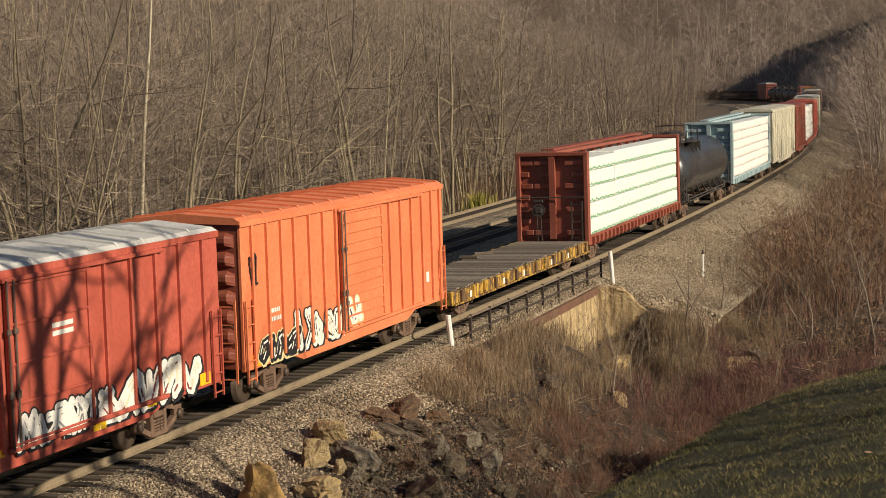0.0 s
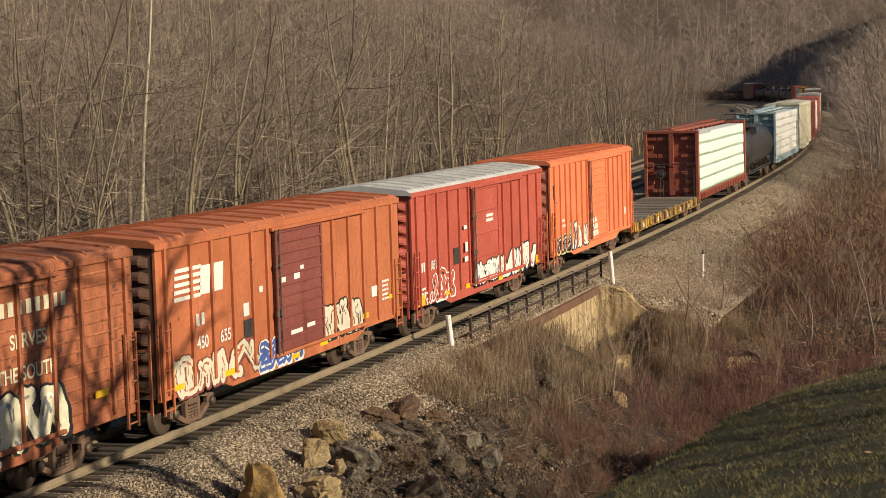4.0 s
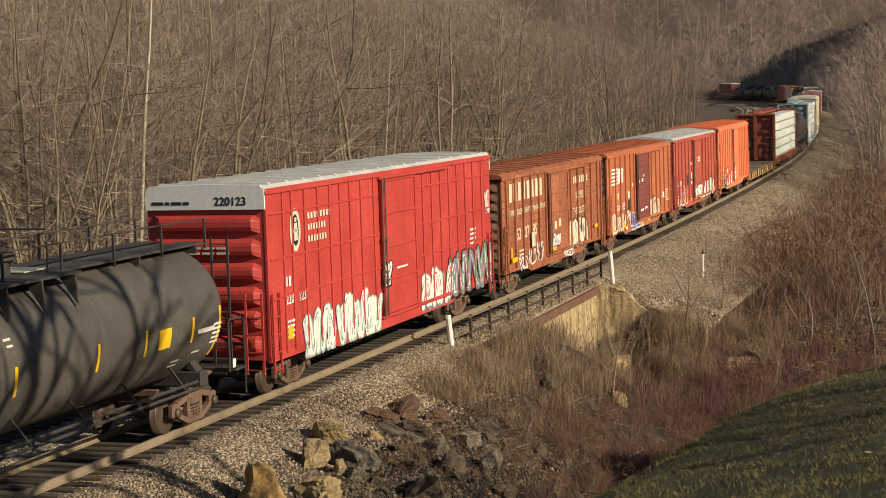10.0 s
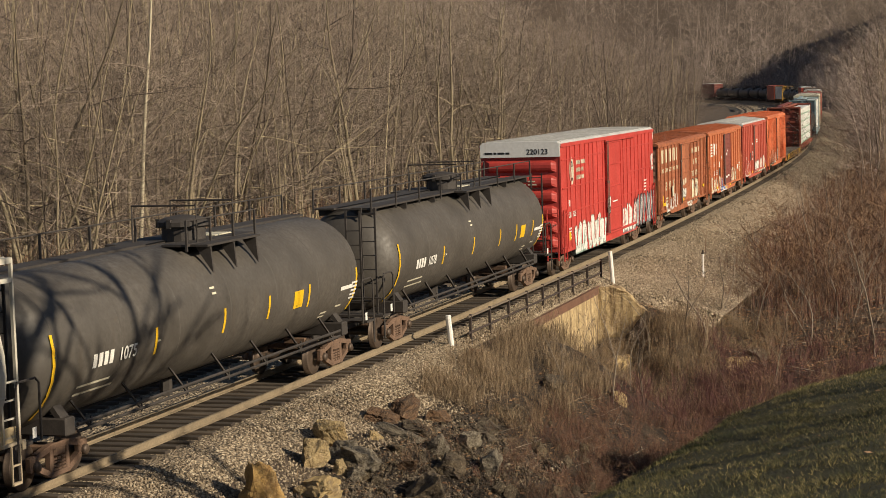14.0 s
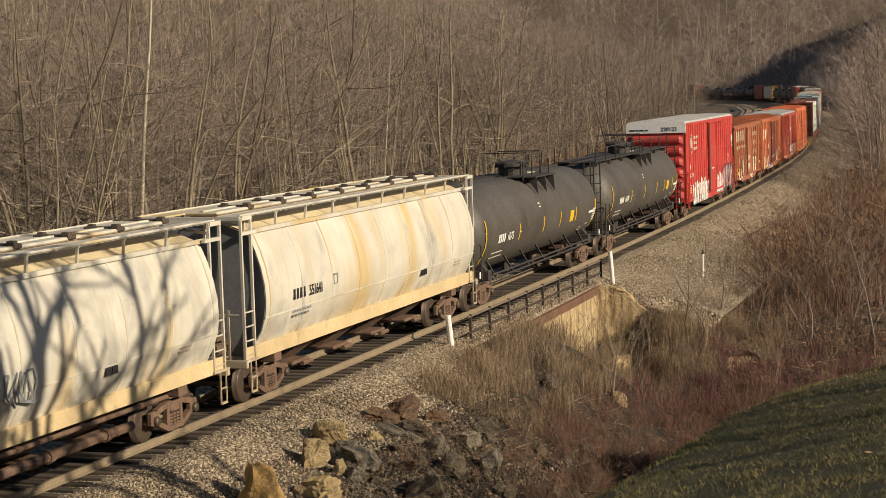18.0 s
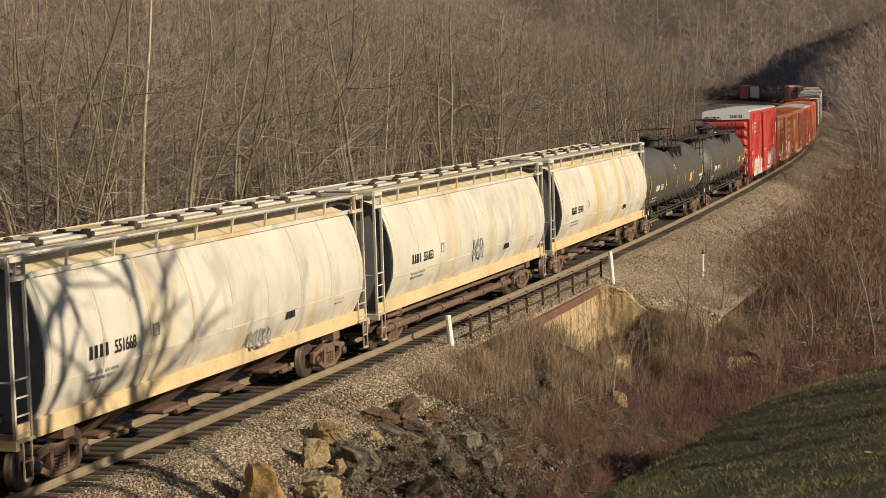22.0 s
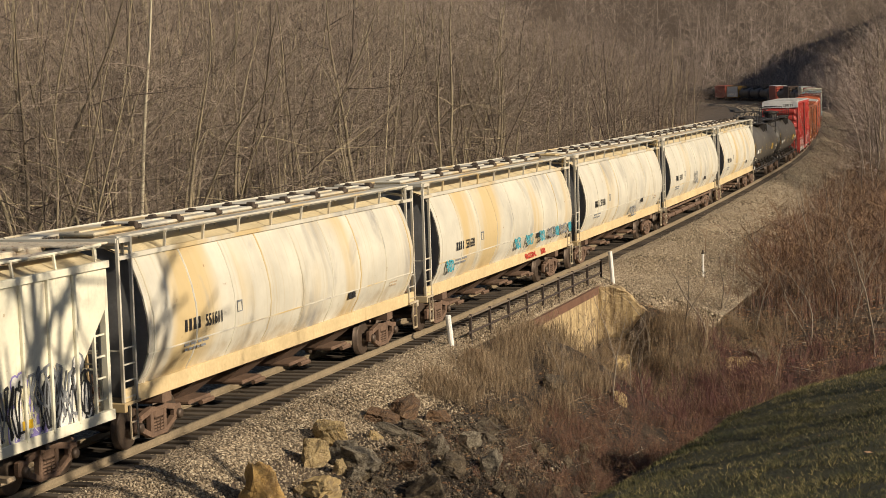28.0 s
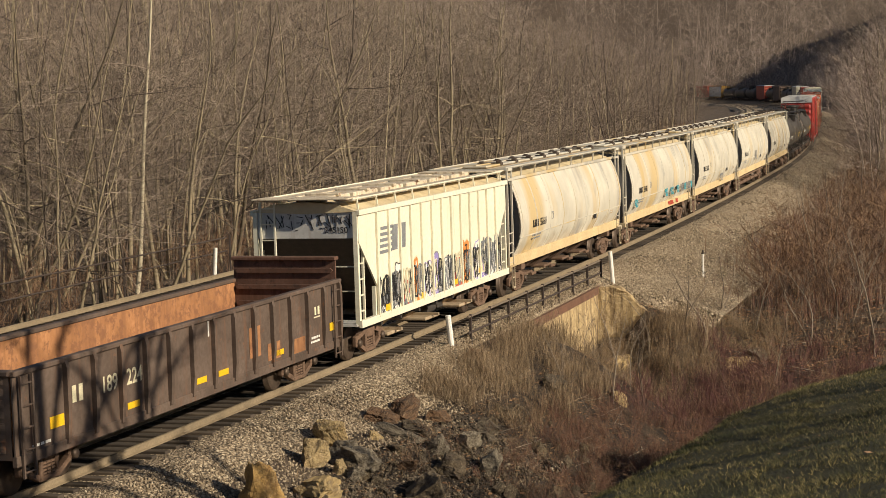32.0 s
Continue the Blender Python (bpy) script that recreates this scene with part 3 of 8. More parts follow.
def graffiti(parent, x0, x1, z0, z1, y, n, mats, seed, slant=0.0):
    """Spray-painted shapes of thick bent strokes: shadow, outline, fill, highlights. mats: outline, fill, streak, accent."""
    rnd = random.Random(seed)
    bm = bmesh.new()
    cw, ch = (x1 - x0) / n, z1 - z0

    def face(pts, d, mi):
        if len(pts) > 2:
            bm.faces.new([bm.verts.new((px + slant * (pz - z0), y - d, max(z0 - 0.05, pz))) for px, pz in pts]).material_index = mi

    def stroke(pts, w, d, mi):
        for (ax, az), (bx, bz) in zip(pts, pts[1:]):
            ln = math.hypot(bx - ax, bz - az) or 1e-6
            ux, uz = (bx - ax) / ln, (bz - az) / ln
            face([(ax - uz * w, az + ux * w), (ax + uz * w, az - ux * w), (bx + uz * w * 0.85, bz - ux * w * 0.85), (bx - uz * w * 0.85, bz + ux * w * 0.85)], d, mi)
            d += 0.00005
        for ax, az in pts:
            face([(ax + w * 0.98 * math.cos(k * math.tau / 9), az + w * 0.98 * math.sin(k * math.tau / 9)) for k in range(9)], d, mi)
            d += 0.00005

    shapes = []
    for i in range(n):
        cx, hh = x0 + cw * (i + 0.5), ch * rnd.uniform(0.75, 1.0)
        w = min(cw * 0.19, hh * 0.17)
        mid, rx, rz = z0 + hh / 2, cw * 0.46, hh / 2 - w
        fx, fz, ph, qh = rnd.choice((0.5, 1.0, 1.5)), rnd.choice((1.0, 1.5, 2.0)), rnd.uniform(0, 6), rnd.uniform(0, 6)
        loop = [(cx + rx * math.sin(fx * a + ph), mid + rz * max(-1, min(1, 1.25 * math.sin(fz * a + qh)))) for a in [k * 0.62 for k in range(9)]]
        spike = [(cx + rx * rnd.uniform(-0.9, 0.9), z0 + w), (cx + rx * rnd.uniform(-0.3, 0.3), mid), (cx + rx * rnd.uniform(-1.1, 1.1), z0 + hh - w)]
        shapes.append(([spike, loop], w, hh))
    for j, (strokes, w, hh) in enumerate(shapes):
        for st in strokes:
            st = [(px + rnd.uniform(-0.05, 0.05) * cw, pz + rnd.uniform(-0.04, 0.04) * hh) for px, pz in st]
            stroke([(px + w * 0.4, pz - w * 0.35) for px, pz in st], w * 1.45, 0.002 + 0.0004 * (j % 3), 0)
            stroke(st, w * 1.35, 0.004 + 0.0004 * (j % 3), 0)
            stroke(st, w * 1.02, 0.0065 + 0.0004 * (j % 3), 1)
            for (ax, az), (bx, bz) in zip(st, st[1:]):
                if rnd.random() < 0.75:
                    stroke([(ax + (bx - ax) * 0.15 - w * 0.3, az + (bz - az) * 0.15), (ax + (bx - ax) * 0.8 - w * 0.3, az + (bz - az) * 0.8)], w * rnd.uniform(0.1, 0.3), 0.009, rnd.choice((2, 2, 3)))
    for _ in range(2 * n):
        px, pz = rnd.uniform(x0, x1), z0 + ch * rnd.uniform(0.0, 0.5)
        stroke([(px, pz), (px + rnd.uniform(-0.02, 0.02), pz - rnd.uniform(0.05, 0.25) * ch)], 0.012, 0.0105, rnd.choice((0, 1)))
    return part("graffiti", bm, mats, parent)


def scrawl(parent, x, z, w, h, y, material, seed, n=5):
    """A thin sprayed line that loops."""
    rnd = random.Random(seed)
    bm = bmesh.new()
    pts = []
    for i in range(n * 6):
        a = i / (n * 6)
        pts.append((x + w * a + 0.12 * w * math.sin(i * 1.9), y - 0.006, z + h * (0.5 + 0.42 * math.sin(i * 1.05 + rnd.uniform(-0.4, 0.4)))))
    for p, q in zip(pts, pts[1:]):
        beam(bm, p, q, 0.006, 0.05)
    return tagged(part("graffiti", bm, material, parent), kind="stuff")


# ---- boxcars ----
def corrugated_end(bm, w, z0, z1, ribs, depth, top=0.0):
    """An end wall in the plane x = 0 that bulges towards -x in horizontal ribs."""
    zs, xs = [z0], [0.0]
    pitch = (z1 - top - z0 - 0.15) / ribs
    for k in range(ribs):
        b = z0 + 0.1 + k * pitch
        for f, d in ((0.1, 0), (0.24, 0.8), (0.38, 1), (0.6, 1), (0.74, 0.8), (0.9, 0)):
            zs.append(b + f * pitch)
            xs.append(-depth * d)
    zs.append(z1)
    xs.append(0.0)
    cols = []
    for y, k in ((-w, 0.0), (-w + 0.12, 0.0), (-w + 0.3, 1.0), (w - 0.3, 1.0), (w - 0.12, 0.0), (w, 0.0)):
        cols.append([bm.verts.new((x * k, y, z)) for x, z in zip(xs, zs)])
    for a, b in zip(cols, cols[1:]):
        for i in range(len(zs) - 1):
            bm.faces.new((a[i], a[i + 1], b[i + 1], b[i]))
    box(bm, 0.012, 0.05, -w, w, z0, z1)


def boxcar(label, half, z0, ze, zr, body, roof, posts, door, door_mat, end_ribs=9, end_mat=None, cap=None, width=1.48, post_w=0.085, rows=(), roof_step=1.05, far=False, truck_in=2.3, ridges=()):
    car = tagged(empty("boxcar"), label, "boxcar", "cars of the freight train")
    w = width
    bm = bmesh.new()
    box(bm, -half + 0.05, half - 0.05, -w, -w + 0.06, z0, ze)
    part("side_wall", bm, body, car)
    bm = bmesh.new()
    box(bm, -half + 0.05, half - 0.05, w - 0.06, w, z0, ze)
    part("side_wall", bm, body, car)
    bm = bmesh.new()
    box(bm, -half + 0.1, half - 0.1, -w + 0.06, w - 0.06, z0 + 0.02, z0 + 0.12)
    part("floor_pan", bm, DARK_STEEL, car)
    # roof sheet with its seams
    bm = bmesh.new()
    prism(bm, [(-w - 0.03, ze - 0.07), (-w - 0.03, ze), (-w + 0.12, ze + 0.09), (0, zr), (w - 0.12, ze + 0.09), (w + 0.03, ze), (w + 0.03, ze - 0.07), (0, ze - 0.02)], -half, half)
    rf = part("roof", bm, roof, car)
    if not far:
        k = -half + roof_step * 0.5
        while k < half - 0.2:
            put("roof_seam", shared(("roof_seam", roof.name, w, zr), lambda b: prism(b, [(-w + 0.02, ze + 0.02), (-w + 0.12, ze + 0.13), (0, zr + 0.045), (w - 0.12, ze + 0.13), (w - 0.02, ze + 0.02), (0, ze)], -0.05, 0.05), roof), rf, k)
            k += roof_step
    em = end_mat or body
    for s in (-1, 1):
        put("end_wall", shared(("end_wall", em.name, w, z0, ze, end_ribs), lambda b: corrugated_end(b, w - 0.04, z0, ze - 0.02, end_ribs, 0.13, 0.45 if cap else 0.12), em), car, s * (half - 0.06), 0, 0, 0 if s < 0 else 180)
        if cap:
            put("end_cap", shared(("end_cap", cap.name, w), lambda b: prism(b, [(-w, ze - 0.46), (-w, ze - 0.01), (-w + 0.1, ze + 0.1), (0, zr + 0.01), (w - 0.1, ze + 0.1), (w, ze - 0.01), (w, ze - 0.46)], -0.06, 0.0), cap), car, s * (half - 0.04), 0, 0, 0 if s < 0 else 180)
    for side in ((-1,) if far else (-1, 1)):
        for x in posts:
            put("side_post", shared(("side_post", body.name, z0, ze, post_w), lambda b: box(b, -post_w / 2, post_w / 2, -post_w * 0.85, 0.01, z0 + 0.05, ze - 0.09, 0.01), body), car, x, side * w, 0, 0 if side < 0 else 180)
        for z in rows:
            put("side_seam", shared(("side_seam", body.name, half), lambda b: box(b, -half + 0.2, half - 0.2, -0.03, 0.01, -0.022, 0.022), body), car, 0, side * w, z)
        for z in ridges:
            put("wall_ridge", shared(("wall_ridge", body.name, half), lambda b: prism(b, [(-0.012, -0.008), (0.004, -0.03), (0.004, 0.03), (-0.012, 0.008)], -half + 0.1, half - 0.1), body), car, 0, side * w, z, 0 if side < 0 else 180)
    # top chord along the eaves
    for side in (-1, 1):
        put("top_chord", shared(("top_chord", body.name, half, ze), lambda b: box(b, -half + 0.01, half - 0.01, -0.045, 0.0, ze - 0.13, ze + 0.012, 0.01), body), car, 0, side * w, 0, 0 if side < 0 else 180)
    # side sill, deeper in the middle
    for side in (-1, 1):
        bm = bmesh.new()
        pts = [(-half + 0.05, z0 - 0.06), (-half * 0.62, z0 - 0.06), (-half * 0.52, z0 - 0.26), (half * 0.52, z0 - 0.26), (half * 0.62, z0 - 0.06), (half - 0.05, z0 - 0.06), (half - 0.05, z0 + 0.1), (-half + 0.05, z0 + 0.1)]
        a = [bm.verts.new((x, side * (w + 0.012), z)) for x, z in pts]
        b = [bm.verts.new((x, side * (w - 0.07), z)) for x, z in pts]
        for i in range(len(pts)):
            bm.faces.new((a[i], a[(i + 1) % 8], b[(i + 1) % 8], b[i]))
        bm.faces.new(a[::-1])
        bm.faces.new(b)
        part("side_sill", bm, body, car)
    # sliding door with its bars and tracks
    d0, d1 = door
    if not far:
        for side in (-1, 1):
            s180 = 0 if side < 0 else 180
            dz0, dz1 = z0 + 0.12, ze - 0.22

            def make_door(b):
                box(b, d0, d1, -0.07, 0.0, dz0, dz1, 0.02)
                for x in (d0 + 0.06, d1 - 0.06):
                    box(b, x - 0.05, x + 0.05, -0.1, -0.05, dz0, dz1)
            dr = put("sliding_door", shared(("sliding_door", door_mat.name, d0, d1, dz0, dz1, body.name), make_door, door_mat), car, 0, side * w, 0, s180)
            nr = 11 if door_mat is DOOR_RED or body is ORANGE else 4
            for k in range(nr + 1):
                put("door_rib", shared(("door_rib", door_mat.name, d0, d1), lambda b: box(b, d0 + 0.1, d1 - 0.1, -0.1, -0.06, -0.025, 0.025, 0.008), door_mat), dr, 0, 0, dz0 + 0.03 + (dz1 - dz0 - 0.06) * k / nr)
            put("lock_bar", shared(("lock_bar", body.name, dz0, dz1), lambda b: (tube(b, [(0, 0, dz0 - 0.05), (0, 0, dz1 + 0.05)], 0.02), box(b, -0.06, 0.06, -0.03, 0.03, dz0 + 0.85, dz0 + 1.0, 0.015), box(b, -0.06, 0.06, -0.03, 0.03, dz0 + 2.0, dz0 + 2.1, 0.015)), SOOT), dr, d0 - 0.02, -0.12, 0)
            put("lock_bar", shared(("lock_bar", body.name, dz0, dz1), lambda b: None, SOOT), dr, d0 + 0.22, -0.115, 0)
            for z in (dz1 + 0.01, dz0 - 0.1):
                put("door_track", shared(("door_track", body.name, d0, d1), lambda b: box(b, d0 - 0.1, d1 + (d1 - d0) * 1.05, -0.1, 0.0, 0, 0.085, 0.015), body), car, 0, side * (w + 0.001), z, s180)
        for x, y in ((-half + 0.32, -w - 0.06), (half - 0.32, -w - 0.06), (half - 0.32, w + 0.06), (-half + 0.32, w + 0.06)):
            ladder(car, x, y, z0 - 0.35, z0 + 1.55, 0.42, 5, body, "x")
        for s in (-1, 1):
            ladder(car, s * (half + 0.17), s * (w - 0.3), z0 - 0.3, z0 + 1.6, 0.42, 5, body, "y", "end_ladder")
            put("brake_platform", shared(("brake_platform", body.name), lambda b: (box(b, -0.12, 0.12, -0.75, 0.75, -0.02, 0.02), beam(b, (0, -0.7, 0), (0.1, -0.7, -0.35), 0.03), beam(b, (0, 0.7, 0), (0.1, 0.7, -0.35), 0.03)), DARK_STEEL), car, s * (half + 0.16), 0, z0 + 0.05)
            put("grab_rail", shared(("grab_rail", body.name, w), lambda b: tube(b, [(0, -w + 0.2, 0), (-0.1, -w + 0.25, 0), (-0.1, w - 0.25, 0), (0, w - 0.2, 0)], 0.016), DARK_STEEL), car, s * (half + 0.06), 0, z0 + 1.0)
    underframe(car, half - 0.2)
    for s in (-1, 1):
        truck(car, s * (half - truck_in))
        coupler(car, s * (half + 0.2))
    car["half"] = half - truck_in
    return car


CARS = []


def enrol(car, u):
    """Its place in the train: metres along the line from a mark on the train."""
    CARS.append((car, u, float(car["half"])))
    del car["half"]
    return car


def post_row(a, b, n):
    return [a + (b - a) * k / (n - 1) for k in range(n)]



# red hi-cube boxcar with a pale roof
c = boxcar("bright red high-cube boxcar with pale roof and graffiti", 8.93, 1.0, 5.0, 5.12, RED, GREYROOF, [-7.95, -7.42, -6.62, -5.77, -4.97, -4.27, -3.57, -2.77, -1.82, 2.2, 3.0, 3.8, 4.6, 5.4, 6.2, 7.0, 7.9], (-1.37, 1.43), RED, 6, RED, CAP_WHITE, 1.52, 0.055, (2.42, 3.34, 4.4))
Y = -1.52 - 0.016
bm = bmesh.new()
lathe_y(bm, [(-0.006, 0.52), (0.006, 0.52)], 28)
for v in bm.verts:
    v.co.x *= 0.62
crest = part("round_emblem", bm, [PALE, DARK_STEEL], c, "oval cream and black painted emblem")
crest.matrix_basis = pose(-7.22, Y, 3.92)
bm = bmesh.new()
lathe_y(bm, [(-0.006, 0.38), (0.004, 0.38)], 20)
for v in bm.verts:
    v.co.x *= 0.5
e2 = part("emblem_centre", bm, BLACKP, crest)
e2.matrix_basis = pose(0, -0.008, 0)
bars(crest, [(-0.1, -0.25, 0.2, 0.42), (-0.14, -0.05, 0.28, 0.08), (-0.06, 0.2, 0.12, 0.1)], -0.016, PALE, "emblem_shape")
blocks(c, -6.42, 4.13, 1.6, 0.15, 8, Y, PALE)
blocks(c, -6.42, 3.85, 1.2, 0.15, 7, Y, PALE)
blocks(c, -6.42, 3.56, 1.25, 0.15, 7, Y, PALE)
blocks(c, -7.92, 2.62, 0.42, 0.24, 2, Y, WHITE)
lettering(c, "220", -7.92, 2.2, 0.24, Y, WHITE, "car_number")
lettering(c, "123", -7.15, 2.2, 0.24, Y, WHITE, "car_number")
lettering(c, "220123", -9.12, 4.68, 0.2, 0, BLACKP, "end_number").matrix_basis = pose(-8.957, -0.25, 4.64, 90, 0, -90)
small_print(c, 0, 0, 1.0, 0, BLACKP, 1, 0.07, 2).matrix_basis = pose(-8.957, 1.35, 4.66, 0, 0, -90)
for z_, w_ in ((3.62, 1.0), (3.5, 1.1), (2.75, 0.5)):
    small_print(c, 0, 0, w_, 0, PALE, 1, 0.05, int(z_ * 10)).matrix_basis = pose(-9.02, 0.4, z_, 0, 0, -90)
small_print(c, -7.9, 1.75, 0.5, Y, WHITE, 4, 0.06, 3)
bars(c, [(-7.85, 1.35, 0.3, 0.3), (-1.05, 1.5, 0.16, 0.35)], Y - 0.002, YELLOWP, "reflector")
bars(c, [(-0.3, 2.28, 0.9, 0.05)], Y - 0.06, WHITE, "placard")
graffiti(c, -6.9, -1.45, 0.78, 2.0, Y, 10, (GREENP, WHITE, GREYP, GREENP), 11, 0.06)
graffiti(c, 1.9, 4.6, 0.84, 2.0, Y, 4, (GREYP, WHITE, REDP, WHITE), 12, 0.1)
graffiti(c, 4.5, 8.8, 0.9, 2.35, Y, 6, (BLACKP, GREYP, WHITE, WHITE), 13, 0.0)
graffiti(c, -1.35, -0.75, 1.9, 2.7, Y - 0.06, 1, (BLACKP, WHITE, BLACKP, WHITE), 14)
scrawl(c, 8.2, 3.1, 0.5, 0.9, Y, WHITE, 15, 3)
small_print(c, 6.6, 2.75, 0.6, Y, WHITE, 4, 0.07, 4)
enrol(c, 30.0)

# rusted brown boxcar with a slogan
# dark end walls: the neighbouring car's shade is put into their colour
c = boxcar("rusted brown boxcar with cream slogan and graffiti", 7.4, 1.02, 4.2, 4.42, BROWN, BROWN, [-6.92, -5.87, -4.82, -3.77, -2.72, -1.75, 1.98, 3.08, 4.23, 5.28, 6.38, 7.0], (-1.5, 1.42), BROWN, 9, RUST_SHADE_END, ridges=[1.3 + 0.235 * k for k in range(12)])
Y = -1.48 - 0.016
blocks(c, -6.5, 3.3, 4.5, 0.62, 8, Y, CREAMP, 0.4)
lettering(c, "GIVES A GREEN LIGHT TO INNOVATIONS", -6.5, 2.84, 0.185, Y, CREAMP, "slogan", 0.98)
for t_, x_ in (("53", -5.72), ("07", -4.66), ("85", -3.6)):
    lettering(c, t_, x_, 1.98, 0.4, Y, CREAMP, "car_number", 1.1)
blocks(c, 2.5, 3.42, 2.4, 0.26, 8, Y, CREAMP)
lettering(c, "SERVES", 2.8, 2.83, 0.27, Y, CREAMP, "slogan", 1.08)
lettering(c, "THE SOUTH", 2.35, 2.24, 0.27, Y, CREAMP, "slogan", 1.0)
bars(c, [(-6.62, 1.28, 0.75, 0.16), (-6.62, 1.28, 0.14, 0.5), (5.6, 1.5, 0.5, 0.14), (-1.25, 1.2, 0.7, 0.13)], Y - 0.06, YELLOWP, "reflector")
small_print(c, -5.4, 1.55, 0.9, Y, CREAMP, 3, 0.07, 5)
bars(c, [(-1.2, 2.75, 0.14, 0.2), (-1.5, 2.2, 0.16, 0.16), (-0.7, 1.95, 0.3, 0.28), (-0.1, 2.0, 0.3, 0.28), (-3.95, 1.6, 0.45, 0.5)], Y - 0.06, PALE, "placard")
graffiti(c, 1.0, 4.6, 0.98, 2.2, Y, 4, (BLACKP, CREAMP, GREYP, WHITE), 21)
graffiti(c, -1.1, 0.1, 1.35, 1.8, Y - 0.06, 3, (BLACKP, WHITE, BLACKP, WHITE), 22)
for k, (x, z, w_, h_) in enumerate(((-5.5, 0.85, 1.2, 0.6), (-4.2, 0.9, 1.0, 0.65), (-3.1, 0.95, 0.9, 0.8), (0.8, 0.75, 1.6, 0.3))):
    scrawl(c, x, z, w_, h_, Y, WHITE, 23 + k, 4)
enrol(c, 47.7)

# russet boxcar with a striped emblem and a darker ribbed door
# here too the ends are coloured dark for the shade between cars
c = boxcar("russet brown boxcar with white striped emblem", 7.3, 1.0, 4.2, 4.4, RUSSET, RUSSET, [-6.9, -5.72, -4.7, -3.65, -2.6, -1.75, 2.3, 3.4, 4.4, 5.45, 6.6], (-1.4, 1.5), DOOR_RED, 9, RUST_SHADE_END)
bars(c, [(-6.5 + 0.02 * k, 2.92 + 0.15 * k, 1.25, 0.085) for k in range(5)], Y, WHITE, "emblem")
bm = bmesh.new()
for x0, z0_ in ((-5.28, 2.95), (-4.62, 2.95)):
    v = [bm.verts.new((x0 + dx, Y - 0.004, z0_ + dz)) for dx, dz in ((0, 0), (0.48, 0), (0.56, 0.62), (0.08, 0.62))]
    bm.faces.new(v)
part("emblem", bm, WHITE, c)
blocks(c, -5.5, 2.3, 0.5, 0.26, 2, Y, WHITE)
lettering(c, "450", -5.5, 1.8, 0.27, Y, WHITE, "car_number")
lettering(c, "655", -4.35, 1.8, 0.27, Y, WHITE, "car_number")
bars(c, [(-3.1, 2.2, 0.3, 0.3), (5.0, 1.7, 0.4, 0.28), (-2.2, 2.65, 0.18, 0.14)], Y, WHITE, "placard")
bars(c, [(-3.1, 1.7, 0.65, 0.42)], Y, DARK_STEEL, "placard")
bars(c, [(-6.75, 1.08, 0.6, 0.12), (-6.75, 1.08, 0.12, 0.5), (-4.2, 1.0, 0.5, 0.14), (1.3, 0.9, 0.5, 0.14), (4.3, 1.2, 0.4, 0.14), (6.3, 1.5, 0.3, 0.12), (6.55, 1.5, 0.12, 0.5), (-0.5, 0.84, 0.5, 0.12)], Y - 0.006, YELLOWP, "reflector")
bars(c, [(-1.1, 2.75, 0.3, 0.12), (-0.3, 2.75, 0.35, 0.14), (0.1, 2.95, 0.2, 0.1), (-0.6, 1.45, 0.7, 0.1), (0.4, 1.5, 0.5, 0.1)], Y - 0.06, WHITE, "placard")
graffiti(c, -6.9, -5.6, 0.88, 2.0, Y, 2, (DOOR_RED, PALE, RUSSET, DOOR_RED), 31)
graffiti(c, -5.5, -2.3, 0.9, 1.75, Y, 4, (DOOR_RED, PALE, RUSSET, DOOR_RED), 32)
graffiti(c, -2.4, 0.2, 0.8, 1.6, Y, 3, (WHITE, BLUEP, WHITE, WHITE), 33, 0.2)
graffiti(c, 1.4, 4.2, 0.98, 1.95, Y, 4, (BLACKP, PALE, DOOR_RED, PALE), 34)
small_print(c, 5.8, 2.0, 0.5, Y, WHITE, 5, 0.06, 6)
enrol(c, 63.3)

# oxide red boxcar with a pale roof
c = boxcar("oxide red boxcar with pale grey roof and white graffiti", 7.15, 1.0, 4.25, 4.5, OXIDE, GREYROOF, [-6.75, -5.85, -4.85, -3.8, -2.72, -1.75, 2.06, 3.11, 4.16, 5.21, 6.31], (-1.5, 1.41), OXIDE, 9)
lettering(c, "1031", -5.55, 1.92, 0.27, Y, WHITE, "car_number", 0.8)
blocks(c, -6.55, 1.92, 0.55, 0.27, 3, Y, WHITE)
small_print(c, -6.5, 1.4, 0.6, Y, WHITE, 2, 0.07, 7)
bars(c, [(0.0, 3.05, 0.75, 0.09), (0.0, 2.9, 0.75, 0.09), (-2.3, 2.15, 0.25, 0.3), (-2.4, 2.85, 0.3, 0.12), (-2.4, 1.85, 0.35, 0.16)], Y - 0.06, WHITE, "placard")
bars(c, [(-6.75, 0.98, 0.6, 0.3), (-4.2, 1.02, 0.5, 0.12), (-2.2, 1.0, 0.5, 0.14), (1.4, 0.86, 0.5, 0.14), (3.6, 0.95, 0.4, 0.12), (6.0, 1.0, 0.5, 0.26)], Y - 0.006, YELLOWP, "reflector")
bars(c, [(-3.3, 1.85, 0.7, 0.5)], Y, DARK_STEEL, "placard")
graffiti(c, -5.4, -3.4, 0.95, 1.9, Y, 3, (WHITE, OXIDE, WHITE, BLACKP), 41, 0.1)
graffiti(c, -1.4, 1.4, 0.98, 1.75, Y - 0.06, 4, (BLACKP, WHITE, GREYP, WHITE), 42)
graffiti(c, 1.5, 6.0, 0.9, 1.9, Y, 5, (BLACKP, WHITE, CREAMP, DOOR_RED), 43)
scrawl(c, -6.2, 0.92, 0.9, 0.4, Y, WHITE, 44, 3)
enrol(c, 78.75)

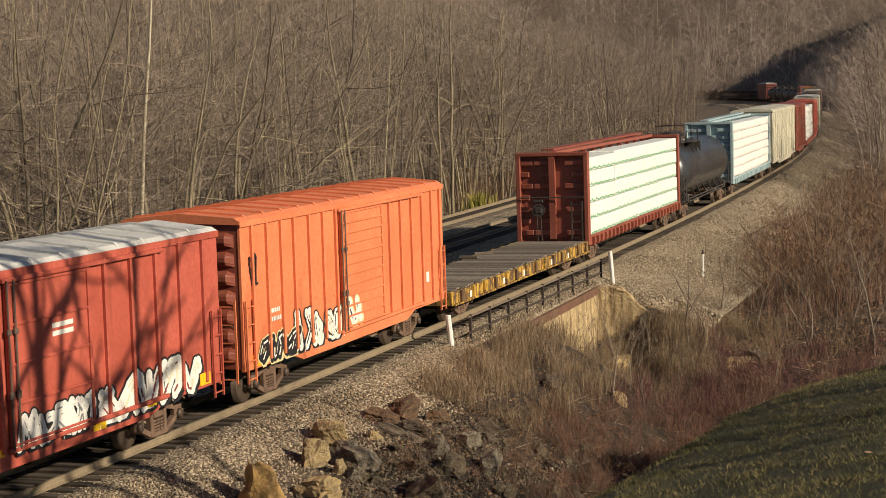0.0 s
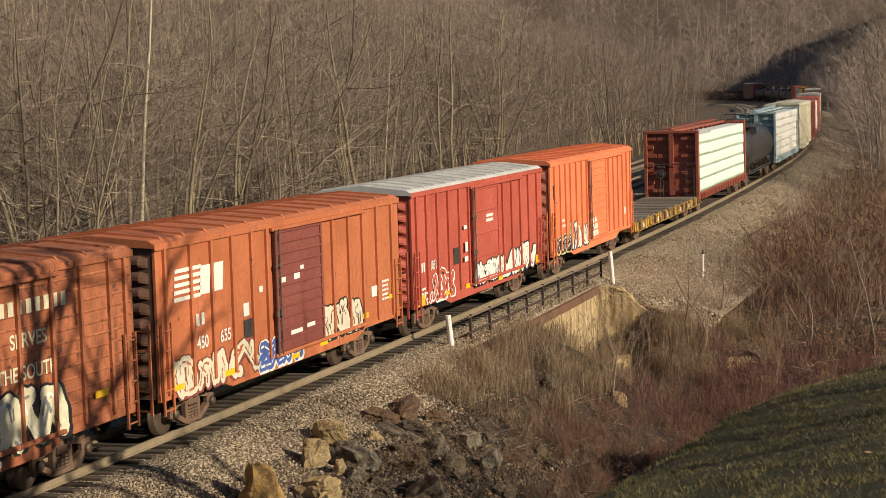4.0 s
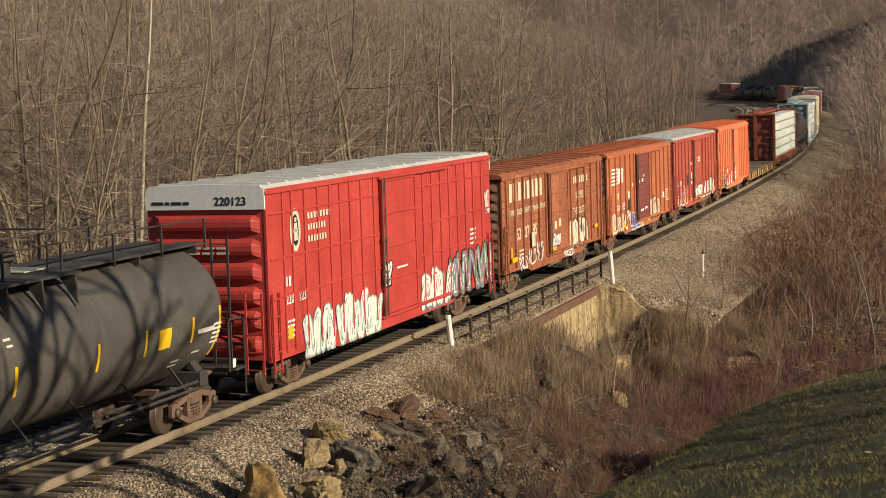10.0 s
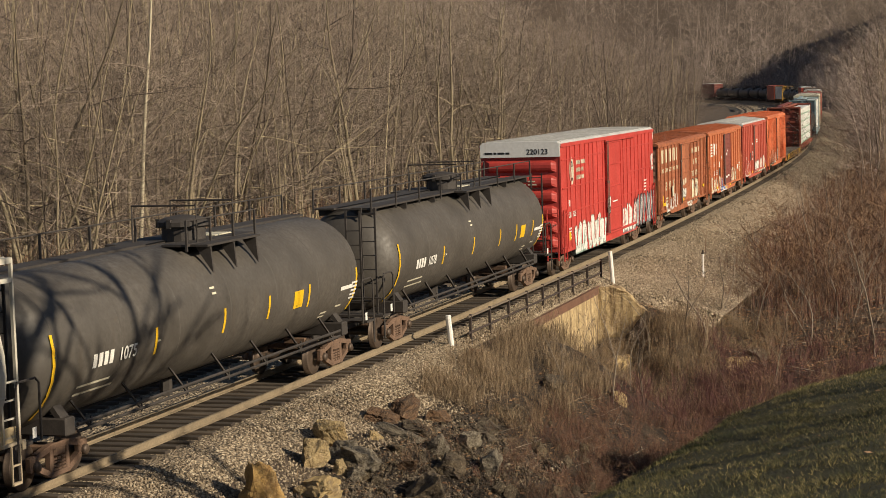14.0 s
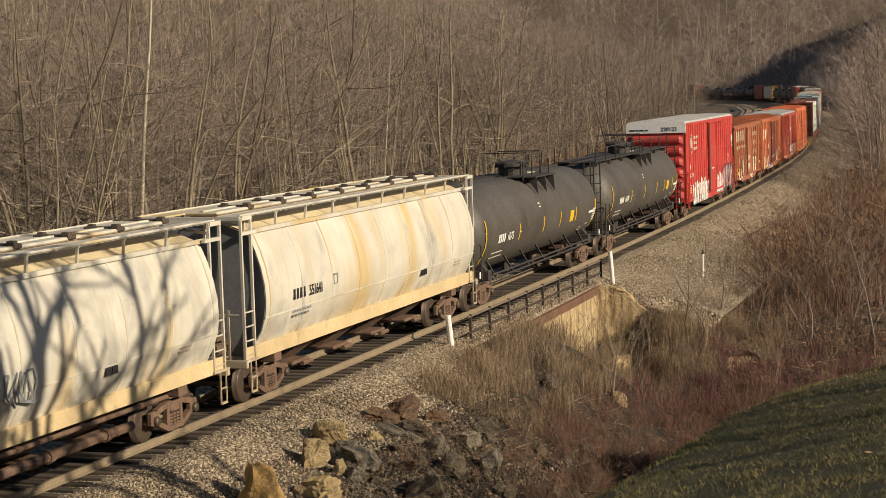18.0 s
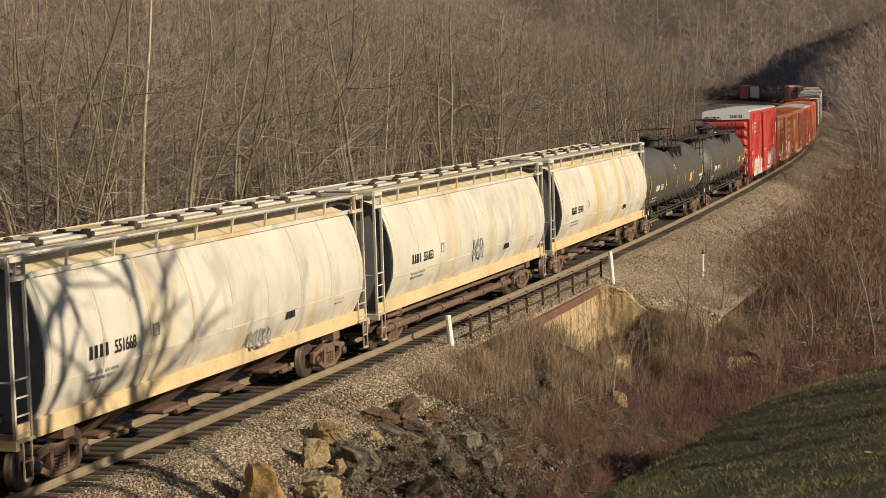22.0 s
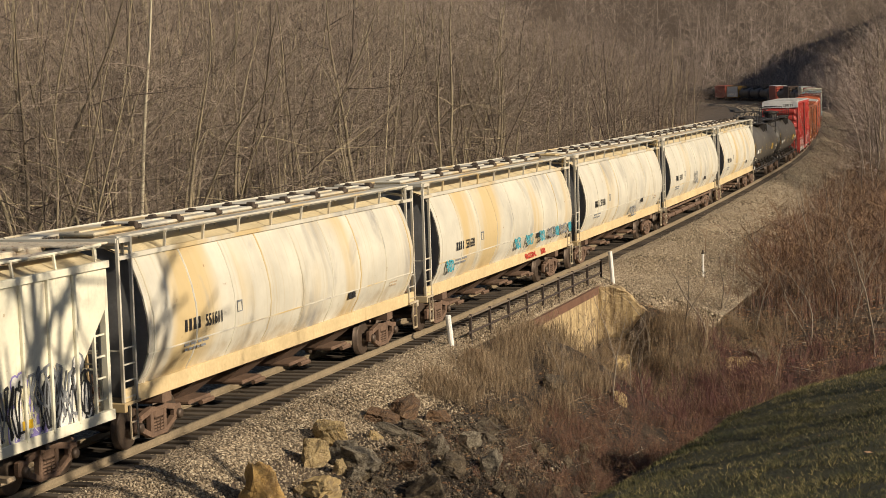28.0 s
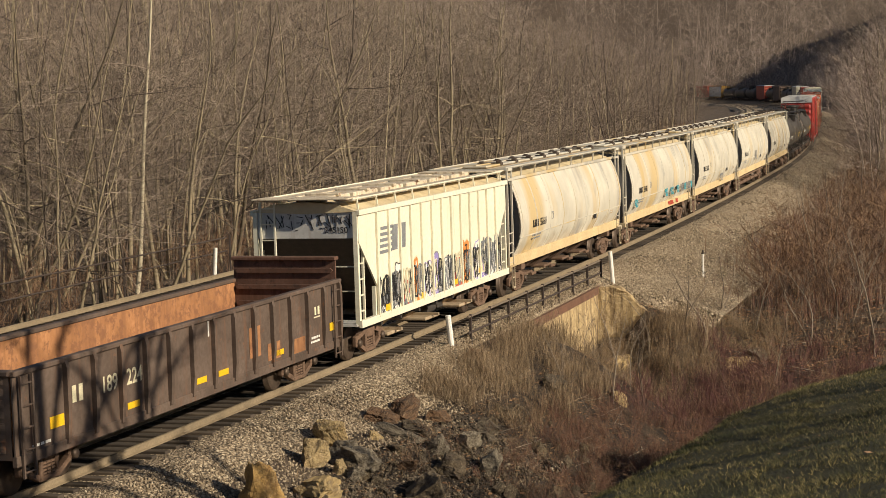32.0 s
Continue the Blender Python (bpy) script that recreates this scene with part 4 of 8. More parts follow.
# faded orange boxcar
c = boxcar("faded orange boxcar with ribbed door and graffiti", 7.2, 1.0, 4.35, 4.55, ORANGE, ORANGE, [-6.6, -5.75, -4.92, -4.15, -3.2, -2.3, -1.45, 2.5, 3.4, 4.3, 5.2, 6.05, 6.8], (-1.2, 1.85), ORANGE, 7, BULK_RED)
bars(c, [(5.5, 1.6, 0.25, 0.3)], Y, WHITE, "placard")
small_print(c, -5.6, 2.1, 0.5, Y, WHITE, 2, 0.1, 8)
bars(c, [(-6.7, 0.98, 0.45, 0.28)], Y, YELLOWP, "reflector")
graffiti(c, -6.35, -3.9, 0.95, 1.75, Y, 3, (PALEYEL, BLACKP, WHITE, WHITE), 51)
graffiti(c, -4.2, -1.05, 0.95, 2.0, Y, 5, (BLACKP, WHITE, BLACKP, PALEYEL), 52)
graffiti(c, -0.8, 0.45, 1.15, 2.0, Y - 0.06, 1, (PALEYEL, WHITE, BLACKP, BLACKP), 53)
scrawl(c, -6.75, 2.75, 0.45, 0.9, Y, BLACKP, 54, 3)
enrol(c, 94.2)
# ---- flat car and centre-beam cars ----
def flat_car():
    half = 8.75
    car = tagged(empty("flat_car"), "worn yellow flat car with bare plank deck", "flat car", "cars of the freight train")
    n = 46
    for k in range(n):
        x = -half + (k + 0.5) * 2 * half / n
        rnd = random.Random(k)
        put("deck_plank", shared(("deck_plank", k % 4), lambda b: box(b, -half / n + 0.012, half / n - 0.012, -1.38 + 0.04 * (k % 3), 1.38 - 0.05 * (k % 2), -0.06, 0.0, 0.008), DECK), car, x, 0, 1.04 + rnd.uniform(-0.012, 0.02), rnd.uniform(-0.4, 0.4))
    for side in (-1, 1):
        bm = bmesh.new()
        box(bm, -half, half, side * 1.42 - 0.05, side * 1.42 + 0.05, 0.62, 1.02, 0.015)
        box(bm, -half, half, side * 1.44 - 0.09, side * 1.44 + 0.09, 0.6, 0.66)
        part("side_sill", bm, YELLOW, car, "yellow side sill with peeling paint")
        for k in range(14):
            put("stake_pocket", shared("stake_pocket", lambda b: box(b, -0.1, 0.1, -0.06, 0.06, -0.17, 0.19, 0.015), YELLOW), car, -half + 0.7 + k * 1.25, side * 1.5, 0.83)
        bars(car, [(-half + 0.4 + k * 1.25, 0.68, 0.32, 0.2) for k in (1, 4, 6, 9, 11)], side * 1.475, WHITE, "marking")
    for s in (-1, 1):
        bm = bmesh.new()
        box(bm, s * half - 0.1, s * half + 0.06, -1.45, 1.45, 0.6, 1.03, 0.02)
        part("end_sill", bm, YELLOW, car)
        truck(car, s * (half - 2.0))
        coupler(car, s * (half + 0.25))
    for k, (x, y) in enumerate(((-6.5, 0.9), (-5.2, 1.1), (-3.0, 1.15), (1.5, 1.2), (3.0, 1.1))):
        bm = bmesh.new()
        box(bm, -0.35, 0.35, -0.07, 0.07, 0, 0.1, 0.01)
        part("loose_board", bm, DECK, car).matrix_basis = pose(x, y, 1.06, 0, 0, 30 * k)
    underframe(car, half - 0.2)
    car["half"] = half - 2.0
    return car


def centre_beam(label, half, frame_mat, ink, tiers, packs, top=4.42, seed=1, far=False):
    car = tagged(empty("centrebeam_car"), label, "centrebeam car", "cars of the freight train")
    bm = bmesh.new()
    box(bm, -half, half, -1.4, 1.4, 0.98, 1.14)
    for side in (-1, 1):
        box(bm, -half, half, side * 1.4 - 0.05, side * 1.4 + 0.05, 0.82, 1.2, 0.015)
    part("deck", bm, frame_mat, car)
    for side in (-1, 1):
        for k in range(int(half * 2 / 0.78)):
            put("tie_down", shared(("tie_down", frame_mat.name), lambda b: (box(b, -0.07, 0.07, -0.08, 0.08, -0.15, 0.15, 0.02), box(b, -0.14, 0.14, -0.05, 0.05, -0.17, -0.12)), frame_mat), car, -half + 0.4 + k * 0.78, side * 1.5, 1.0)
    # the middle truss
    bm = bmesh.new()
    box(bm, -half, half, -0.16, 0.16, top + 0.0, top + 0.14, 0.02)
    for k in range(12):
        x = -half + half * 2 * k / 11
        box(bm, x - 0.08, x + 0.08, -0.1, 0.1, 1.1, top)
    part("centre_beam", bm, frame_mat, car)
    bm = bmesh.new()
    beam(bm, (-half + 0.6, 0.35, top + 0.18), (half - 0.4, 0.55, top + 0.22), 0.5, 0.07)
    part("roof_plank", bm, frame_mat, car)
    # bulkheads
    for s in (-1, 1):
        def bulk(b):
            box(b, 0.0, 0.06, -1.42, 1.42, 1.1, top, 0.0)
            for y in (-1.37, 1.37):
                box(b, -0.24, 0.1, y - 0.09, y + 0.09, 0.85, top + 0.02, 0.02)
            box(b, -0.22, 0.08, -0.12, 0.12, 1.1, top)
            box(b, -0.24, 0.1, -1.46, 1.46, top - 0.05, top + 0.1, 0.02)
            for k in range(7):
                z = 1.35 + k * 0.46
                for y0, y1 in ((-1.28, -0.8), (-0.1, 0.5), (0.95, 1.28)) if k % 2 else ((-1.28, -0.5), (0.12, 0.75), (0.8, 1.28)):
                    box(b, -0.13, 0.01, y0, y1, z - 0.1, z + 0.1, 0.02)
        bk = put("bulkhead", shared(("bulkhead", frame_mat.name, top), bulk, frame_mat), car, s * half, 0, 0, 0 if s < 0 else 180)
        if not far:
            ladder(bk, -0.3, -1.0, 1.05, 2.6, 0.42, 5, DARK_STEEL, "y")
            put("hand_brake", shared("hand_brake", lambda b: (lathe_x(b, [(-0.02, 0.18), (-0.02, 0.26), (0.02, 0.26), (0.02, 0.18), (-0.02, 0.18)], 16), box(b, -0.04, 0.2, -0.13, 0.13, -0.12, 0.12, 0.02), tube(b, [(0, 0.05, 0), (0.0, 0.05, -1.2)], 0.02), tube(b, [(0, -0.08, 0), (0.0, -0.12, -1.2)], 0.02), box(b, -0.03, 0.03, -0.2, 0.2, 0.3, 0.42, 0.02)), DARK_STEEL), bk, -0.3, 0.55, 2.25)
            put("cross_rail", shared("cross_rail", lambda b: tube(b, [(-0.3, -1.3, 0), (-0.3, 1.3, 0)], 0.025), DARK_STEEL), bk, 0, 0, 2.75)
    # wrapped packs of lumber, tier on tier, each side of the beam
    rnd = random.Random(seed)
    z0, z1 = 1.2, top - 0.05
    th, pl = (z1 - z0) / tiers, (2 * half - 0.55) / packs
    for side in (-1, 1):
        for i in range(tiers):
            for j in range(packs):
                if i == tiers - 1 and j == 0 and far is False:
                    hh = th * 0.82
                else:
                    hh = th - 0.025
                bm = bmesh.new()
                box(bm, -pl / 2 + 0.02, pl / 2 - 0.02, -0.56, 0.56, 0, hh, 0.035)
                pk = part("lumber_pack", bm, WRAP, car, "", True)
                for p in pk.data.polygons:
                    p.use_smooth = False
                x = -half + 0.28 + (j + 0.5) * pl
                pk.matrix_basis = pose(x, side * 0.83 + rnd.uniform(-0.03, 0.03), z0 + i * th, 0, rnd.uniform(-0.25, 0.25), rnd.uniform(-0.3, 0.3))
                if side < 0:
                    b2 = bmesh.new()
                    steps = int(pl / 0.11)
                    ph = rnd.uniform(0, 6)
                    last = None
                    for k in range(steps + 1):
                        xx = -pl / 2 + 0.08 + (pl - 0.16) * k / steps
                        lift = 0.02 * math.sin(ph + xx * 7.0) + rnd.uniform(-0.012, 0.012)
                        row = [b2.verts.new((xx + 0.02 * math.sin(xx * 9), -0.572, zz)) for zz in (0.05 + lift * 1.6, 0.1 + lift * 1.6 + 0.04 * math.sin(ph + xx * 17))]
                        if last:
                            b2.faces.new((last[0], row[0], row[1], last[1]))
                        last = row
                    part("printed_band", b2, ink, pk)
    underframe(car, half - 0.3)
    for s in (-1, 1):
        truck(car, s * (half - 1.9))
        coupler(car, s * (half + 0.3))
    car["half"] = half - 1.9
    return car


enrol(flat_car(), 111.0)
enrol(centre_beam("brick red centrebeam car loaded with white-wrapped lumber", 10.15, BULK_RED, GREEN_INK, 5, 4), 130.35)


# ---- tank cars ----
def tank_car(label, half, number="", body=TANKBLACK, far=False, dome=0.7, r=1.46, near_walk=True, marks=(-3.7, -0.65, 2.3, 4.25, 6.35), sheet=4.8):
    car = tagged(empty("tank_car"), label, "tank car", "cars of the freight train")
    zc = 2.47
    th = half - 0.55
    bm = bmesh.new()
    prof = [(-th, 0.02), (-th + 0.02, 0.4), (-th + 0.12, 0.85), (-th + 0.3, 1.18), (-th + 0.55, 1.38), (-th + 0.8, r)]
    ring = []
    for k in range(9):
        x = -th + 0.8 + (2 * th - 1.6) * k / 8
        ring += [(x, r)]
    lathe_x(bm, prof + ring[1:-1] + [(-x, q) for x, q in prof[::-1]], 40, 0, zc)
    part("tank", bm, body, car, "", True)
    if not far:
        for k in range(7):
            x = -th + 0.85 + (2 * th - 1.7) * k / 6
            put("weld_band", shared(("weld_band", body.name, r), lambda b: lathe_x(b, [(-0.03, r - 0.002), (-0.02, r + 0.0025), (0.02, r + 0.0025), (0.03, r - 0.002)], 40, 0, 0), body, True), car, x, 0, zc)
    # walkway with rails on top
    top = zc + r
    span = half - 0.75 if not far else 3.0
    off = 0 if not far else dome
    spans = {1: (off - span, off + span), -1: (off - span, off + span) if near_walk else (dome - 1.6, dome + 2.0)}
    bm = bmesh.new()
    for side in (-1, 1):
        box(bm, *spans[side], side * 0.55 - 0.3, side * 0.55 + 0.3, top - 0.02, top + 0.03)
    for k in range(7):
        x = off - span * 0.95 + span * 1.9 * k / 6
        box(bm, x - 0.03, x + 0.03, -0.85 if near_walk else -0.1, 0.85, top - 0.2, top - 0.02)
    part("walkway", bm, DARK_STEEL, car)
    for side in (-1, 1):
        bm = bmesh.new()
        r0, r1 = spans[side]
        tube(bm, [(r0, side * 0.86, top + 0.55), (r1, side * 0.86, top + 0.55)], 0.02)
        n = max(4, int((r1 - r0) / 1.8))
        for k in range(n):
            x = r0 + (r1 - r0) * k / (n - 1)
            beam(bm, (x, side * 0.86, top - 0.12), (x, side * 0.86, top + 0.55), 0.045)
        part("handrail", bm, DARK_STEEL, car)
        bm = bmesh.new()
        box(bm, dome - 1.4, dome + 1.4, side * 1.05 - 0.22, side * 1.05 + 0.22, top - 0.03, top + 0.02)
        deck = part("platform_deck", bm, DARK_STEEL, car)
        for k in range(3):
            bm = bmesh.new()
            x = dome - 1.2 + k * 1.2
            v = [bm.verts.new(p) for p in ((x - 0.03, side * 0.85, top), (x - 0.03, side * 1.25, top - 0.02), (x - 0.03, side * 1.3, top - 0.62), (x + 0.03, side * 0.85, top), (x + 0.03, side * 1.25, top - 0.02), (x + 0.03, side * 1.3, top - 0.62))]
            for f in ((0, 1, 2), (5, 4, 3), (0, 3, 4, 1), (1, 4, 5, 2), (2, 5, 3, 0)):
                bm.faces.new([v[i] for i in f])
            part("platform_bracket", bm, DARK_STEEL, deck)
    # manway dome
    bm = bmesh.new()
    prof_z = ((top - 0.1, 0.5), (top + 0.3, 0.5), (top + 0.34, 0.6), (top + 0.44, 0.6), (top + 0.52, 0.45), (top + 0.58, 0.12))
    rings = [[bm.verts.new((dome + q * math.cos(k * math.tau / 18), q * math.sin(k * math.tau / 18), z)) for k in range(18)] for z, q in prof_z]
    for a, b in zip(rings, rings[1:]):
        for k in range(18):
            bm.faces.new((a[k], a[(k + 1) % 18], b[(k + 1) % 18], b[k]))
    bm.faces.new(rings[-1])
    for k in range(6):
        box(bm, dome + 0.56 * math.cos(k) - 0.05, dome + 0.56 * math.cos(k) + 0.05, 0.56 * math.sin(k) - 0.05, 0.56 * math.sin(k) + 0.05, top + 0.3, top + 0.5)
    man = part("manway", bm, DARK_STEEL, car)
    for s in (-1, 1):
        bm = bmesh.new()
        tube(bm, [(dome + s * 0.95, -0.8, top), (dome + s * 0.95, -0.8, top + 0.85), (dome + s * 0.95, 0.8, top + 0.85), (dome + s * 0.95, 0.8, top)], 0.025)
        part("manway_guard", bm, DARK_STEEL, man)
    bm = bmesh.new()
    box(bm, dome + 0.7, dome + 1.6, -0.45, 0.45, top + 0.03, top + 0.06, 0.01)
    part("walk_plate", bm, PALE, car, "dusty pale walk plate")
    # stub sills, bolsters, side pipes with braces
    for s in (-1, 1):
        bm = bmesh.new()
        box(bm, s * half - 1.6 if s > 0 else s * half, s * half if s > 0 else s * half + 1.6, -0.3, 0.3, 0.65, 1.05, 0.02)
        box(bm, s * (half - 2.0) - 0.18, s * (half - 2.0) + 0.18, -1.35, 1.35, 0.9, 1.25, 0.03)
        box(bm, s * (half - 0.25) - 0.3, s * (half - 0.25) + 0.3, -1.4, 1.4, 1.02, 1.08)
        beam(bm, (s * (half - 2.0), -1.2, 1.2), (s * (half - 2.0), -0.9, 1.6), 0.3, 0.1)
        part("end_platform", bm, DARK_STEEL, car)
        bm = bmesh.new()
        for side in (-1, 1):
            tube(bm, [(s * (half - 0.05), side * 1.4, 0.45), (s * (half - 0.05), side * 1.4, 2.1), (s * (half - 0.15), side * 1.38, 2.2), (s * (half - 0.75), side * 1.38, 2.2), (s * (half - 0.85), side * 1.4, 2.1), (s * (half - 0.85), side * 1.4, 1.05)], 0.025)
        tube(bm, [(s * half, -1.35, 1.55), (s * half, 1.35, 1.55)], 0.02)
        part("end_rail", bm, DARK_STEEL, car)
        if not far:
            ladder(car, s * (half - 0.22), -0.95, 1.05, 4.0, 0.4, 8, DARK_STEEL, "y")
            bars(car, [(s * (half - 0.62) - 0.1, 1.12, 0.14, 0.2)], -1.42, WHITE, "placard")
        truck(car, s * (half - 2.0))
        coupler(car, s * (half + 0.15))
    for side in (-1, 1):
        bm = bmesh.new()
        for z in (0.92, 1.06):
            tube(bm, [(-half + 2.3, side * 1.32, z), (half - 2.3, side * 1.32, z)], 0.035)
        part("side_pipe", bm, DARK_STEEL, car)
        for k in range(7):
            x = -half + 2.8 + (2 * half - 5.6) * k / 6
            put("pipe_brace", shared(("pipe_brace", side), lambda b: (beam(b, (0.0, side * 1.32, 0.9), (-0.35, side * 1.08, 1.5), 0.09, 0.03), beam(b, (0.0, side * 1.32, 0.85), (0.0, side * 1.32, 1.14), 0.03)), DARK_STEEL), car, x)
    bm = bmesh.new()
    tube(bm, [(-0.5, 0, 0.55), (-0.5, 0, 1.1)], 0.14)
    tube(bm, [(-half + 2.4, 0.3, 0.8), (half - 2.4, 0.3, 0.8)], 0.03)
    part("bottom_outlet", bm, DARK_STEEL, car)
    # markings that lie on the curve of the shell
    def skin(a):
        return -math.sin(a) * (r + 0.006), zc + math.cos(a) * (r + 0.006)

    def patch(name, x0, x1, za, zb, m, lean=0.0):
        b = bmesh.new()
        aa = [math.acos(max(-1, min(1, (z - zc) / r))) for z in (za, zb)]
        pr = None
        for k in range(7):
            a = aa[0] + (aa[1] - aa[0]) * k / 6
            y_, z_ = skin(a)
            row = [b.verts.new((x + lean * (z_ - za), y_, z_)) for x in (x0, x1)]
            if pr:
                b.faces.new((pr[0], pr[1], row[1], row[0]))
            pr = row
        return part(name, b, m, car)
    if not far:
        for x in marks:
            patch("reflector", x - 0.05, x + 0.05, 1.95, 2.5, YELLOWP)
        patch("reflector", -th + 0.72, -th + 0.82, 1.3, 2.9, YELLOWP, 0.0)
        patch("reflector", th - 0.86, th - 0.76, 1.5, 2.6, YELLOWP, 0.0)
        patch("placard", sheet, sheet + 0.55, 2.0, 2.42, YELLOWP)
        patch("placard", 6.6, 7.4, 2.1, 2.2, WHITE)
        for k in range(5):
            patch("small_print", 7.35, 7.72, 1.8 + k * 0.1, 1.85 + k * 0.1, WHITE)
        for x, z, w_ in ((-6.6, 1.72, 1.6), (-6.6, 1.56, 1.9), (-0.9, 2.98, 0.3), (-0.85, 2.86, 0.25), (5.7, 1.6, 0.5), (5.7, 1.5, 0.5), (6.6, 1.68, 0.45), (-3.55, 2.2, 0.18)):
            patch("small_print", x, x + w_ * 0.8, z, z + 0.045, PALE)
        for k in range(4):
            patch("marking", -6.2 + k * 0.22, -6.05 + k * 0.22, 2.05, 2.32, WHITE)
        if number:
            t = lettering(car, number, 0, 0, 0.27, 0, WHITE, "car_number", 0.9)
            a = math.acos((2.06 - zc) / r)
            y_, z_ = skin(a)
            t.matrix_basis = pose(-5.2, y_ - 0.025, z_, 90 + math.degrees(a - math.pi / 2) - 5)
    car["half"] = half - 2.0
    return car


enrol(tank_car("dusty black tank car with yellow reflectors", 9.0, "1078"), 11.0)
enrol(tank_car("dusty black tank car with railed top walkway", 9.0, "1075", near_walk=False, marks=(-3.6, -0.34, 2.08, 4.48), sheet=3.55), -7.7)
enrol(tank_car("glossy black tank car with short top platform", 8.9, "", GLOSSY, True, -3.2), 151.0)


# ---- cylindrical covered hopper cars ----
HSEC = ((0.0, 4.30), (0.5, 4.28), (1.02, 4.09), (1.16, 4.05), (1.26, 3.86), (1.38, 3.58), (1.5, 3.2), (1.58, 2.8), (1.6, 2.42), (1.56, 2.06), (1.45, 1.74), (1.29, 1.46), (1.26, 1.12))


def covered_hopper():
    half, bh = 8.75, 8.0
    car = tagged(empty("covered_hopper"), "cream cylindrical covered hopper car with rust stains", "hopper car", "cream covered hoppers")
    # roof and the two curved sides are sheets with thickness
    def shell(lo, hi, side):
        bm = bmesh.new()
        sec = HSEC[lo:hi]
        xs = [-bh + 2 * bh * k / 16 for k in range(17)]
        for inner in (0.0, 0.03):
            rows = [[bm.verts.new((x, side * (y - inner if y > inner else 0), z - (inner if lo == 0 else 0))) for y, z in sec] for x in xs]
            for a, b in zip(rows, rows[1:]):
                for k in range(len(sec) - 1):
                    f = (a[k], a[k + 1], b[k + 1], b[k])
                    bm.faces.new(f if (side < 0) == (inner == 0.0) else f[::-1])
        return bm
    for side in (-1, 1):
        part("roof_sheet", shell(0, 4, side), ROOFTAN, car, "yellowed cream roof sheet")
        part("side_sheet", shell(3, 13, side), CREAM, car, "", True)
        bm = bmesh.new()
        box(bm, -bh - 0.3, bh + 0.3, side * 1.2 - 0.05, side * 1.2 + 0.05, 3.99, 4.09, 0.01)
        part("roof_angle", bm, CREAM, car)
        bm = bmesh.new()
        box(bm, -half + 0.1, half - 0.1, side * 1.3 - 0.04, side * 1.3 + 0.04, 1.08, 1.42, 0.01)
        part("side_sill", bm, SILLTAN, car, "yellow-tan stained side sill")
        bm = bmesh.new()
        box(bm, -bh, bh, side * 1.555 - 0.014, side * 1.555 + 0.014, 2.03, 2.06)
        part("side_seam", bm, CREAM, car)
        for k in range(9):
            x = -bh + 0.25 + (2 * bh - 0.5) * k / 8

            def hoop(b):
                pr = None
                for y, z in HSEC[3:]:
                    row = [b.verts.new((dx, -(y + o), z)) for dx, o in ((-0.028, 0.0), (-0.018, 0.02), (0.018, 0.02), (0.028, 0.0))]
                    if pr:
                        for j in range(3):
                            b.faces.new((pr[j], pr[j + 1], row[j + 1], row[j]))
                    pr = row
            put("side_hoop", shared("side_hoop", hoop, CREAM), car, x, 0, 0, 0 if side < 0 else 180)
        # running board on posts
        bm = bmesh.new()
        box(bm, -half + 0.15, half - 0.15, side * 0.98 - 0.26, side * 0.98 + 0.26, 4.40, 4.44)
        rb = part("running_board", bm, CREAM, car)
        bm = bmesh.new()
        tube(bm, [(-half + 0.15, side * 1.27, 4.45), (half - 0.15, side * 1.27, 4.45)], 0.028)
        part("rail_pipe", bm, CREAM, rb)
        for k in range(10):
            x = -half + 0.5 + (2 * half - 1.0) * k / 9
            put("rail_post", shared("rail_post", lambda b: (beam(b, (0, -1.2, 4.06), (0, -1.24, 4.45), 0.05), beam(b, (0, -1.27, 4.41), (0, -0.5, 4.36), 0.05), beam(b, (0.0, -0.75, 4.42), (0.12, -0.5, 4.18), 0.04)), CREAM), rb, x, 0, 0, 0 if side < 0 else 180)
    # hatch trough and hatch covers along the middle
    bm = bmesh.new()
    box(bm, -bh + 0.2, bh - 0.2, -0.36, 0.36, 4.26, 4.42, 0.03)
    part("hatch_trough", bm, DUSTY, car)
    for k in range(8):
        x = -bh + 1.0 + k * 2.0
        put("hatch_cover", shared("hatch_cover", lambda b: (box(b, -0.92, 0.92, -0.42, 0.42, 4.42, 4.50, 0.03), box(b, -0.9, 0.9, -0.05, 0.05, 4.49, 4.53)), CREAM), car, x)
        put("hatch_lock", shared("hatch_lock", lambda b: (box(b, -0.07, 0.07, -0.46, 0.46, 4.44, 4.54, 0.02), box(b, -0.2, -0.05, -0.44, -0.26, 4.44, 4.6, 0.02), box(b, 0.05, 0.2, 0.28, 0.44, 4.44, 4.58, 0.02)), GRIME_SHADE), car, x + 1.0)
    for s in (-1, 1):
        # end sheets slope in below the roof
        # their grey is the shade on the car end, held in the colour
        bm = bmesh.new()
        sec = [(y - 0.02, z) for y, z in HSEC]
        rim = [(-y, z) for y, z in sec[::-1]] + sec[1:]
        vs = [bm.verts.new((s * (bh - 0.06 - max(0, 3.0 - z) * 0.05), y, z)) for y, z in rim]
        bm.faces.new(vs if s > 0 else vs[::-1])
        part("end_sheet", bm, END_SHADE, car, "end sheet with its shade painted grey")
        bm = bmesh.new()
        box(bm, s * (half - 0.35) - 0.3, s * (half - 0.35) + 0.3, -1.4, 1.4, 1.1, 1.16)
        box(bm, s * half - 0.06, s * half + 0.06, -1.42, 1.42, 0.98, 1.16, 0.01)
        part("end_platform", bm, CREAM, car)
        bm = bmesh.new()
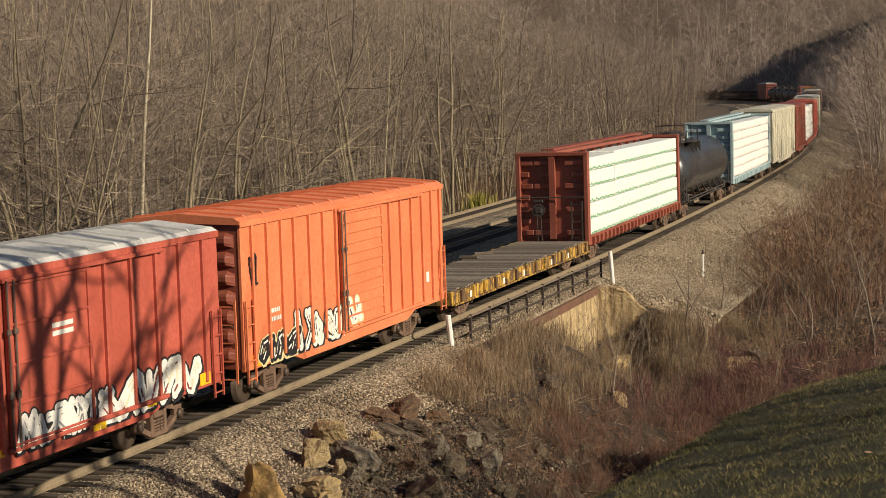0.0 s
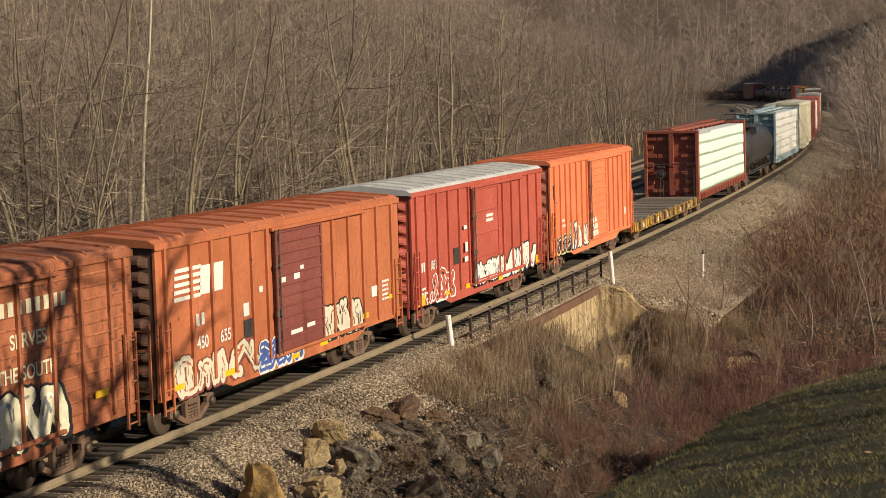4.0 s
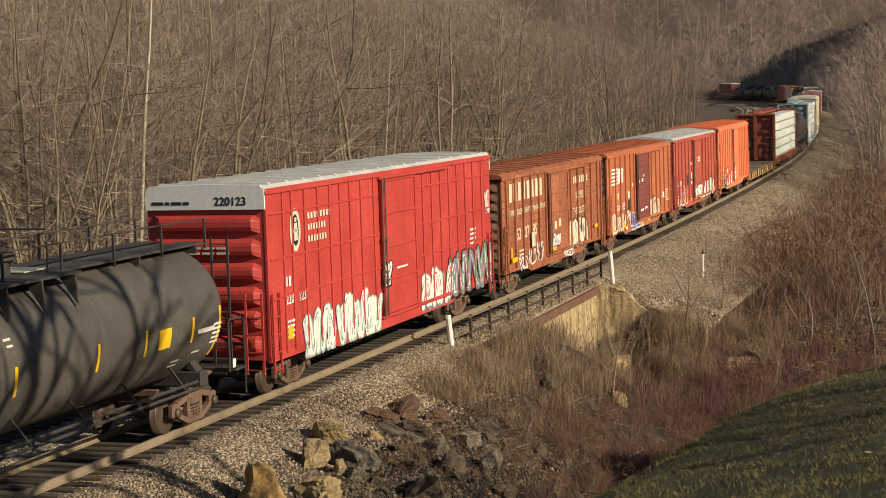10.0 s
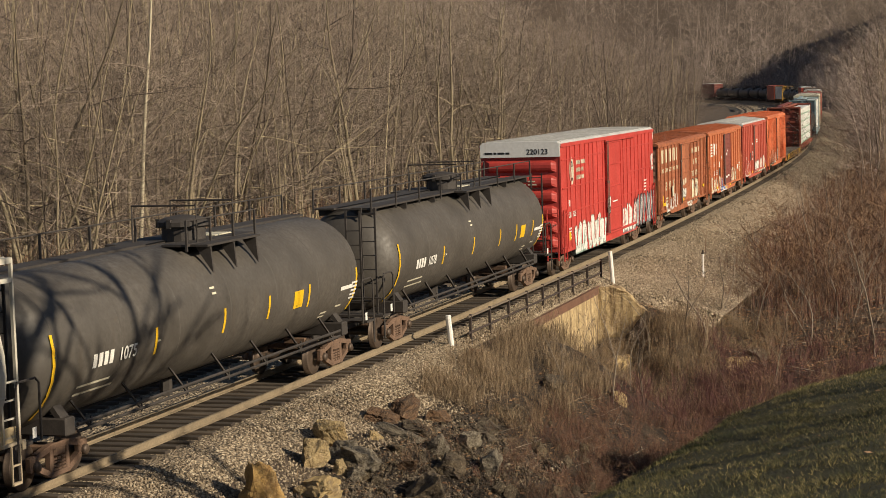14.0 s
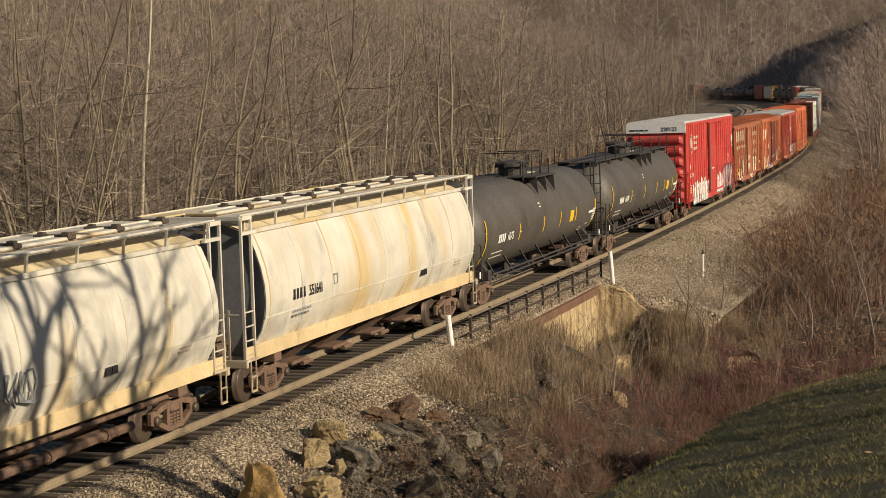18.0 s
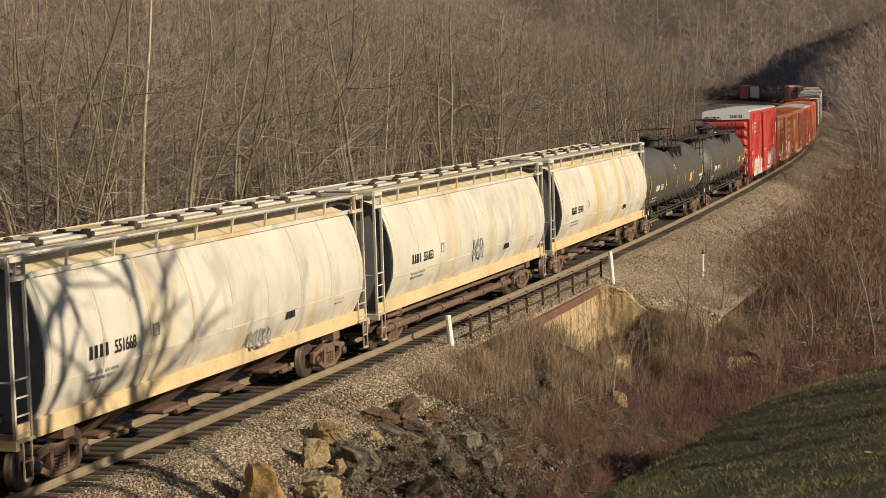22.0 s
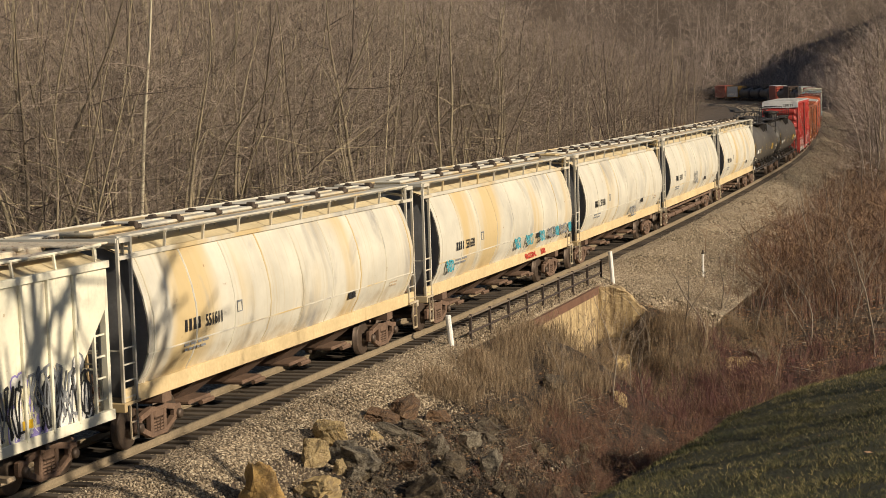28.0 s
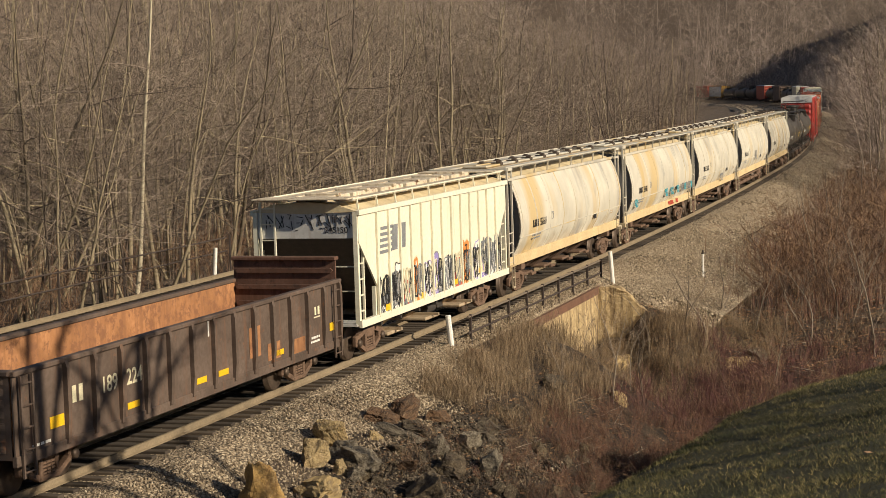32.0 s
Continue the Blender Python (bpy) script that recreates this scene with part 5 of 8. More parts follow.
        for y in (-1.34, 1.34):
            for x in (s * (half - 0.05), s * (half - 0.58)):
                beam(bm, (x, y, 1.1), (x, y, 4.42), 0.06, 0.06)
            beam(bm, (s * (half - 0.05), y, 4.05), (s * (bh - 0.1), y, 4.05), 0.08)
            beam(bm, (s * (half - 0.05), y, 4.4), (s * (half - 0.58), y, 4.4), 0.1)
            for k in range(4):
                z = 1.25 + k * 0.33
                beam(bm, (s * (half - 0.05), y, z), (s * (half - 0.58), y, z), 0.03)
        beam(bm, (s * (half - 0.05), -1.34, 4.4), (s * (half - 0.05), 1.34, 4.4), 0.12, 0.08)
        beam(bm, (s * (half - 0.05), -1.34, 2.2), (s * (half - 0.05), 1.34, 2.2), 0.03)
        beam(bm, (s * (half - 0.58), -1.34, 4.2), (s * (half - 0.05), 0.2, 4.35), 0.06)
        part("end_frame", bm, CREAM, car)
        ladder(car, s * (half - 0.05), 0.75 * s, 1.1, 2.3, 0.4, 4, CREAM, "y", "end_ladder")
        bm = bmesh.new()
        for y in (-0.5, 0.5):
            beam(bm, (s * (half - 0.3), y, 1.1), (s * (bh - 1.6), y * 1.2, 2.2), 0.1)
        lathe_y(bm, [(-0.5, 0.2), (0.5, 0.2)], 12, s * (half - 0.5), 1.45)
        part("brake_gear", bm, TRUCK, car)
        bm = bmesh.new()
        for dx in (-0.14, 0.14):
            beam(bm, (s * (half - 0.3) + dx, -1.42, 1.1), (s * (half - 0.3) + dx, -1.42, 0.42), 0.03)
        beam(bm, (s * (half - 0.3) - 0.14, -1.42, 0.42), (s * (half - 0.3) + 0.14, -1.42, 0.42), 0.05)
        beam(bm, (s * (half - 0.3) - 0.14, -1.42, 0.75), (s * (half - 0.3) + 0.14, -1.42, 0.75), 0.03)
        part("stirrup_step", bm, CREAM, car)
        bm = bmesh.new()
        box(bm, min(s * (half - 2.6), s * half), max(s * (half - 2.6), s * half), -0.3, 0.3, 0.7, 1.05, 0.02)
        box(bm, s * (half - 2.0) - 0.2, s * (half - 2.0) + 0.2, -1.3, 1.3, 0.85, 1.12, 0.02)
        part("stub_sill", bm, TRUCK, car)
        truck(car, s * (half - 2.0))
        coupler(car, s * (half + 0.15))
    # outlets underneath
    for k in range(4):
        put("outlet", shared("outlet", lambda b: (prism(b, [(-1.2, 1.12), (-0.35, 0.5), (0.35, 0.5), (1.2, 1.12)], -0.62, 0.62), box(b, -0.55, 0.55, -0.8, 0.8, 0.42, 0.52, 0.03), tube(b, [(-0.3, -0.95, 0.45), (0.3, -0.95, 0.45)], 0.06)), TRUCK), car, -4.2 + k * 2.8)
    # markings that every one of them carries
    y = -1.545
    small_print(car, -6.35, 1.96, 1.1, y, GREYP, 2, 0.05, 60)
    bars(car, [(3.05, 1.86, 0.22, 0.16), (3.3, 1.86, 0.22, 0.16)], -1.56, BLACKP, "placard")
    small_print(car, 6.2, 2.0, 0.6, y + 0.02, DUSTY, 3, 0.04, 61)
    bars(car, [(-3.8, 2.38, 0.02, 0.26), (-3.56, 2.38, 0.02, 0.26), (-3.8, 2.38, 0.26, 0.02), (-3.8, 2.6, 0.26, 0.04)], -1.61, GREYP, "stencil_box")
    return car


first = covered_hopper()
HOPPERS = [first] + [copy_thing(first, pose(0, 0, 0)) for _ in range(4)]
for i, (car, u, num) in enumerate(zip(HOPPERS, (-25.2, -43.7, -62.0, -80.3, -98.65), ("551641", "551653", "551668", "551638", "551611"))):
    car["half"] = 6.75
    blocks(car, -6.4, 2.28, 0.82, 0.25, 4, -1.612, BLACKP, 0.5)
    lettering(car, num, -5.42, 2.28, 0.26, -1.612, BLACKP, "car_number", 0.82)
    enrol(car, u)
for z_, y_, r_, a_, b_ in ((0.98, -1.34, 0.05, -8.0, 5.9), (0.6, -1.2, 0.1, -8.2, 4.6)):
    bm = bmesh.new()
    tube(bm, [(a_, y_, z_), (b_, y_, z_)], r_, 8)
    for k in range(6):
        q = a_ + (b_ - a_) * (k + 0.5) / 6
        tube(bm, [(q - 0.08, y_, z_), (q + 0.08, y_, z_)], r_ * 1.35, 8)
    part("side_pipe", bm, TRUCK, HOPPERS[1], "dusty unloading pipe under the sill")
scrawl(HOPPERS[1], -0.6, 1.75, 1.1, 0.75, -1.6, GREYP, 71, 4)
scrawl(HOPPERS[2], 1.0, 1.35, 1.3, 0.5, -1.47, GREYP, 72, 4)
for k, (x_, w_, m_) in enumerate(((-7.35, 0.75, AQUAP), (0.15, 0.75, AQUAP), (1.6, 0.9, AQUAP), (3.35, 0.7, AQUAP), (4.5, 1.1, GREYP), (5.5, 0.6, AQUAP), (6.2, 1.1, GREYP), (7.5, 0.4, AQUAP))):
    scrawl(HOPPERS[3], x_, 1.68, w_, 0.42, -1.575, m_, 73 + k, 4)
for k, (x_, w_) in enumerate(((2.2, 1.4), (4.3, 0.6))):
    scrawl(HOPPERS[3], x_, 1.16, w_, 0.2, -1.345, REDP, 83 + k, 6)
tagged(HOPPERS[3], "cream cylindrical covered hopper car with aqua scribble")


# ---- ribbed three-bay hopper ----
def ribbed_hopper():
    half, w, zs, ze = 6.9, 1.5, 1.12, 4.05
    car = tagged(empty("covered_hopper"), "ivory ribbed covered hopper car with colourful graffiti", "hopper car", "cars of the freight train")
    for side in (-1, 1):
        bm = bmesh.new()
        # side sheet with cut corners over the trucks
        pts = [(-half + 0.05, ze), (-half + 0.05, 3.25), (-half + 1.35, 1.95), (-half + 1.35, zs), (half - 1.35, zs), (half - 1.35, 1.95), (half - 0.05, 3.25), (half - 0.05, ze)]
        a = [bm.verts.new((x, side * w, z)) for x, z in pts]
        b = [bm.verts.new((x, side * (w - 0.05), z)) for x, z in pts]
        for i in range(8):
            bm.faces.new((a[i], a[(i + 1) % 8], b[(i + 1) % 8], b[i]))
        bm.faces.new(a)
        bm.faces.new(b[::-1])
        bmesh.ops.recalc_face_normals(bm, faces=bm.faces[:])
        part("side_sheet", bm, IVORY, car)
        for k in range(13):
            x = -half + 1.35 + (2 * half - 2.7) * k / 12
            put("side_post", shared("hopper_post", lambda b: box(b, -0.035, 0.035, -0.07, 0.0, zs, ze - 0.1, 0.01), IVORY), car, x, side * w, 0, 0 if side < 0 else 180)
        bm = bmesh.new()
        box(bm, -half, half, side * w - 0.06, side * w + 0.06, ze - 0.1, ze + 0.04, 0.01)
        box(bm, -half, half, side * w - 0.05, side * w + 0.05, zs - 0.14, zs + 0.06, 0.01)
        part("side_rail", bm, IVORY, car)
        bm = bmesh.new()
        box(bm, -half, half, side * 1.1 - 0.25, side * 1.1 + 0.25, 4.33, 4.37)
        rb = part("running_board", bm, RUSTY_CREAM, car, "rust-stained running board")
        bm = bmesh.new()
        tube(bm, [(-half, side * 1.38, 4.38), (half, side * 1.38, 4.38)], 0.025)
        part("rail_pipe", bm, IVORY, rb)
        for k in range(10):
            put("rail_post", shared("hopper_rail_post", lambda b: (beam(b, (0, -1.42, 4.05), (0, -1.38, 4.38), 0.045), beam(b, (0, -1.38, 4.34), (0, -0.8, 4.3), 0.045)), IVORY), rb, -half + 0.3 + k * (2 * half - 0.6) / 9, 0, 0, 0 if side < 0 else 180)
    bm = bmesh.new()
    prism(bm, [(-w, ze), (-0.9, ze + 0.2), (0, ze + 0.26), (0.9, ze + 0.2), (w, ze), (0, ze - 0.05)], -half, half)
    part("roof", bm, ROOFTAN, car)
    for k in range(6):
        put("hatch_cover", shared("round_hatch", lambda b: (box(b, -0.95, 0.95, -0.42, 0.42, ze + 0.22, ze + 0.36, 0.03), box(b, -0.1, 0.1, -0.5, 0.5, ze + 0.34, ze + 0.42, 0.02)), RUSTY_CREAM), car, -half + 1.4 + k * 2.2)
    bm = bmesh.new()
    box(bm, -half - 0.35, -half + 0.6, -1.35, 1.35, 4.38, 4.42, 0.01)
    part("cross_walk", bm, RUSTY_CREAM, car, "rust-stained end walkway")
    bm = bmesh.new()
    box(bm, half - 0.6, half + 0.35, -1.35, 1.35, 4.38, 4.42, 0.01)
    part("cross_walk", bm, RUSTY_CREAM, car, "rust-stained end walkway")
    for s in (-1, 1):
        bm = bmesh.new()
        vs = [bm.verts.new((s * (half - 0.04), y, z)) for y, z in ((-w + 0.03, 3.35), (w - 0.03, 3.35), (w - 0.03, ze), (0.9, ze + 0.19), (-0.9, ze + 0.19), (-w + 0.03, ze))]
        bm.faces.new(vs)
        v2 = [bm.verts.new((s * (half - 0.12), y, z)) for y, z in ((-w + 0.03, 3.35), (w - 0.03, 3.35), (w - 0.03, ze), (0.9, ze + 0.19), (-0.9, ze + 0.19), (-w + 0.03, ze))]
        bm.faces.new(v2[::-1])
        part("end_panel", bm, GREYROOF, car, "pale end panel with scribbles")
        # slope sheet coloured dark for the shade under the end panel
        bm = bmesh.new()
        a = [bm.verts.new((s * (half - 0.08), y, 3.35)) for y in (-w + 0.05, w - 0.05)]
        b = [bm.verts.new((s * (half - 2.6), y, 1.2)) for y in (-w + 0.05, w - 0.05)]
        bm.faces.new((a[0], a[1], b[1], b[0]))
        part("slope_sheet", bm, GRIME_SHADE, car)
        bm = bmesh.new()
        for y in (-1.42, 1.42):
            beam(bm, (s * (half - 0.06), y, 1.05), (s * (half - 0.06), y, ze), 0.12, 0.12)
            beam(bm, (s * (half - 1.3), y, 1.15), (s * (half - 1.3), y, 1.95), 0.1)
            beam(bm, (s * (half - 0.06), y, 1.1), (s * (half - 1.3), y, 1.1), 0.12)
            beam(bm, (s * (half - 0.5), y, 1.1), (s * (half - 0.5), y, 3.0), 0.06)
            for k in range(5):
                beam(bm, (s * (half - 0.06), y, 1.4 + k * 0.42), (s * (half - 0.5), y, 1.4 + k * 0.42), 0.035)
        beam(bm, (s * (half - 0.06), -1.4, 1.95), (s * (half - 0.06), 1.4, 1.95), 0.03)
        beam(bm, (s * (half - 0.06), -1.4, 2.6), (s * (half - 0.06), 1.4, 2.6), 0.03)
        part("end_frame", bm, IVORY, car)
        bm = bmesh.new()
        box(bm, s * (half - 0.4) - 0.45, s * (half - 0.4) + 0.45, -1.42, 1.42, 1.02, 1.08)
        box(bm, s * (half - 0.5) - 0.3, s * (half - 0.5) + 0.3, 0.2, 1.0, 1.1, 1.9, 0.05)
        part("end_platform", bm, GREYROOF, car)
        ladder(car, s * half, 1.05 * -s, 1.1, 4.3, 0.4, 8, IVORY, "y", "end_ladder")
        truck(car, s * (half - 1.75))
        coupler(car, s * (half + 0.2))
    for k in range(3):
        put("outlet", shared("bay_outlet", lambda b: (prism(b, [(-1.3, 1.12), (-0.45, 0.45), (0.45, 0.45), (1.3, 1.12)], -0.75, 0.75), box(b, -0.6, 0.6, -1.15, 1.15, 0.36, 0.46, 0.03), beam(b, (0, -1.35, 0.5), (0, 1.35, 0.5), 0.08)), DUSTY), car, -3.3 + k * 3.3)
    underframe(car, half - 0.3)
    y = -w - 0.006
    bars(car, [(-5.3 + 0.03 * k, 2.78 + 0.16 * k, 0.95, 0.09) for k in range(5)], y, GREYP, "emblem")
    bm = bmesh.new()
    for x0 in (-4.33, -3.66):
        bm.faces.new([bm.verts.new((x0 + dx, y - 0.004, z)) for dx, z in ((0, 2.8), (0.44, 2.8), (0.52, 3.5), (0.08, 3.5))])
    part("emblem", bm, GREYP, car)
    lettering(car, "245150", 0, 0, 0.16, 0, BLACKP, "end_number").matrix_basis = pose(-half + 0.026, -0.55, 3.5, 90, 0, -90)
    bm = bmesh.new()
    rnd = random.Random(5)
    for k in range(9):
        y0, z0 = 1.0 - k * 0.28, 3.75
        for j in range(4):
            beam(bm, (-half + 0.035, y0 + rnd.uniform(-0.12, 0.12), z0 + rnd.uniform(-0.2, 0.25)), (-half + 0.035, y0 + rnd.uniform(-0.12, 0.12), z0 + rnd.uniform(-0.2, 0.25)), 0.02)
    part("graffiti", bm, BLACKP, car)
    cols = ((BLACKP, GREYP, WHITE, BLACKP), (REDP, GREYP, BLACKP, CREAMP), (PURPLEP, WHITE, BLACKP, CREAMP), (GREYP, WHITE, BLACKP, GREYP), (CREAMP, ORANGEP, BLACKP, WHITE), (GREYP, PURPLEP, WHITE, CREAMP), (BLACKP, WHITE, GREYP, CREAMP), (PALEYEL, CREAMP, BLACKP, WHITE))
    for k in range(19):
        m4 = cols[(k * 3) % 8]
        x = -5.3 + k * 0.6 + 0.1 * math.sin(k * 2.3)
        graffiti(car, x, x + 0.62, 1.06 + 0.06 * (k % 3), 1.8 + 0.95 * ((k * 7) % 5) / 4, y, 1, m4, 80 + k, 0.04)
        scrawl(car, x - 0.1, 1.15, 0.75, 1.15, y - 0.006, (BLACKP, GREYP, BLACKP, CREAMP)[k % 4], 140 + k, 4)
    scrawl(car, -4.9, 1.3, 0.8, 0.9, y - 0.008, BLACKP, 171, 6)
    scrawl(car, 3.9, 1.5, 1.2, 1.0, y - 0.008, GREYP, 172, 6)
    bars(car, [(-5.0, 1.2, 0.35, 0.18), (-2.0, 1.2, 0.35, 0.16), (1.0, 1.25, 0.4, 0.16), (3.6, 1.35, 0.35, 0.16)], y - 0.012, YELLOWP, "reflector")
    for ob in car.children:
        if ob.name.startswith(("graffiti", "scrawl")):
            tagged(ob, kind="stuff")
    car["half"] = half - 1.75
    return car


enrol(ribbed_hopper(), -114.95)


# ---- gondola ----
def gondola(label, half=7.75, top=2.45, far=False, body=SOOT):
    car = tagged(empty("gondola_car"), label, "gondola", "cars of the freight train")
    for side in (-1, 1):
        bm = bmesh.new()
        box(bm, -half, half, side * 1.46 - 0.03, side * 1.46 + 0.0, 0.85, top - 0.02)
        part("side_wall", bm, body, car)
        bm = bmesh.new()
        box(bm, -half + 0.02, half - 0.02, side * 1.42 - 0.008, side * 1.42 + 0.004, 1.06, top - 0.02)
        part("inner_plate", bm, RUST, car, "rust orange inner plate")
        bm = bmesh.new()
        box(bm, -half - 0.02, half + 0.02, side * 1.46 - 0.09, side * 1.46 + 0.09, top - 0.1, top, 0.02)
        part("top_chord", bm, body, car)
        bm = bmesh.new()
        box(bm, -half, half, side * 1.46 - 0.06, side * 1.46 + 0.05, 0.72, 0.92, 0.015)
        part("side_sill", bm, body, car)
        for k in range(14):
            put("side_post", shared(("gondola_post", body.name), lambda b: prism(b, [(-0.03, 0.8), (-0.09, 0.85), (-0.13, 1.3), (-0.13, 2.25), (-0.09, 2.4), (0.0, 2.4), (0.0, 0.8)], -0.06, 0.06), body), car, -5.96 + k * 1.045, side * 1.46, 0, 0 if side < 0 else 180)
    bm = bmesh.new()
    box(bm, -half, half, -1.4, 1.4, 0.95, 1.06)
    part("floor_plate", bm, RUST, car)
    for s in (-1, 1):
        h = top + (0.55 if s > 0 else 0.0)
        put("end_wall", shared(("gondola_end", body.name, h), lambda b: (corrugated_end(b, 1.42, 0.85, h, 4 if s > 0 else 7, 0.09), box(b, -0.1, 0.14, -1.46, 1.46, h - 0.08, h + 0.02, 0.02)), RUST_SHADE_END if s > 0 else body), car, s * half, 0, 0, 0 if s < 0 else 180)
        if s > 0:
            for k in range(4):
                put("end_rib", shared("gondola_end_rib", lambda b: prism(b, [(-1.36, 0.0), (-1.3, 0.06), (1.3, 0.06), (1.36, 0.0), (1.3, -0.06), (-1.3, -0.06)], -0.07, 0.0), RUST_SHADE_END), car, half - 0.05, 0, 1.4 + k * 0.42)
        ladder(car, s * (half - 0.35), -1.56, 0.5, top - 0.1, 0.4, 5, body, "x")
        truck(car, s * (half - 1.8))
        coupler(car, s * (half + 0.2))
    underframe(car, half - 0.2)
    if not far:
        y = -1.498
        lettering(car, "189", -4.62, 1.55, 0.32, y, CREAMP, "car_number")
        lettering(car, "224", -3.6, 1.55, 0.32, y, CREAMP, "car_number")
        blocks(car, -5.72, 1.55, 0.5, 0.32, 2, y, CREAMP)
        bars(car, [(-6.55, 1.2, 0.5, 0.22), (-3.6, 1.05, 0.5, 0.13), (-0.55, 1.05, 0.5, 0.13), (0.55, 1.05, 0.5, 0.13), (3.6, 1.05, 0.5, 0.13), (7.0, 1.2, 0.4, 0.2)], y, YELLOWP, "reflector")
        bars(car, [(0.1, 2.0, 0.05, 0.35), (0.42, 1.9, 0.07, 0.42), (0.36, 1.9, 0.19, 0.08)], y, WHITE, "chalk_mark")
        bars(car, [(6.0, 1.65, 0.4, 0.03), (6.05, 1.72, 0.1, 0.2), (6.25, 1.72, 0.12, 0.2)], y, CREAMP, "marking")
        small_print(car, -7.2, 0.98, 0.7, y, WHITE, 1, 0.05, 90)
        small_print(car, 5.7, 1.15, 0.6, y, WHITE, 2, 0.05, 91)
        bars(car, [(3.2, 1.0, 0.7, 0.4), (4.6, 0.95, 0.8, 0.35), (2.2, 1.2, 0.6, 0.7)], y, RUST, "rust_patch")
    car["half"] = half - 1.8
    return car


enrol(gondola("dark brown empty gondola car with rusty inside"), -131.0)

# ---- the head of the train, round the bend ----
enrol(centre_beam("grey-teal centrebeam car loaded with white-wrapped lumber", 10.9, TEAL, PINK_INK, 6, 4, 4.5, 2, True), 172.2)


def distant_box(label, u, half, ze, body, roof):
    enrol(boxcar(label, half, 1.0, ze, ze + 0.2, body, roof, post_row(-half + 0.6, half - 0.6, 13), (-1.5, 1.5), body, 8, None, None, 1.5, 0.05, (), 1.05, True), u)


distant_box("pale beige insulated boxcar", 195.4, 10.6, 4.75, PALE, PALE)
distant_box("rust red ribbed-side steel boxcar", 214.2, 7.0, 4.7, BULK_RED, BULK_RED)
enrol(centre_beam("brown centrebeam car loaded with white-wrapped lumber", 9.8, BULK_RED, PINK_INK, 5, 4, 4.4, 3, True), 232.0)
distant_box("oxide red ribbed-side steel boxcar", 252.0, 8.2, 4.5, OXIDE, OXIDE)
enrol(tank_car("sooty black tank car with top platform", 8.8, "", TANKBLACK, True), 270.4)
distant_box("pale beige ribbed-side steel boxcar", 289.0, 8.4, 4.6, PALE, GREYROOF)
enrol(tank_car("sooty black tank car with top platform", 8.8, "", TANKBLACK, True), 307.6)
enrol(tank_car("sooty black tank car with top platform", 8.8, "", TANKBLACK, True), 326.2)
distant_box("sooty brown ribbed-side steel boxcar", 345.0, 8.2, 4.5, SOOT, SOOT)
enrol(tank_car("sooty black tank car with top platform", 8.8, "", TANKBLACK, True), 363.6)
distant_box("oxide red ribbed-side steel boxcar", 382.2, 8.2, 4.6, OXIDE, GREYROOF)
for k in range(3):
    enrol(tank_car("sooty black tank car with top platform", 8.8, "", TANKBLACK, True), 404.0 + 19.0 * k)
enrol(centre_beam("yellow-ended centrebeam car with dark load", 9.2, YELLOW, PINK_INK, 3, 3, 4.5, 4, True), 462.0)
distant_box("oxide red ribbed-side steel boxcar", 481.5, 8.2, 4.6, OXIDE, OXIDE)
for k in range(5):
    enrol(tank_car("sooty black tank car with top platform", 8.8, "", TANKBLACK, True), 500.5 + 18.6 * k)
distant_box("tall dark boxcar with white roof", 594.8, 9.4, 5.3, DOOR_RED, GREYROOF)
for k in range(6):
    enrol(gondola("dark brown open-topped gondola car", 7.75, 2.45, True), 613.5 + 16.6 * k)
# ---- bridge parapet, posts, abutment ----


def concrete_build(t, b):
    c = ramp(t, noise_tex(t, 0.9, 7, 0.65), [(0.25, (0.24, 0.17, 0.09)), (0.5, (0.50, 0.37, 0.19)), (0.75, (0.64, 0.49, 0.28))])
    runs = noise_tex(t, 1.0, 6, 0.7, (4.0, 4.0, 0.35))
    c = mix(t, step(t, runs, 0.44, 0.64), c, (0.15, 0.10, 0.055))
    c = mix(t, step(t, noise_tex(t, 7.0, 6, 0.7), 0.55, 0.75), c, (0.66, 0.54, 0.34))
    t.links.new(c, b.inputs["Base Color"])
    b.inputs["Roughness"].default_value = 0.95
    bump(t, b, noise_tex(t, 4.0, 8, 0.7), 0.9, 0.12)


CONCRETE = mat("stained_old_concrete", concrete_build)
RUSTY = plain("rusty_railing_iron", (0.05, 0.035, 0.028), 0.8, 0.0, 8.0, 0.4)
POST_WHITE = plain("white_post_paint", (0.78, 0.76, 0.70), 0.55, 0.0, 4.0, 0.1)

rail_fence = tagged(empty("bridge_railing"), "rusty iron pipe railing along the bridge edge", "railing")
for s in (20.95, 22.95, 25.05, 27.25, 29.3, 31.45, 33.55, 35.85, 38.15):
    p = on_line(s, 2.15)
    put("rail_post", shared("rail_post_iron", lambda b: (box(b, -0.04, 0.04, -0.04, 0.04, -0.75, 0.42, 0.008), box(b, -0.09, 0.09, -0.09, 0.09, -0.75, -0.71)), RUSTY), rail_fence, p.x, p.y, 0, math.degrees(heading(s)))
for z in (0.36, -0.12):
    bm = bmesh.new()
    tube(bm, [on_line(20.7 + 0.8725 * i, 2.15, z) for i in range(21)], 0.035, 6)
    part("pipe_rail", bm, RUSTY if z < 0 else plain("bare_worn_pipe", (0.2, 0.16, 0.12), 0.6, 0.2), rail_fence)

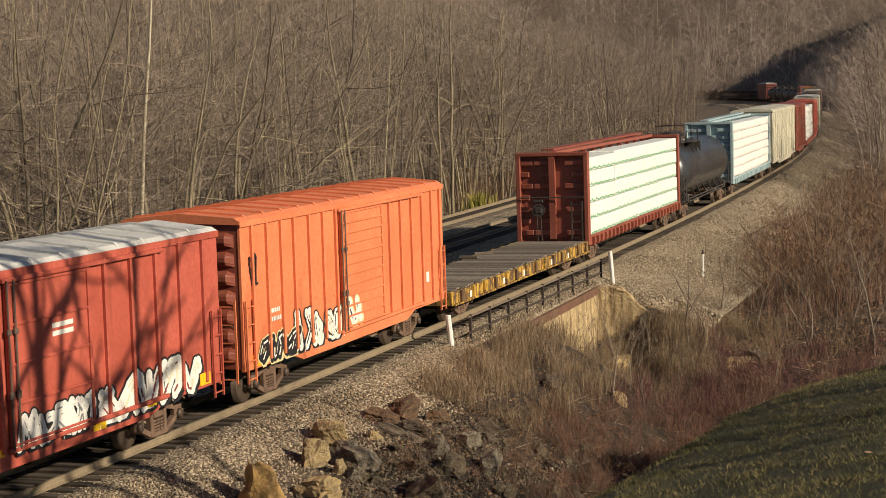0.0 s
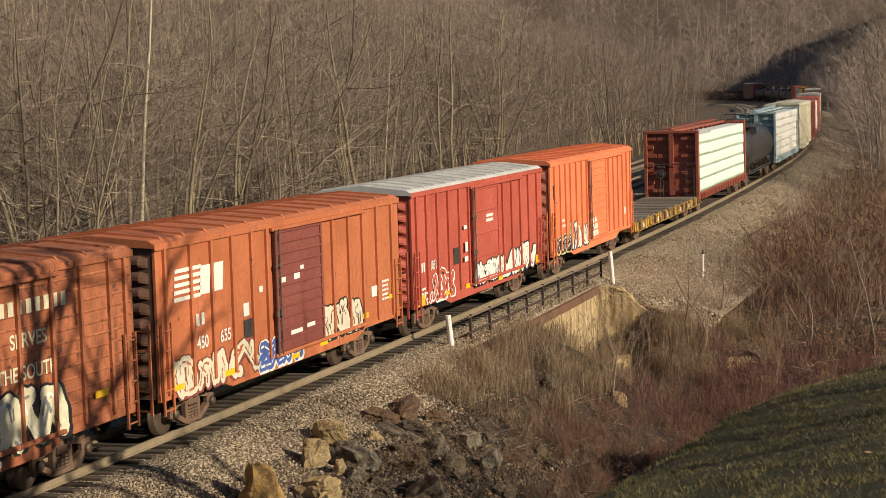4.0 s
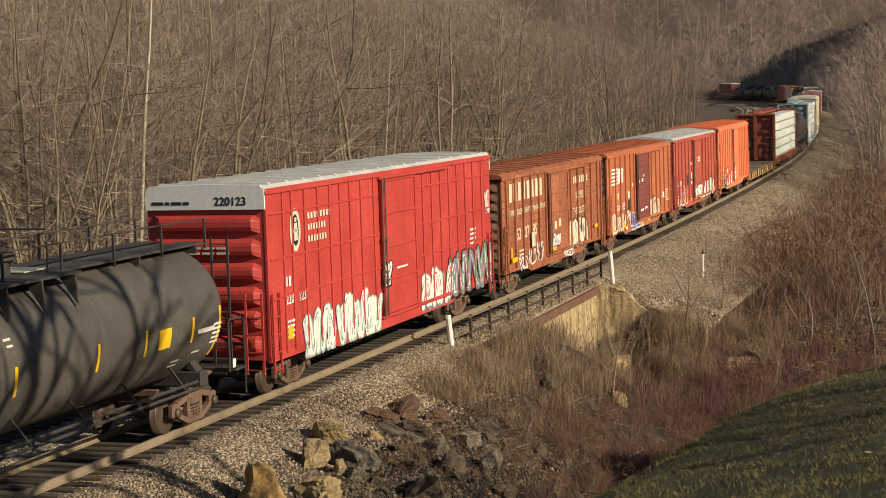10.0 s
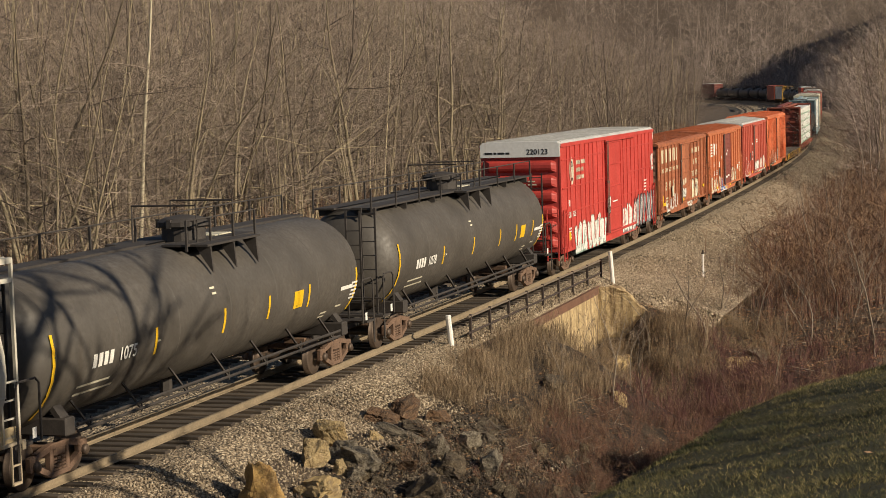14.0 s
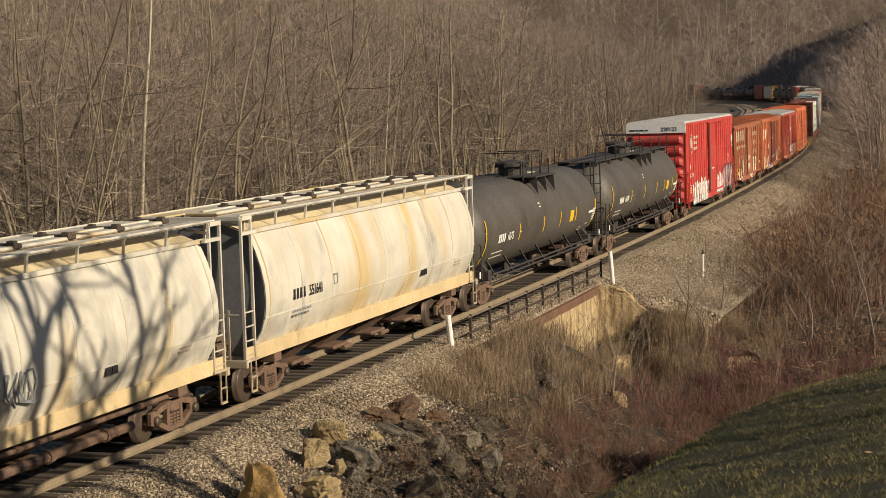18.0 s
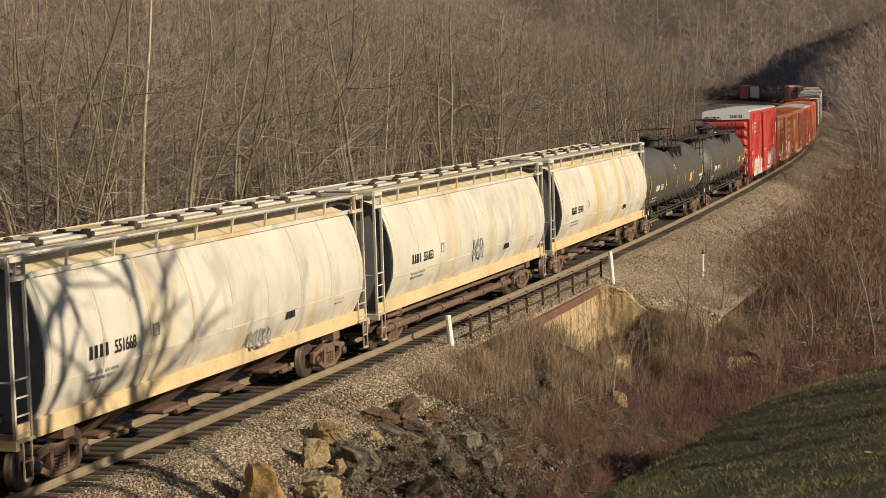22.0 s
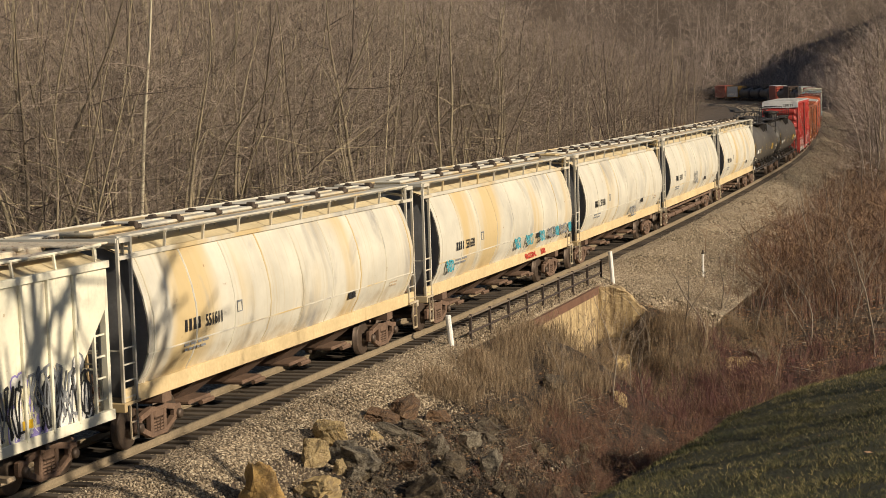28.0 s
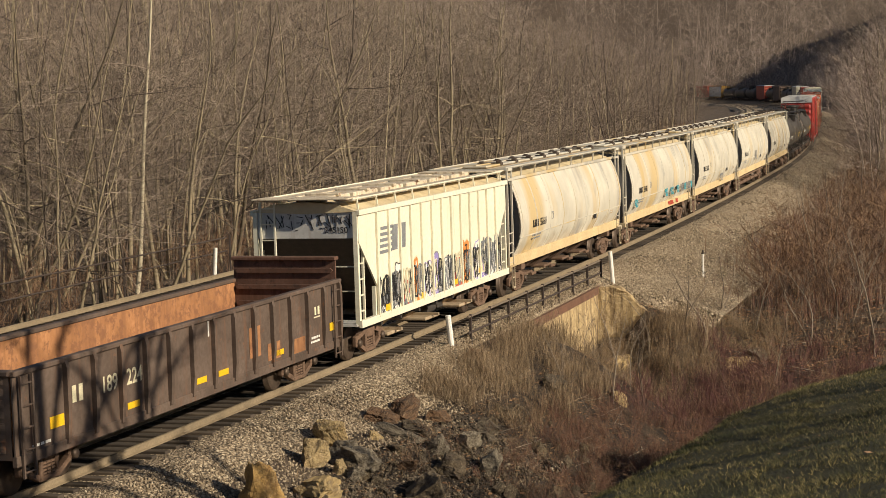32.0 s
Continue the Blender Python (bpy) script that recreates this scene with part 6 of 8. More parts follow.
for name_, s, n, z, h, lean, r in (("a", 19.37, 2.06, -0.42, 1.02, 5, 0.085), ("b", 38.0, 2.65, -0.6, 1.32, 4, 0.085), ("c", 47.4, 4.55, -1.7, 1.42, 0, 0.055), ("d", 41.0, -15.5, -1.0, 1.65, -4, 0.085)):
    p = on_line(s, n)
    bm = bmesh.new()
    tube(bm, [(0, 0, 0), (0, 0, h - 0.02), (0, 0, h)], [r, r, r * 0.8], 10)
    post = part("marker_post", bm, POST_WHITE)
    post.matrix_basis = pose(p.x, p.y, z, 0, -lean, 0)
    tagged(post, "white-painted round marker post beside the track", "post", "white marker posts")
    if name_ == "c":
        bm = bmesh.new()
        tube(bm, [(0, 0, h - 0.01), (0, 0, h + 0.16)], [r * 1.1, r * 0.6], 8)
        part("cap", bm, RUSTY, post, "dark cap")


def wall_piece(bm, pts, ds, dn):
    """A wall: pts are (s, n, z) of its front corners, in order; ds, dn: the way to its back."""
    a = [bm.verts.new(on_line(s, n, z)) for s, n, z in pts]
    b = [bm.verts.new(on_line(s + ds, n + dn, z)) for s, n, z in pts]
    k = len(pts)
    bm.faces.new(a)
    bm.faces.new(b[::-1])
    for i in range(k):
        bm.faces.new((a[i], b[i], b[(i + 1) % k], a[(i + 1) % k]))
    bmesh.ops.recalc_face_normals(bm, faces=bm.faces[:])


abutment = tagged(empty("bridge_abutment"), "stained concrete abutment with broken corner under the railing", "abutment")
bm = bmesh.new()
wall_piece(bm, [(21.0, 2.45, -0.95), (21.0, 2.45, -3.9), (36.5, 2.45, -3.9), (36.5, 2.45, -0.66)], 0.0, -0.9)
bmesh.ops.subdivide_edges(bm, edges=bm.edges[:], cuts=7, use_grid_fill=True)
for v in bm.verts:
    v.co += Vector((0.05, -0.05, 0.03)) * noise.noise(v.co * 1.3)
part("headwall", bm, CONCRETE, abutment)
bm = bmesh.new()
wall_piece(bm, [(36.2, 2.3, -0.5), (36.2, 2.3, -3.9), (36.75, 4.75, -3.9), (36.75, 4.7, -1.75), (36.7, 4.25, -1.45), (36.62, 3.9, -1.25), (36.55, 3.55, -0.85), (36.45, 3.2, -0.52)], 0.7, 0.0)
bmesh.ops.triangulate(bm, faces=bm.faces[:])
bmesh.ops.subdivide_edges(bm, edges=bm.edges[:], cuts=5, use_grid_fill=True)
for v in bm.verts:
    v.co += Vector((0.05, -0.10, 0.10)) * noise.noise(v.co * 1.9) + Vector((0.03, -0.05, 0.04)) * noise.noise(v.co * 5.0)
part("wing_wall", bm, CONCRETE, abutment)
bm = bmesh.new()
for i in range(16):
    s = 20.6 + i
    a, b = on_line(s, 2.42, -0.72 + 0.008 * i), on_line(s + 1.0, 2.42, -0.712 + 0.008 * i)
    beam(bm, a, b, 0.12, 0.28)
part("edge_beam", bm, plain("rust_brown_girder", (0.15, 0.075, 0.045), 0.8, 0.0, 3.0, 0.4), abutment, "rusty steel edge girder")
bm = bmesh.new()
wall_piece(bm, [(35.75, 2.75, -2.4), (35.75, 2.75, -3.9), (36.2, 4.7, -3.9), (36.2, 4.7, -2.45)], 0.5, 0.0)
bmesh.ops.subdivide_edges(bm, edges=bm.edges[:], cuts=4, use_grid_fill=True)
for v in bm.verts:
    v.co += Vector((0.05, -0.06, 0.06)) * noise.noise(v.co * 2.3)
part("footing", bm, plain("dark_brown_concrete", (0.13, 0.095, 0.06), 0.9, 0.0, 2.0, 0.3, 0.03, 8.0), abutment, "dark brown concrete footing")

# a pipe fence beyond the last track
far_fence = tagged(empty("pipe_fence"), "thin rusty pipe fence beyond the outermost track", "fence")
for k in range(8):
    p = on_line(8 + k * 5.2, -16.2)
    put("rail_post", shared("thin_post", lambda b: box(b, -0.04, 0.04, -0.04, 0.04, -1.1, 0.95, 0.008), RUSTY), far_fence, p.x, p.y, 0)
for z in (0.85, 0.25):
    bm = bmesh.new()
    tube(bm, [on_line(6 + 1.9 * i, -16.2, z) for i in range(21)], 0.035, 5)
    part("pipe_rail", bm, RUSTY, far_fence)

# ---- rocks at the foot of the shoulder ----
def rock_stuff(name, stops, pale, dark=(0.05, 0.036, 0.026)):
    """Sandstone: broken beds, dark weathered faces, pale fresh chips."""
    def build(t, b):
        info = t.nodes.new("ShaderNodeObjectInfo")
        c = ramp(t, info.outputs["Random"], stops)
        c = mix(t, step(t, noise_tex(t, 1.6, 8, 0.75, dist=0.6), 0.46, 0.62), c, mix(t, 0.75, c, dark))
        beds = noise_tex(t, 1.6, 5, 0.7, (0.5, 0.5, 4.0), dist=0.5)
        c = mix(t, step(t, beds, 0.56, 0.62), c, mix(t, 0.7, c, dark))
        c = mix(t, step(t, noise_tex(t, 3.5, 9, 0.8), 0.52, 0.72), c, pale)
        t.links.new(c, b.inputs["Base Color"])
        b.inputs["Roughness"].default_value = 0.92
        bump(t, b, noise_tex(t, 3.2, 10, 0.8, dist=0.4), 1.0, 0.14)
    return mat(name, build)


ROCK = rock_stuff("tawny_sandstone", [(0, (0.11, 0.085, 0.055)), (0.3, (0.2, 0.15, 0.085)), (0.6, (0.09, 0.072, 0.052)), (1, (0.22, 0.165, 0.1))], (0.36, 0.3, 0.21))
ROCK_OCHRE = rock_stuff("ochre_sandstone", [(0, (0.56, 0.35, 0.11)), (1, (0.62, 0.38, 0.13))], (0.72, 0.52, 0.25), (0.26, 0.15, 0.06))
ROCK_TAN = rock_stuff("pale_tan_sandstone", [(0, (0.58, 0.42, 0.19)), (1, (0.52, 0.39, 0.2))], (0.7, 0.58, 0.4), (0.26, 0.18, 0.09))
ROCK_RUST = rock_stuff("rust_stained_stone", [(0, (0.17, 0.095, 0.05)), (1, (0.2, 0.115, 0.06))], (0.32, 0.22, 0.13))
ROCK_GREY = rock_stuff("grey_weathered_stone", [(0, (0.26, 0.22, 0.16)), (1, (0.33, 0.28, 0.2))], (0.5, 0.44, 0.33))


def rock_mesh(seed, material, cuts=15):
    """A block split along flat faces, with stepped ledges and chipped corners."""
    rnd = random.Random(seed)
    bm = bmesh.new()
    bmesh.ops.create_cube(bm, size=2.0)
    for _ in range(cuts):
        d = Vector((rnd.gauss(0, 1), rnd.gauss(0, 1), rnd.gauss(0, 0.6))).normalized()
        bmesh.ops.bisect_plane(bm, geom=bm.verts[:] + bm.edges[:] + bm.faces[:], plane_co=d * rnd.uniform(0.6, 0.95), plane_no=d, clear_outer=True)
        bmesh.ops.holes_fill(bm, edges=[e for e in bm.edges if e.is_boundary])
    bmesh.ops.triangulate(bm, faces=bm.faces[:])
    for _ in range(3):
        bmesh.ops.subdivide_edges(bm, edges=[e for e in bm.edges if e.calc_length() > 0.24], cuts=1)
        bmesh.ops.triangulate(bm, faces=bm.faces[:])
    for v in bm.verts:
        ledge = 0.2 * noise.noise(Vector((seed * 1.7, seed, math.floor(v.co.z * 3.1 + 0.6 * v.co.x) * 1.7)))
        flat = Vector((v.co.x, v.co.y, 0))
        rough = 0.16 * noise.noise(v.co * 1.7 + Vector((seed, 0, 0))) + 0.10 * abs(noise.noise(v.co * 4.3)) + 0.05 * noise.noise(v.co * 9.0)
        v.co += flat * ledge + v.co.normalized() * rough
    return mesh_of(bm, "rock", material)


ROCKS = [rock_mesh(k + 3, ROCK) for k in range(10)]
rnd = random.Random(8)
# (along, out, height of its foot, half length, half width, half height, turn, tilt, kind): the blocks that lie at the edge of the ballast
ROCK_SPOTS = [
    (6.75, 3.3, -0.78, 0.36, 0.3, 0.36, 20, -8, "tan"), (4.95, 3.75, -0.92, 0.24, 0.26, 0.33, 35, 10, "tan"), (5.75, 4.05, -0.95, 0.38, 0.3, 0.26, 8, 6, "grey"),
    (5.4, 4.6, -1.05, 0.40, 0.32, 0.24, -25, 12, "grey"), (4.65, 4.35, -1.0, 0.16, 0.15, 0.19, 12, 0, "tan"), (4.55, 4.75, -1.08, 0.24, 0.18, 0.17, 50, 18, "grey"),
    (2.75, 4.65, -1.08, 0.62, 0.42, 0.24, 14, -10, "tan"), (1.4, 4.0, -1.05, 0.52, 0.42, 0.48, 40, 6, "ochre"), (5.05, 6.1, -1.65, 0.54, 0.4, 0.36, 10, -6, "plain"),
    (10.1, 3.35, -0.98, 0.6, 0.32, 0.24, 10, 14, "rust"), (11.3, 3.5, -1.0, 0.7, 0.34, 0.26, 5, -10, "rust"), (9.1, 3.95, -1.0, 0.75, 0.24, 0.13, 62, -14, "grey"),
    (9.9, 4.15, -1.05, 0.6, 0.3, 0.16, 40, 16, "plain"), (11.6, 4.25, -1.15, 0.4, 0.28, 0.2, -20, 8, "rust"), (8.3, 3.75, -0.98, 0.2, 0.16, 0.14, 0, 0, "tan"),
    (7.5, 4.6, -1.12, 0.24, 0.2, 0.15, 70, 20, "plain"), (8.7, 5.15, -1.3, 0.3, 0.2, 0.2, 20, -22, "grey"), (7.8, 5.85, -1.6, 0.34, 0.22, 0.24, -40, 14, "plain"),
    (10.1, 5.5, -1.45, 0.3, 0.24, 0.2, 15, 0, "grey"), (12.5, 5.2, -1.48, 0.42, 0.26, 0.16, 35, -15, "plain"), (15.0, 5.1, -1.55, 0.36, 0.24, 0.2, 0, 10, "plain"),
    (19.6, 5.0, -1.62, 0.42, 0.3, 0.24, 25, 8, "plain"), (23.3, 6.0, -2.6, 0.34, 0.3, 0.2, 10, 0, "tan"), (36.2, 7.4, -3.8, 1.1, 0.5, 0.4, 12, 4, "tan"), (37.4, 8.3, -3.7, 0.8, 0.5, 0.4, -8, 6, "plain"),
    (33.8, 3.7, -3.25, 0.6, 0.4, 0.25, 20, -5, "tan"), (19.3, 2.75, -0.85, 0.4, 0.3, 0.24, 20, 8, "rust"), (8.9, 6.4, -1.75, 0.25, 0.2, 0.24, 0, -20, "grey"), (6.4, 5.2, -1.3, 0.3, 0.22, 0.16, 80, 10, "rust")]
ROCK_KINDS = {"tan": (ROCK_TAN, "pale tan sandstone block at the foot of the ballast"), "ochre": (ROCK_OCHRE, "pointed ochre sandstone boulder beside the ballast"), "rust": (ROCK_RUST, "rust-stained dark rock half sunk in weeds"), "grey": (ROCK_GREY, "grey weathered slab among tumbled rocks"), "plain": (ROCK, "tawny broken sandstone block in the rubble")}
for i, (s, n, z, la, lb, lc, turn, tilt, kind) in enumerate(ROCK_SPOTS):
    p = on_line(s, n)
    ob = new("rock", rock_mesh(40 + i, ROCK_KINDS[kind][0], 14))
    if kind == "ochre":
        for v in ob.data.vertices:
            v.co.x, v.co.y = v.co.x * (1 - 0.2 * (v.co.z + 1)) + 0.1 * v.co.z, v.co.y * (1 - 0.22 * (v.co.z + 1))
    ob.matrix_basis = pose(p.x, p.y, z + lc * 0.8, tilt, tilt * 0.6, turn + math.degrees(heading(s))) @ Matrix.Diagonal((la * 1.18, lb * 1.18, lc * 1.12, 1))
    tagged(ob, ROCK_KINDS[kind][1], "rock", "tumbled rocks")
for i in range(190):
    s, n = rnd.uniform(0, 16), rnd.uniform(4.3, 8.2)
    p = on_line(s, n)
    z = float(ground_z(np.array([p.x]), np.array([p.y]))[0])
    r = 0.04 + 0.17 * rnd.random() ** 3
    ob = new("rock", ROCKS[i % 10])
    ob.matrix_basis = pose(p.x, p.y, z + r * 0.3, rnd.uniform(-50, 50), rnd.uniform(-50, 50), rnd.uniform(0, 360)) @ Matrix.Diagonal((r * 1.3, r, r * 0.75, 1))
    tagged(ob, "small broken stone among dry weeds", "rock", "tumbled rocks")
# ---- plants ----
def from_arrays(name, verts, faces, material, smooth_it=False):
    """A mesh from arrays of corners and of faces that all have the same number of corners."""
    me = bpy.data.meshes.new(name)
    verts, faces = np.asarray(verts, np.float32), np.asarray(faces, np.int32)
    k = faces.shape[1]
    me.vertices.add(len(verts))
    me.vertices.foreach_set("co", verts.ravel())
    me.loops.add(faces.size)
    me.loops.foreach_set("vertex_index", faces.ravel())
    me.polygons.add(len(faces))
    me.polygons.foreach_set("loop_start", np.arange(0, faces.size, k, dtype=np.int32))
    me.polygons.foreach_set("loop_total", np.full(len(faces), k, np.int32))
    me.update(calc_edges=True)
    for m in (material if isinstance(material, (list, tuple)) else (material,)):
        me.materials.append(m)
    if smooth_it:
        me.polygons.foreach_set("use_smooth", np.ones(len(faces), bool))
    return me


class Wood:
    """Collects limbs as open tubes of four-cornered faces."""

    def __init__(self):
        self.v, self.f, self.n = [], [], 0

    def limb(self, pts, rads, sides):
        pts = np.asarray(pts, float)
        d = np.gradient(pts, axis=0)
        d /= np.linalg.norm(d, axis=1)[:, None] + 1e-9
        u = np.cross(d, (0.31, 0.17, 0.93))
        u /= np.linalg.norm(u, axis=1)[:, None] + 1e-9
        w = np.cross(d, u)
        a = np.arange(sides) * math.tau / sides
        ring = pts[:, None] + (u[:, None] * np.cos(a)[None, :, None] + w[:, None] * np.sin(a)[None, :, None]) * np.asarray(rads, float)[:, None, None]
        k = len(pts)
        self.v.append(ring.reshape(-1, 3))
        i = np.arange(k - 1)[:, None] * sides
        j = np.arange(sides)[None, :]
        j2 = (j + 1) % sides
        self.f.append((np.stack([i + j, i + j2, i + sides + j2, i + sides + j], -1) + self.n).reshape(-1, 4))
        self.n += k * sides

    def ribbon(self, pts, rad, way):
        pts = np.asarray(pts, float)
        k = len(pts)
        side = np.asarray(way, float) * rad
        self.v.append(np.stack([pts - side, pts + side], 1).reshape(-1, 3))
        i = np.arange(k - 1)[:, None] * 2
        self.f.append((i + np.array((0, 1, 3, 2))) + self.n)
        self.n += 2 * k

    def arrays(self):
        return np.concatenate(self.v), np.concatenate(self.f)


def sway(rnd, start, way, length, k, wander, lift, bend=0.0):
    """A limb's line: it wanders, keeps to one bend of its own, and turns upwards."""
    p, d = np.array(start, float), np.array(way, float)
    turn = rnd.normal(0, bend, 3) + np.array((0, 0, lift)) if bend else np.array((0, 0, lift))
    pts = [p.copy()]
    for _ in range(k):
        d = d + rnd.normal(0, wander, 3) + turn
        d /= np.linalg.norm(d)
        p = p + d * length / k
        pts.append(p.copy())
    return np.array(pts)


def grow_tree(seed, height, girth, n1=13, n2=5, n3=4, low=0.3, fine=1.0, lean=0.05, stems=1, thick=1.0, spread=0.75, up0=0.35, up1=1.15, crook=0.045, cheap=False, arch=0.07):
    """A bare tree: (trunk arrays, crown arrays)."""
    rnd = np.random.RandomState(seed)
    trunk, crown = Wood(), Wood()
    for st in range(stems):
        hh = height * rnd.uniform(0.8, 1.0)
        base = np.array((rnd.uniform(-0.25, 0.25), rnd.uniform(-0.25, 0.25), -0.3)) * (stems > 1) + np.array((0, 0, -0.3))
        way = np.array((rnd.normal(0, lean + 0.06 * (stems > 1)), rnd.normal(0, lean + 0.06 * (stems > 1)), 1.0))
        way /= np.linalg.norm(way)
        pts = sway(rnd, base, way, hh, 9, crook, 0.03)
        t = np.linspace(0, 1, 10)
        r0 = girth * rnd.uniform(0.8, 1.1)
        rads = r0 * (1 - 0.86 * t) + 0.006
        trunk.limb(pts[::2] if cheap else pts, rads[::2] if cheap else rads, 4 if cheap else 6)
        for i in range(n1):
            a = low + (0.97 - low) * (i + rnd.rand()) / n1
            k = a * 9
            lo = int(min(8, k))
            p = pts[lo] + (pts[lo + 1] - pts[lo]) * (k - lo)
            az = rnd.uniform(0, math.tau)
            up = rnd.uniform(up0, up1)
            d = np.array((math.cos(az), math.sin(az), up))
            d /= np.linalg.norm(d)
            ln = hh * spread * 0.5 * (1.05 - a) ** 0.7 * rnd.uniform(0.6, 1.15) + 0.3
            b = sway(rnd, p, d, ln, 5, 0.06, arch, 0.13)
            rb = max(0.010, r0 * 0.5 * (1 - 0.75 * a)) * thick
            bb = b[[0, 2, 5]] if cheap else b
            (trunk if rb > 0.03 else crown).limb(bb, rb * np.linspace(1, 0.25, len(bb)), 3 if cheap else 4)
            for j in range(n2):
                q = 0.2 + 0.8 * (j + rnd.rand()) / n2
                k2 = q * 5
                l2 = int(min(4, k2))
                p2 = b[l2] + (b[l2 + 1] - b[l2]) * (k2 - l2)
                d2 = (b[l2 + 1] - b[l2]) / (np.linalg.norm(b[l2 + 1] - b[l2]) + 1e-9) + rnd.normal(0, 0.36, 3) + np.array((0, 0, 0.12))
                d2 /= np.linalg.norm(d2)
                l3 = ln * rnd.uniform(0.25, 0.5)
                c = sway(rnd, p2, d2, l3, 3, 0.09, arch, 0.18)
                rc = max(0.0065, rb * 0.45) * fine
                w2 = np.cross(d2, rnd.normal(0, 1, 3))
                if cheap:
                    crown.ribbon(c, rc * 0.8, w2 / np.linalg.norm(w2))
                else:
                    crown.limb(c, rc * np.linspace(1, 0.4, 4), 3)
                for m in range(n3):
                    e = c[rnd.randint(1, 4)]
                    d3 = d2 + rnd.normal(0, 0.4, 3)
                    d3 /= np.linalg.norm(d3)
                    w3 = np.cross(d3, rnd.normal(0, 1, 3))
                    crown.ribbon(sway(rnd, e, d3, l3 * rnd.uniform(0.4, 0.9), 2, 0.1, arch), 0.0065 * fine, w3 / np.linalg.norm(w3))
    return trunk.arrays(), crown.arrays()


def bark(name, a, b, dark, lo=0.25, hi=0.8):
    def build(t, bs):
        g = t.nodes.new("ShaderNodeNewGeometry")
        n = noise_tex(t, 2.0, 6, 0.6, (3, 3, 0.6))
        c = ramp(t, n, [(0.3, a), (0.7, b)])
        c = mix(t, step(t, g.outputs["Random Per Island"], lo, hi), c, dark)
        t.links.new(c, bs.inputs["Base Color"])
        bs.inputs["Roughness"].default_value = 0.9
    return mat(name, build)


BARK = bark("grey_tan_bark", (0.34, 0.28, 0.17), (0.6, 0.5, 0.31), (0.075, 0.056, 0.04), 0.35, 0.75)
TWIG = bark("grey_brown_twigs", (0.26, 0.205, 0.155), (0.43, 0.345, 0.265), (0.085, 0.062, 0.048))
# darker copies of TWIG and BARK: trees shading one another, put into colour
SHADED_TWIG = bark("twigs_with_painted_shade", (0.21, 0.158, 0.122), (0.31, 0.24, 0.188), (0.1, 0.075, 0.06))
SHADED_BARK = bark("bark_with_painted_shade", (0.2, 0.16, 0.105), (0.4, 0.325, 0.21), (0.07, 0.052, 0.038))
# greyed, low-contrast twigs and bark: distance haze put into the colour
HAZE_TWIG = bark("twigs_with_haze_colour", (0.42, 0.335, 0.285), (0.52, 0.425, 0.365), (0.29, 0.228, 0.196))
HAZE_BARK = bark("bark_with_haze_colour", (0.27, 0.215, 0.17), (0.36, 0.29, 0.235), (0.17, 0.132, 0.105))
RED_TWIG = bark("russet_twigs", (0.2, 0.12, 0.068), (0.31, 0.19, 0.105), (0.10, 0.058, 0.042))
BIRCH = bark("white_birch_bark", (0.16, 0.13, 0.09), (0.74, 0.67, 0.5), (0.42, 0.36, 0.25))
STRAW = island("dry_straw", [(0, (0.09, 0.058, 0.032)), (0.55, (0.23, 0.155, 0.08)), (1, (0.40, 0.28, 0.145))], 0.9, 2.0)
REDSTEM = island("reddish_dry_stems", [(0, (0.11, 0.05, 0.04)), (0.5, (0.2, 0.09, 0.06)), (1, (0.26, 0.16, 0.09))], 0.9, 2.0)
WINE = island("wine_red_stems", [(0, (0.07, 0.03, 0.032)), (0.5, (0.15, 0.055, 0.055)), (1, (0.24, 0.12, 0.09))], 0.9, 2.0)
BRUSH_TAN = island("pinkish_tan_brush", [(0, (0.13, 0.088, 0.05)), (0.5, (0.29, 0.2, 0.12)), (1, (0.48, 0.36, 0.22))], 0.9, 2.0)
PALE_BARK = bark("pale_grey_sapling_bark", (0.3, 0.25, 0.19), (0.5, 0.43, 0.33), (0.14, 0.11, 0.085))
RUSSET_LEAF = island("russet_fallen_leaves", [(0, (0.16, 0.075, 0.035)), (0.5, (0.34, 0.17, 0.075)), (1, (0.52, 0.31, 0.16))], 0.85, 5.0)
def grass_build(t, b):
    g = t.nodes.new("ShaderNodeNewGeometry")
    c = ramp(t, g.outputs["Random Per Island"], [(0, (0.04, 0.043, 0.011)), (0.45, (0.1, 0.092, 0.024)), (0.75, (0.21, 0.165, 0.052)), (1, (0.4, 0.31, 0.13))])
    # patches of shade and sun on the lawn, put into the blade colour
    c = mix(t, step(t, noise_tex(t, 1.1, 5, 0.6), 0.4, 0.6), c, mix(t, 0.75, c, (0.025, 0.035, 0.01)))
    c = mix(t, step(t, noise_tex(t, 6.0, 5, 0.6), 0.5, 0.65), c, mix(t, 0.5, c, (0.28, 0.22, 0.09)))
    t.links.new(c, b.inputs["Base Color"])
    b.inputs["Roughness"].default_value = 0.75


GRASS = mat("autumn_grass", grass_build)
DEAD_LIT_GRASS = island("dead_and_lit_yellow_grass", [(0, (0.14, 0.12, 0.045)), (0.5, (0.28, 0.23, 0.09)), (1, (0.42, 0.34, 0.17))], 0.85, 2.0)
LEAF = island("fallen_leaves", [(0, (0.12, 0.06, 0.03)), (0.5, (0.24, 0.12, 0.05)), (1, (0.36, 0.21, 0.1))], 0.85, 5.0)


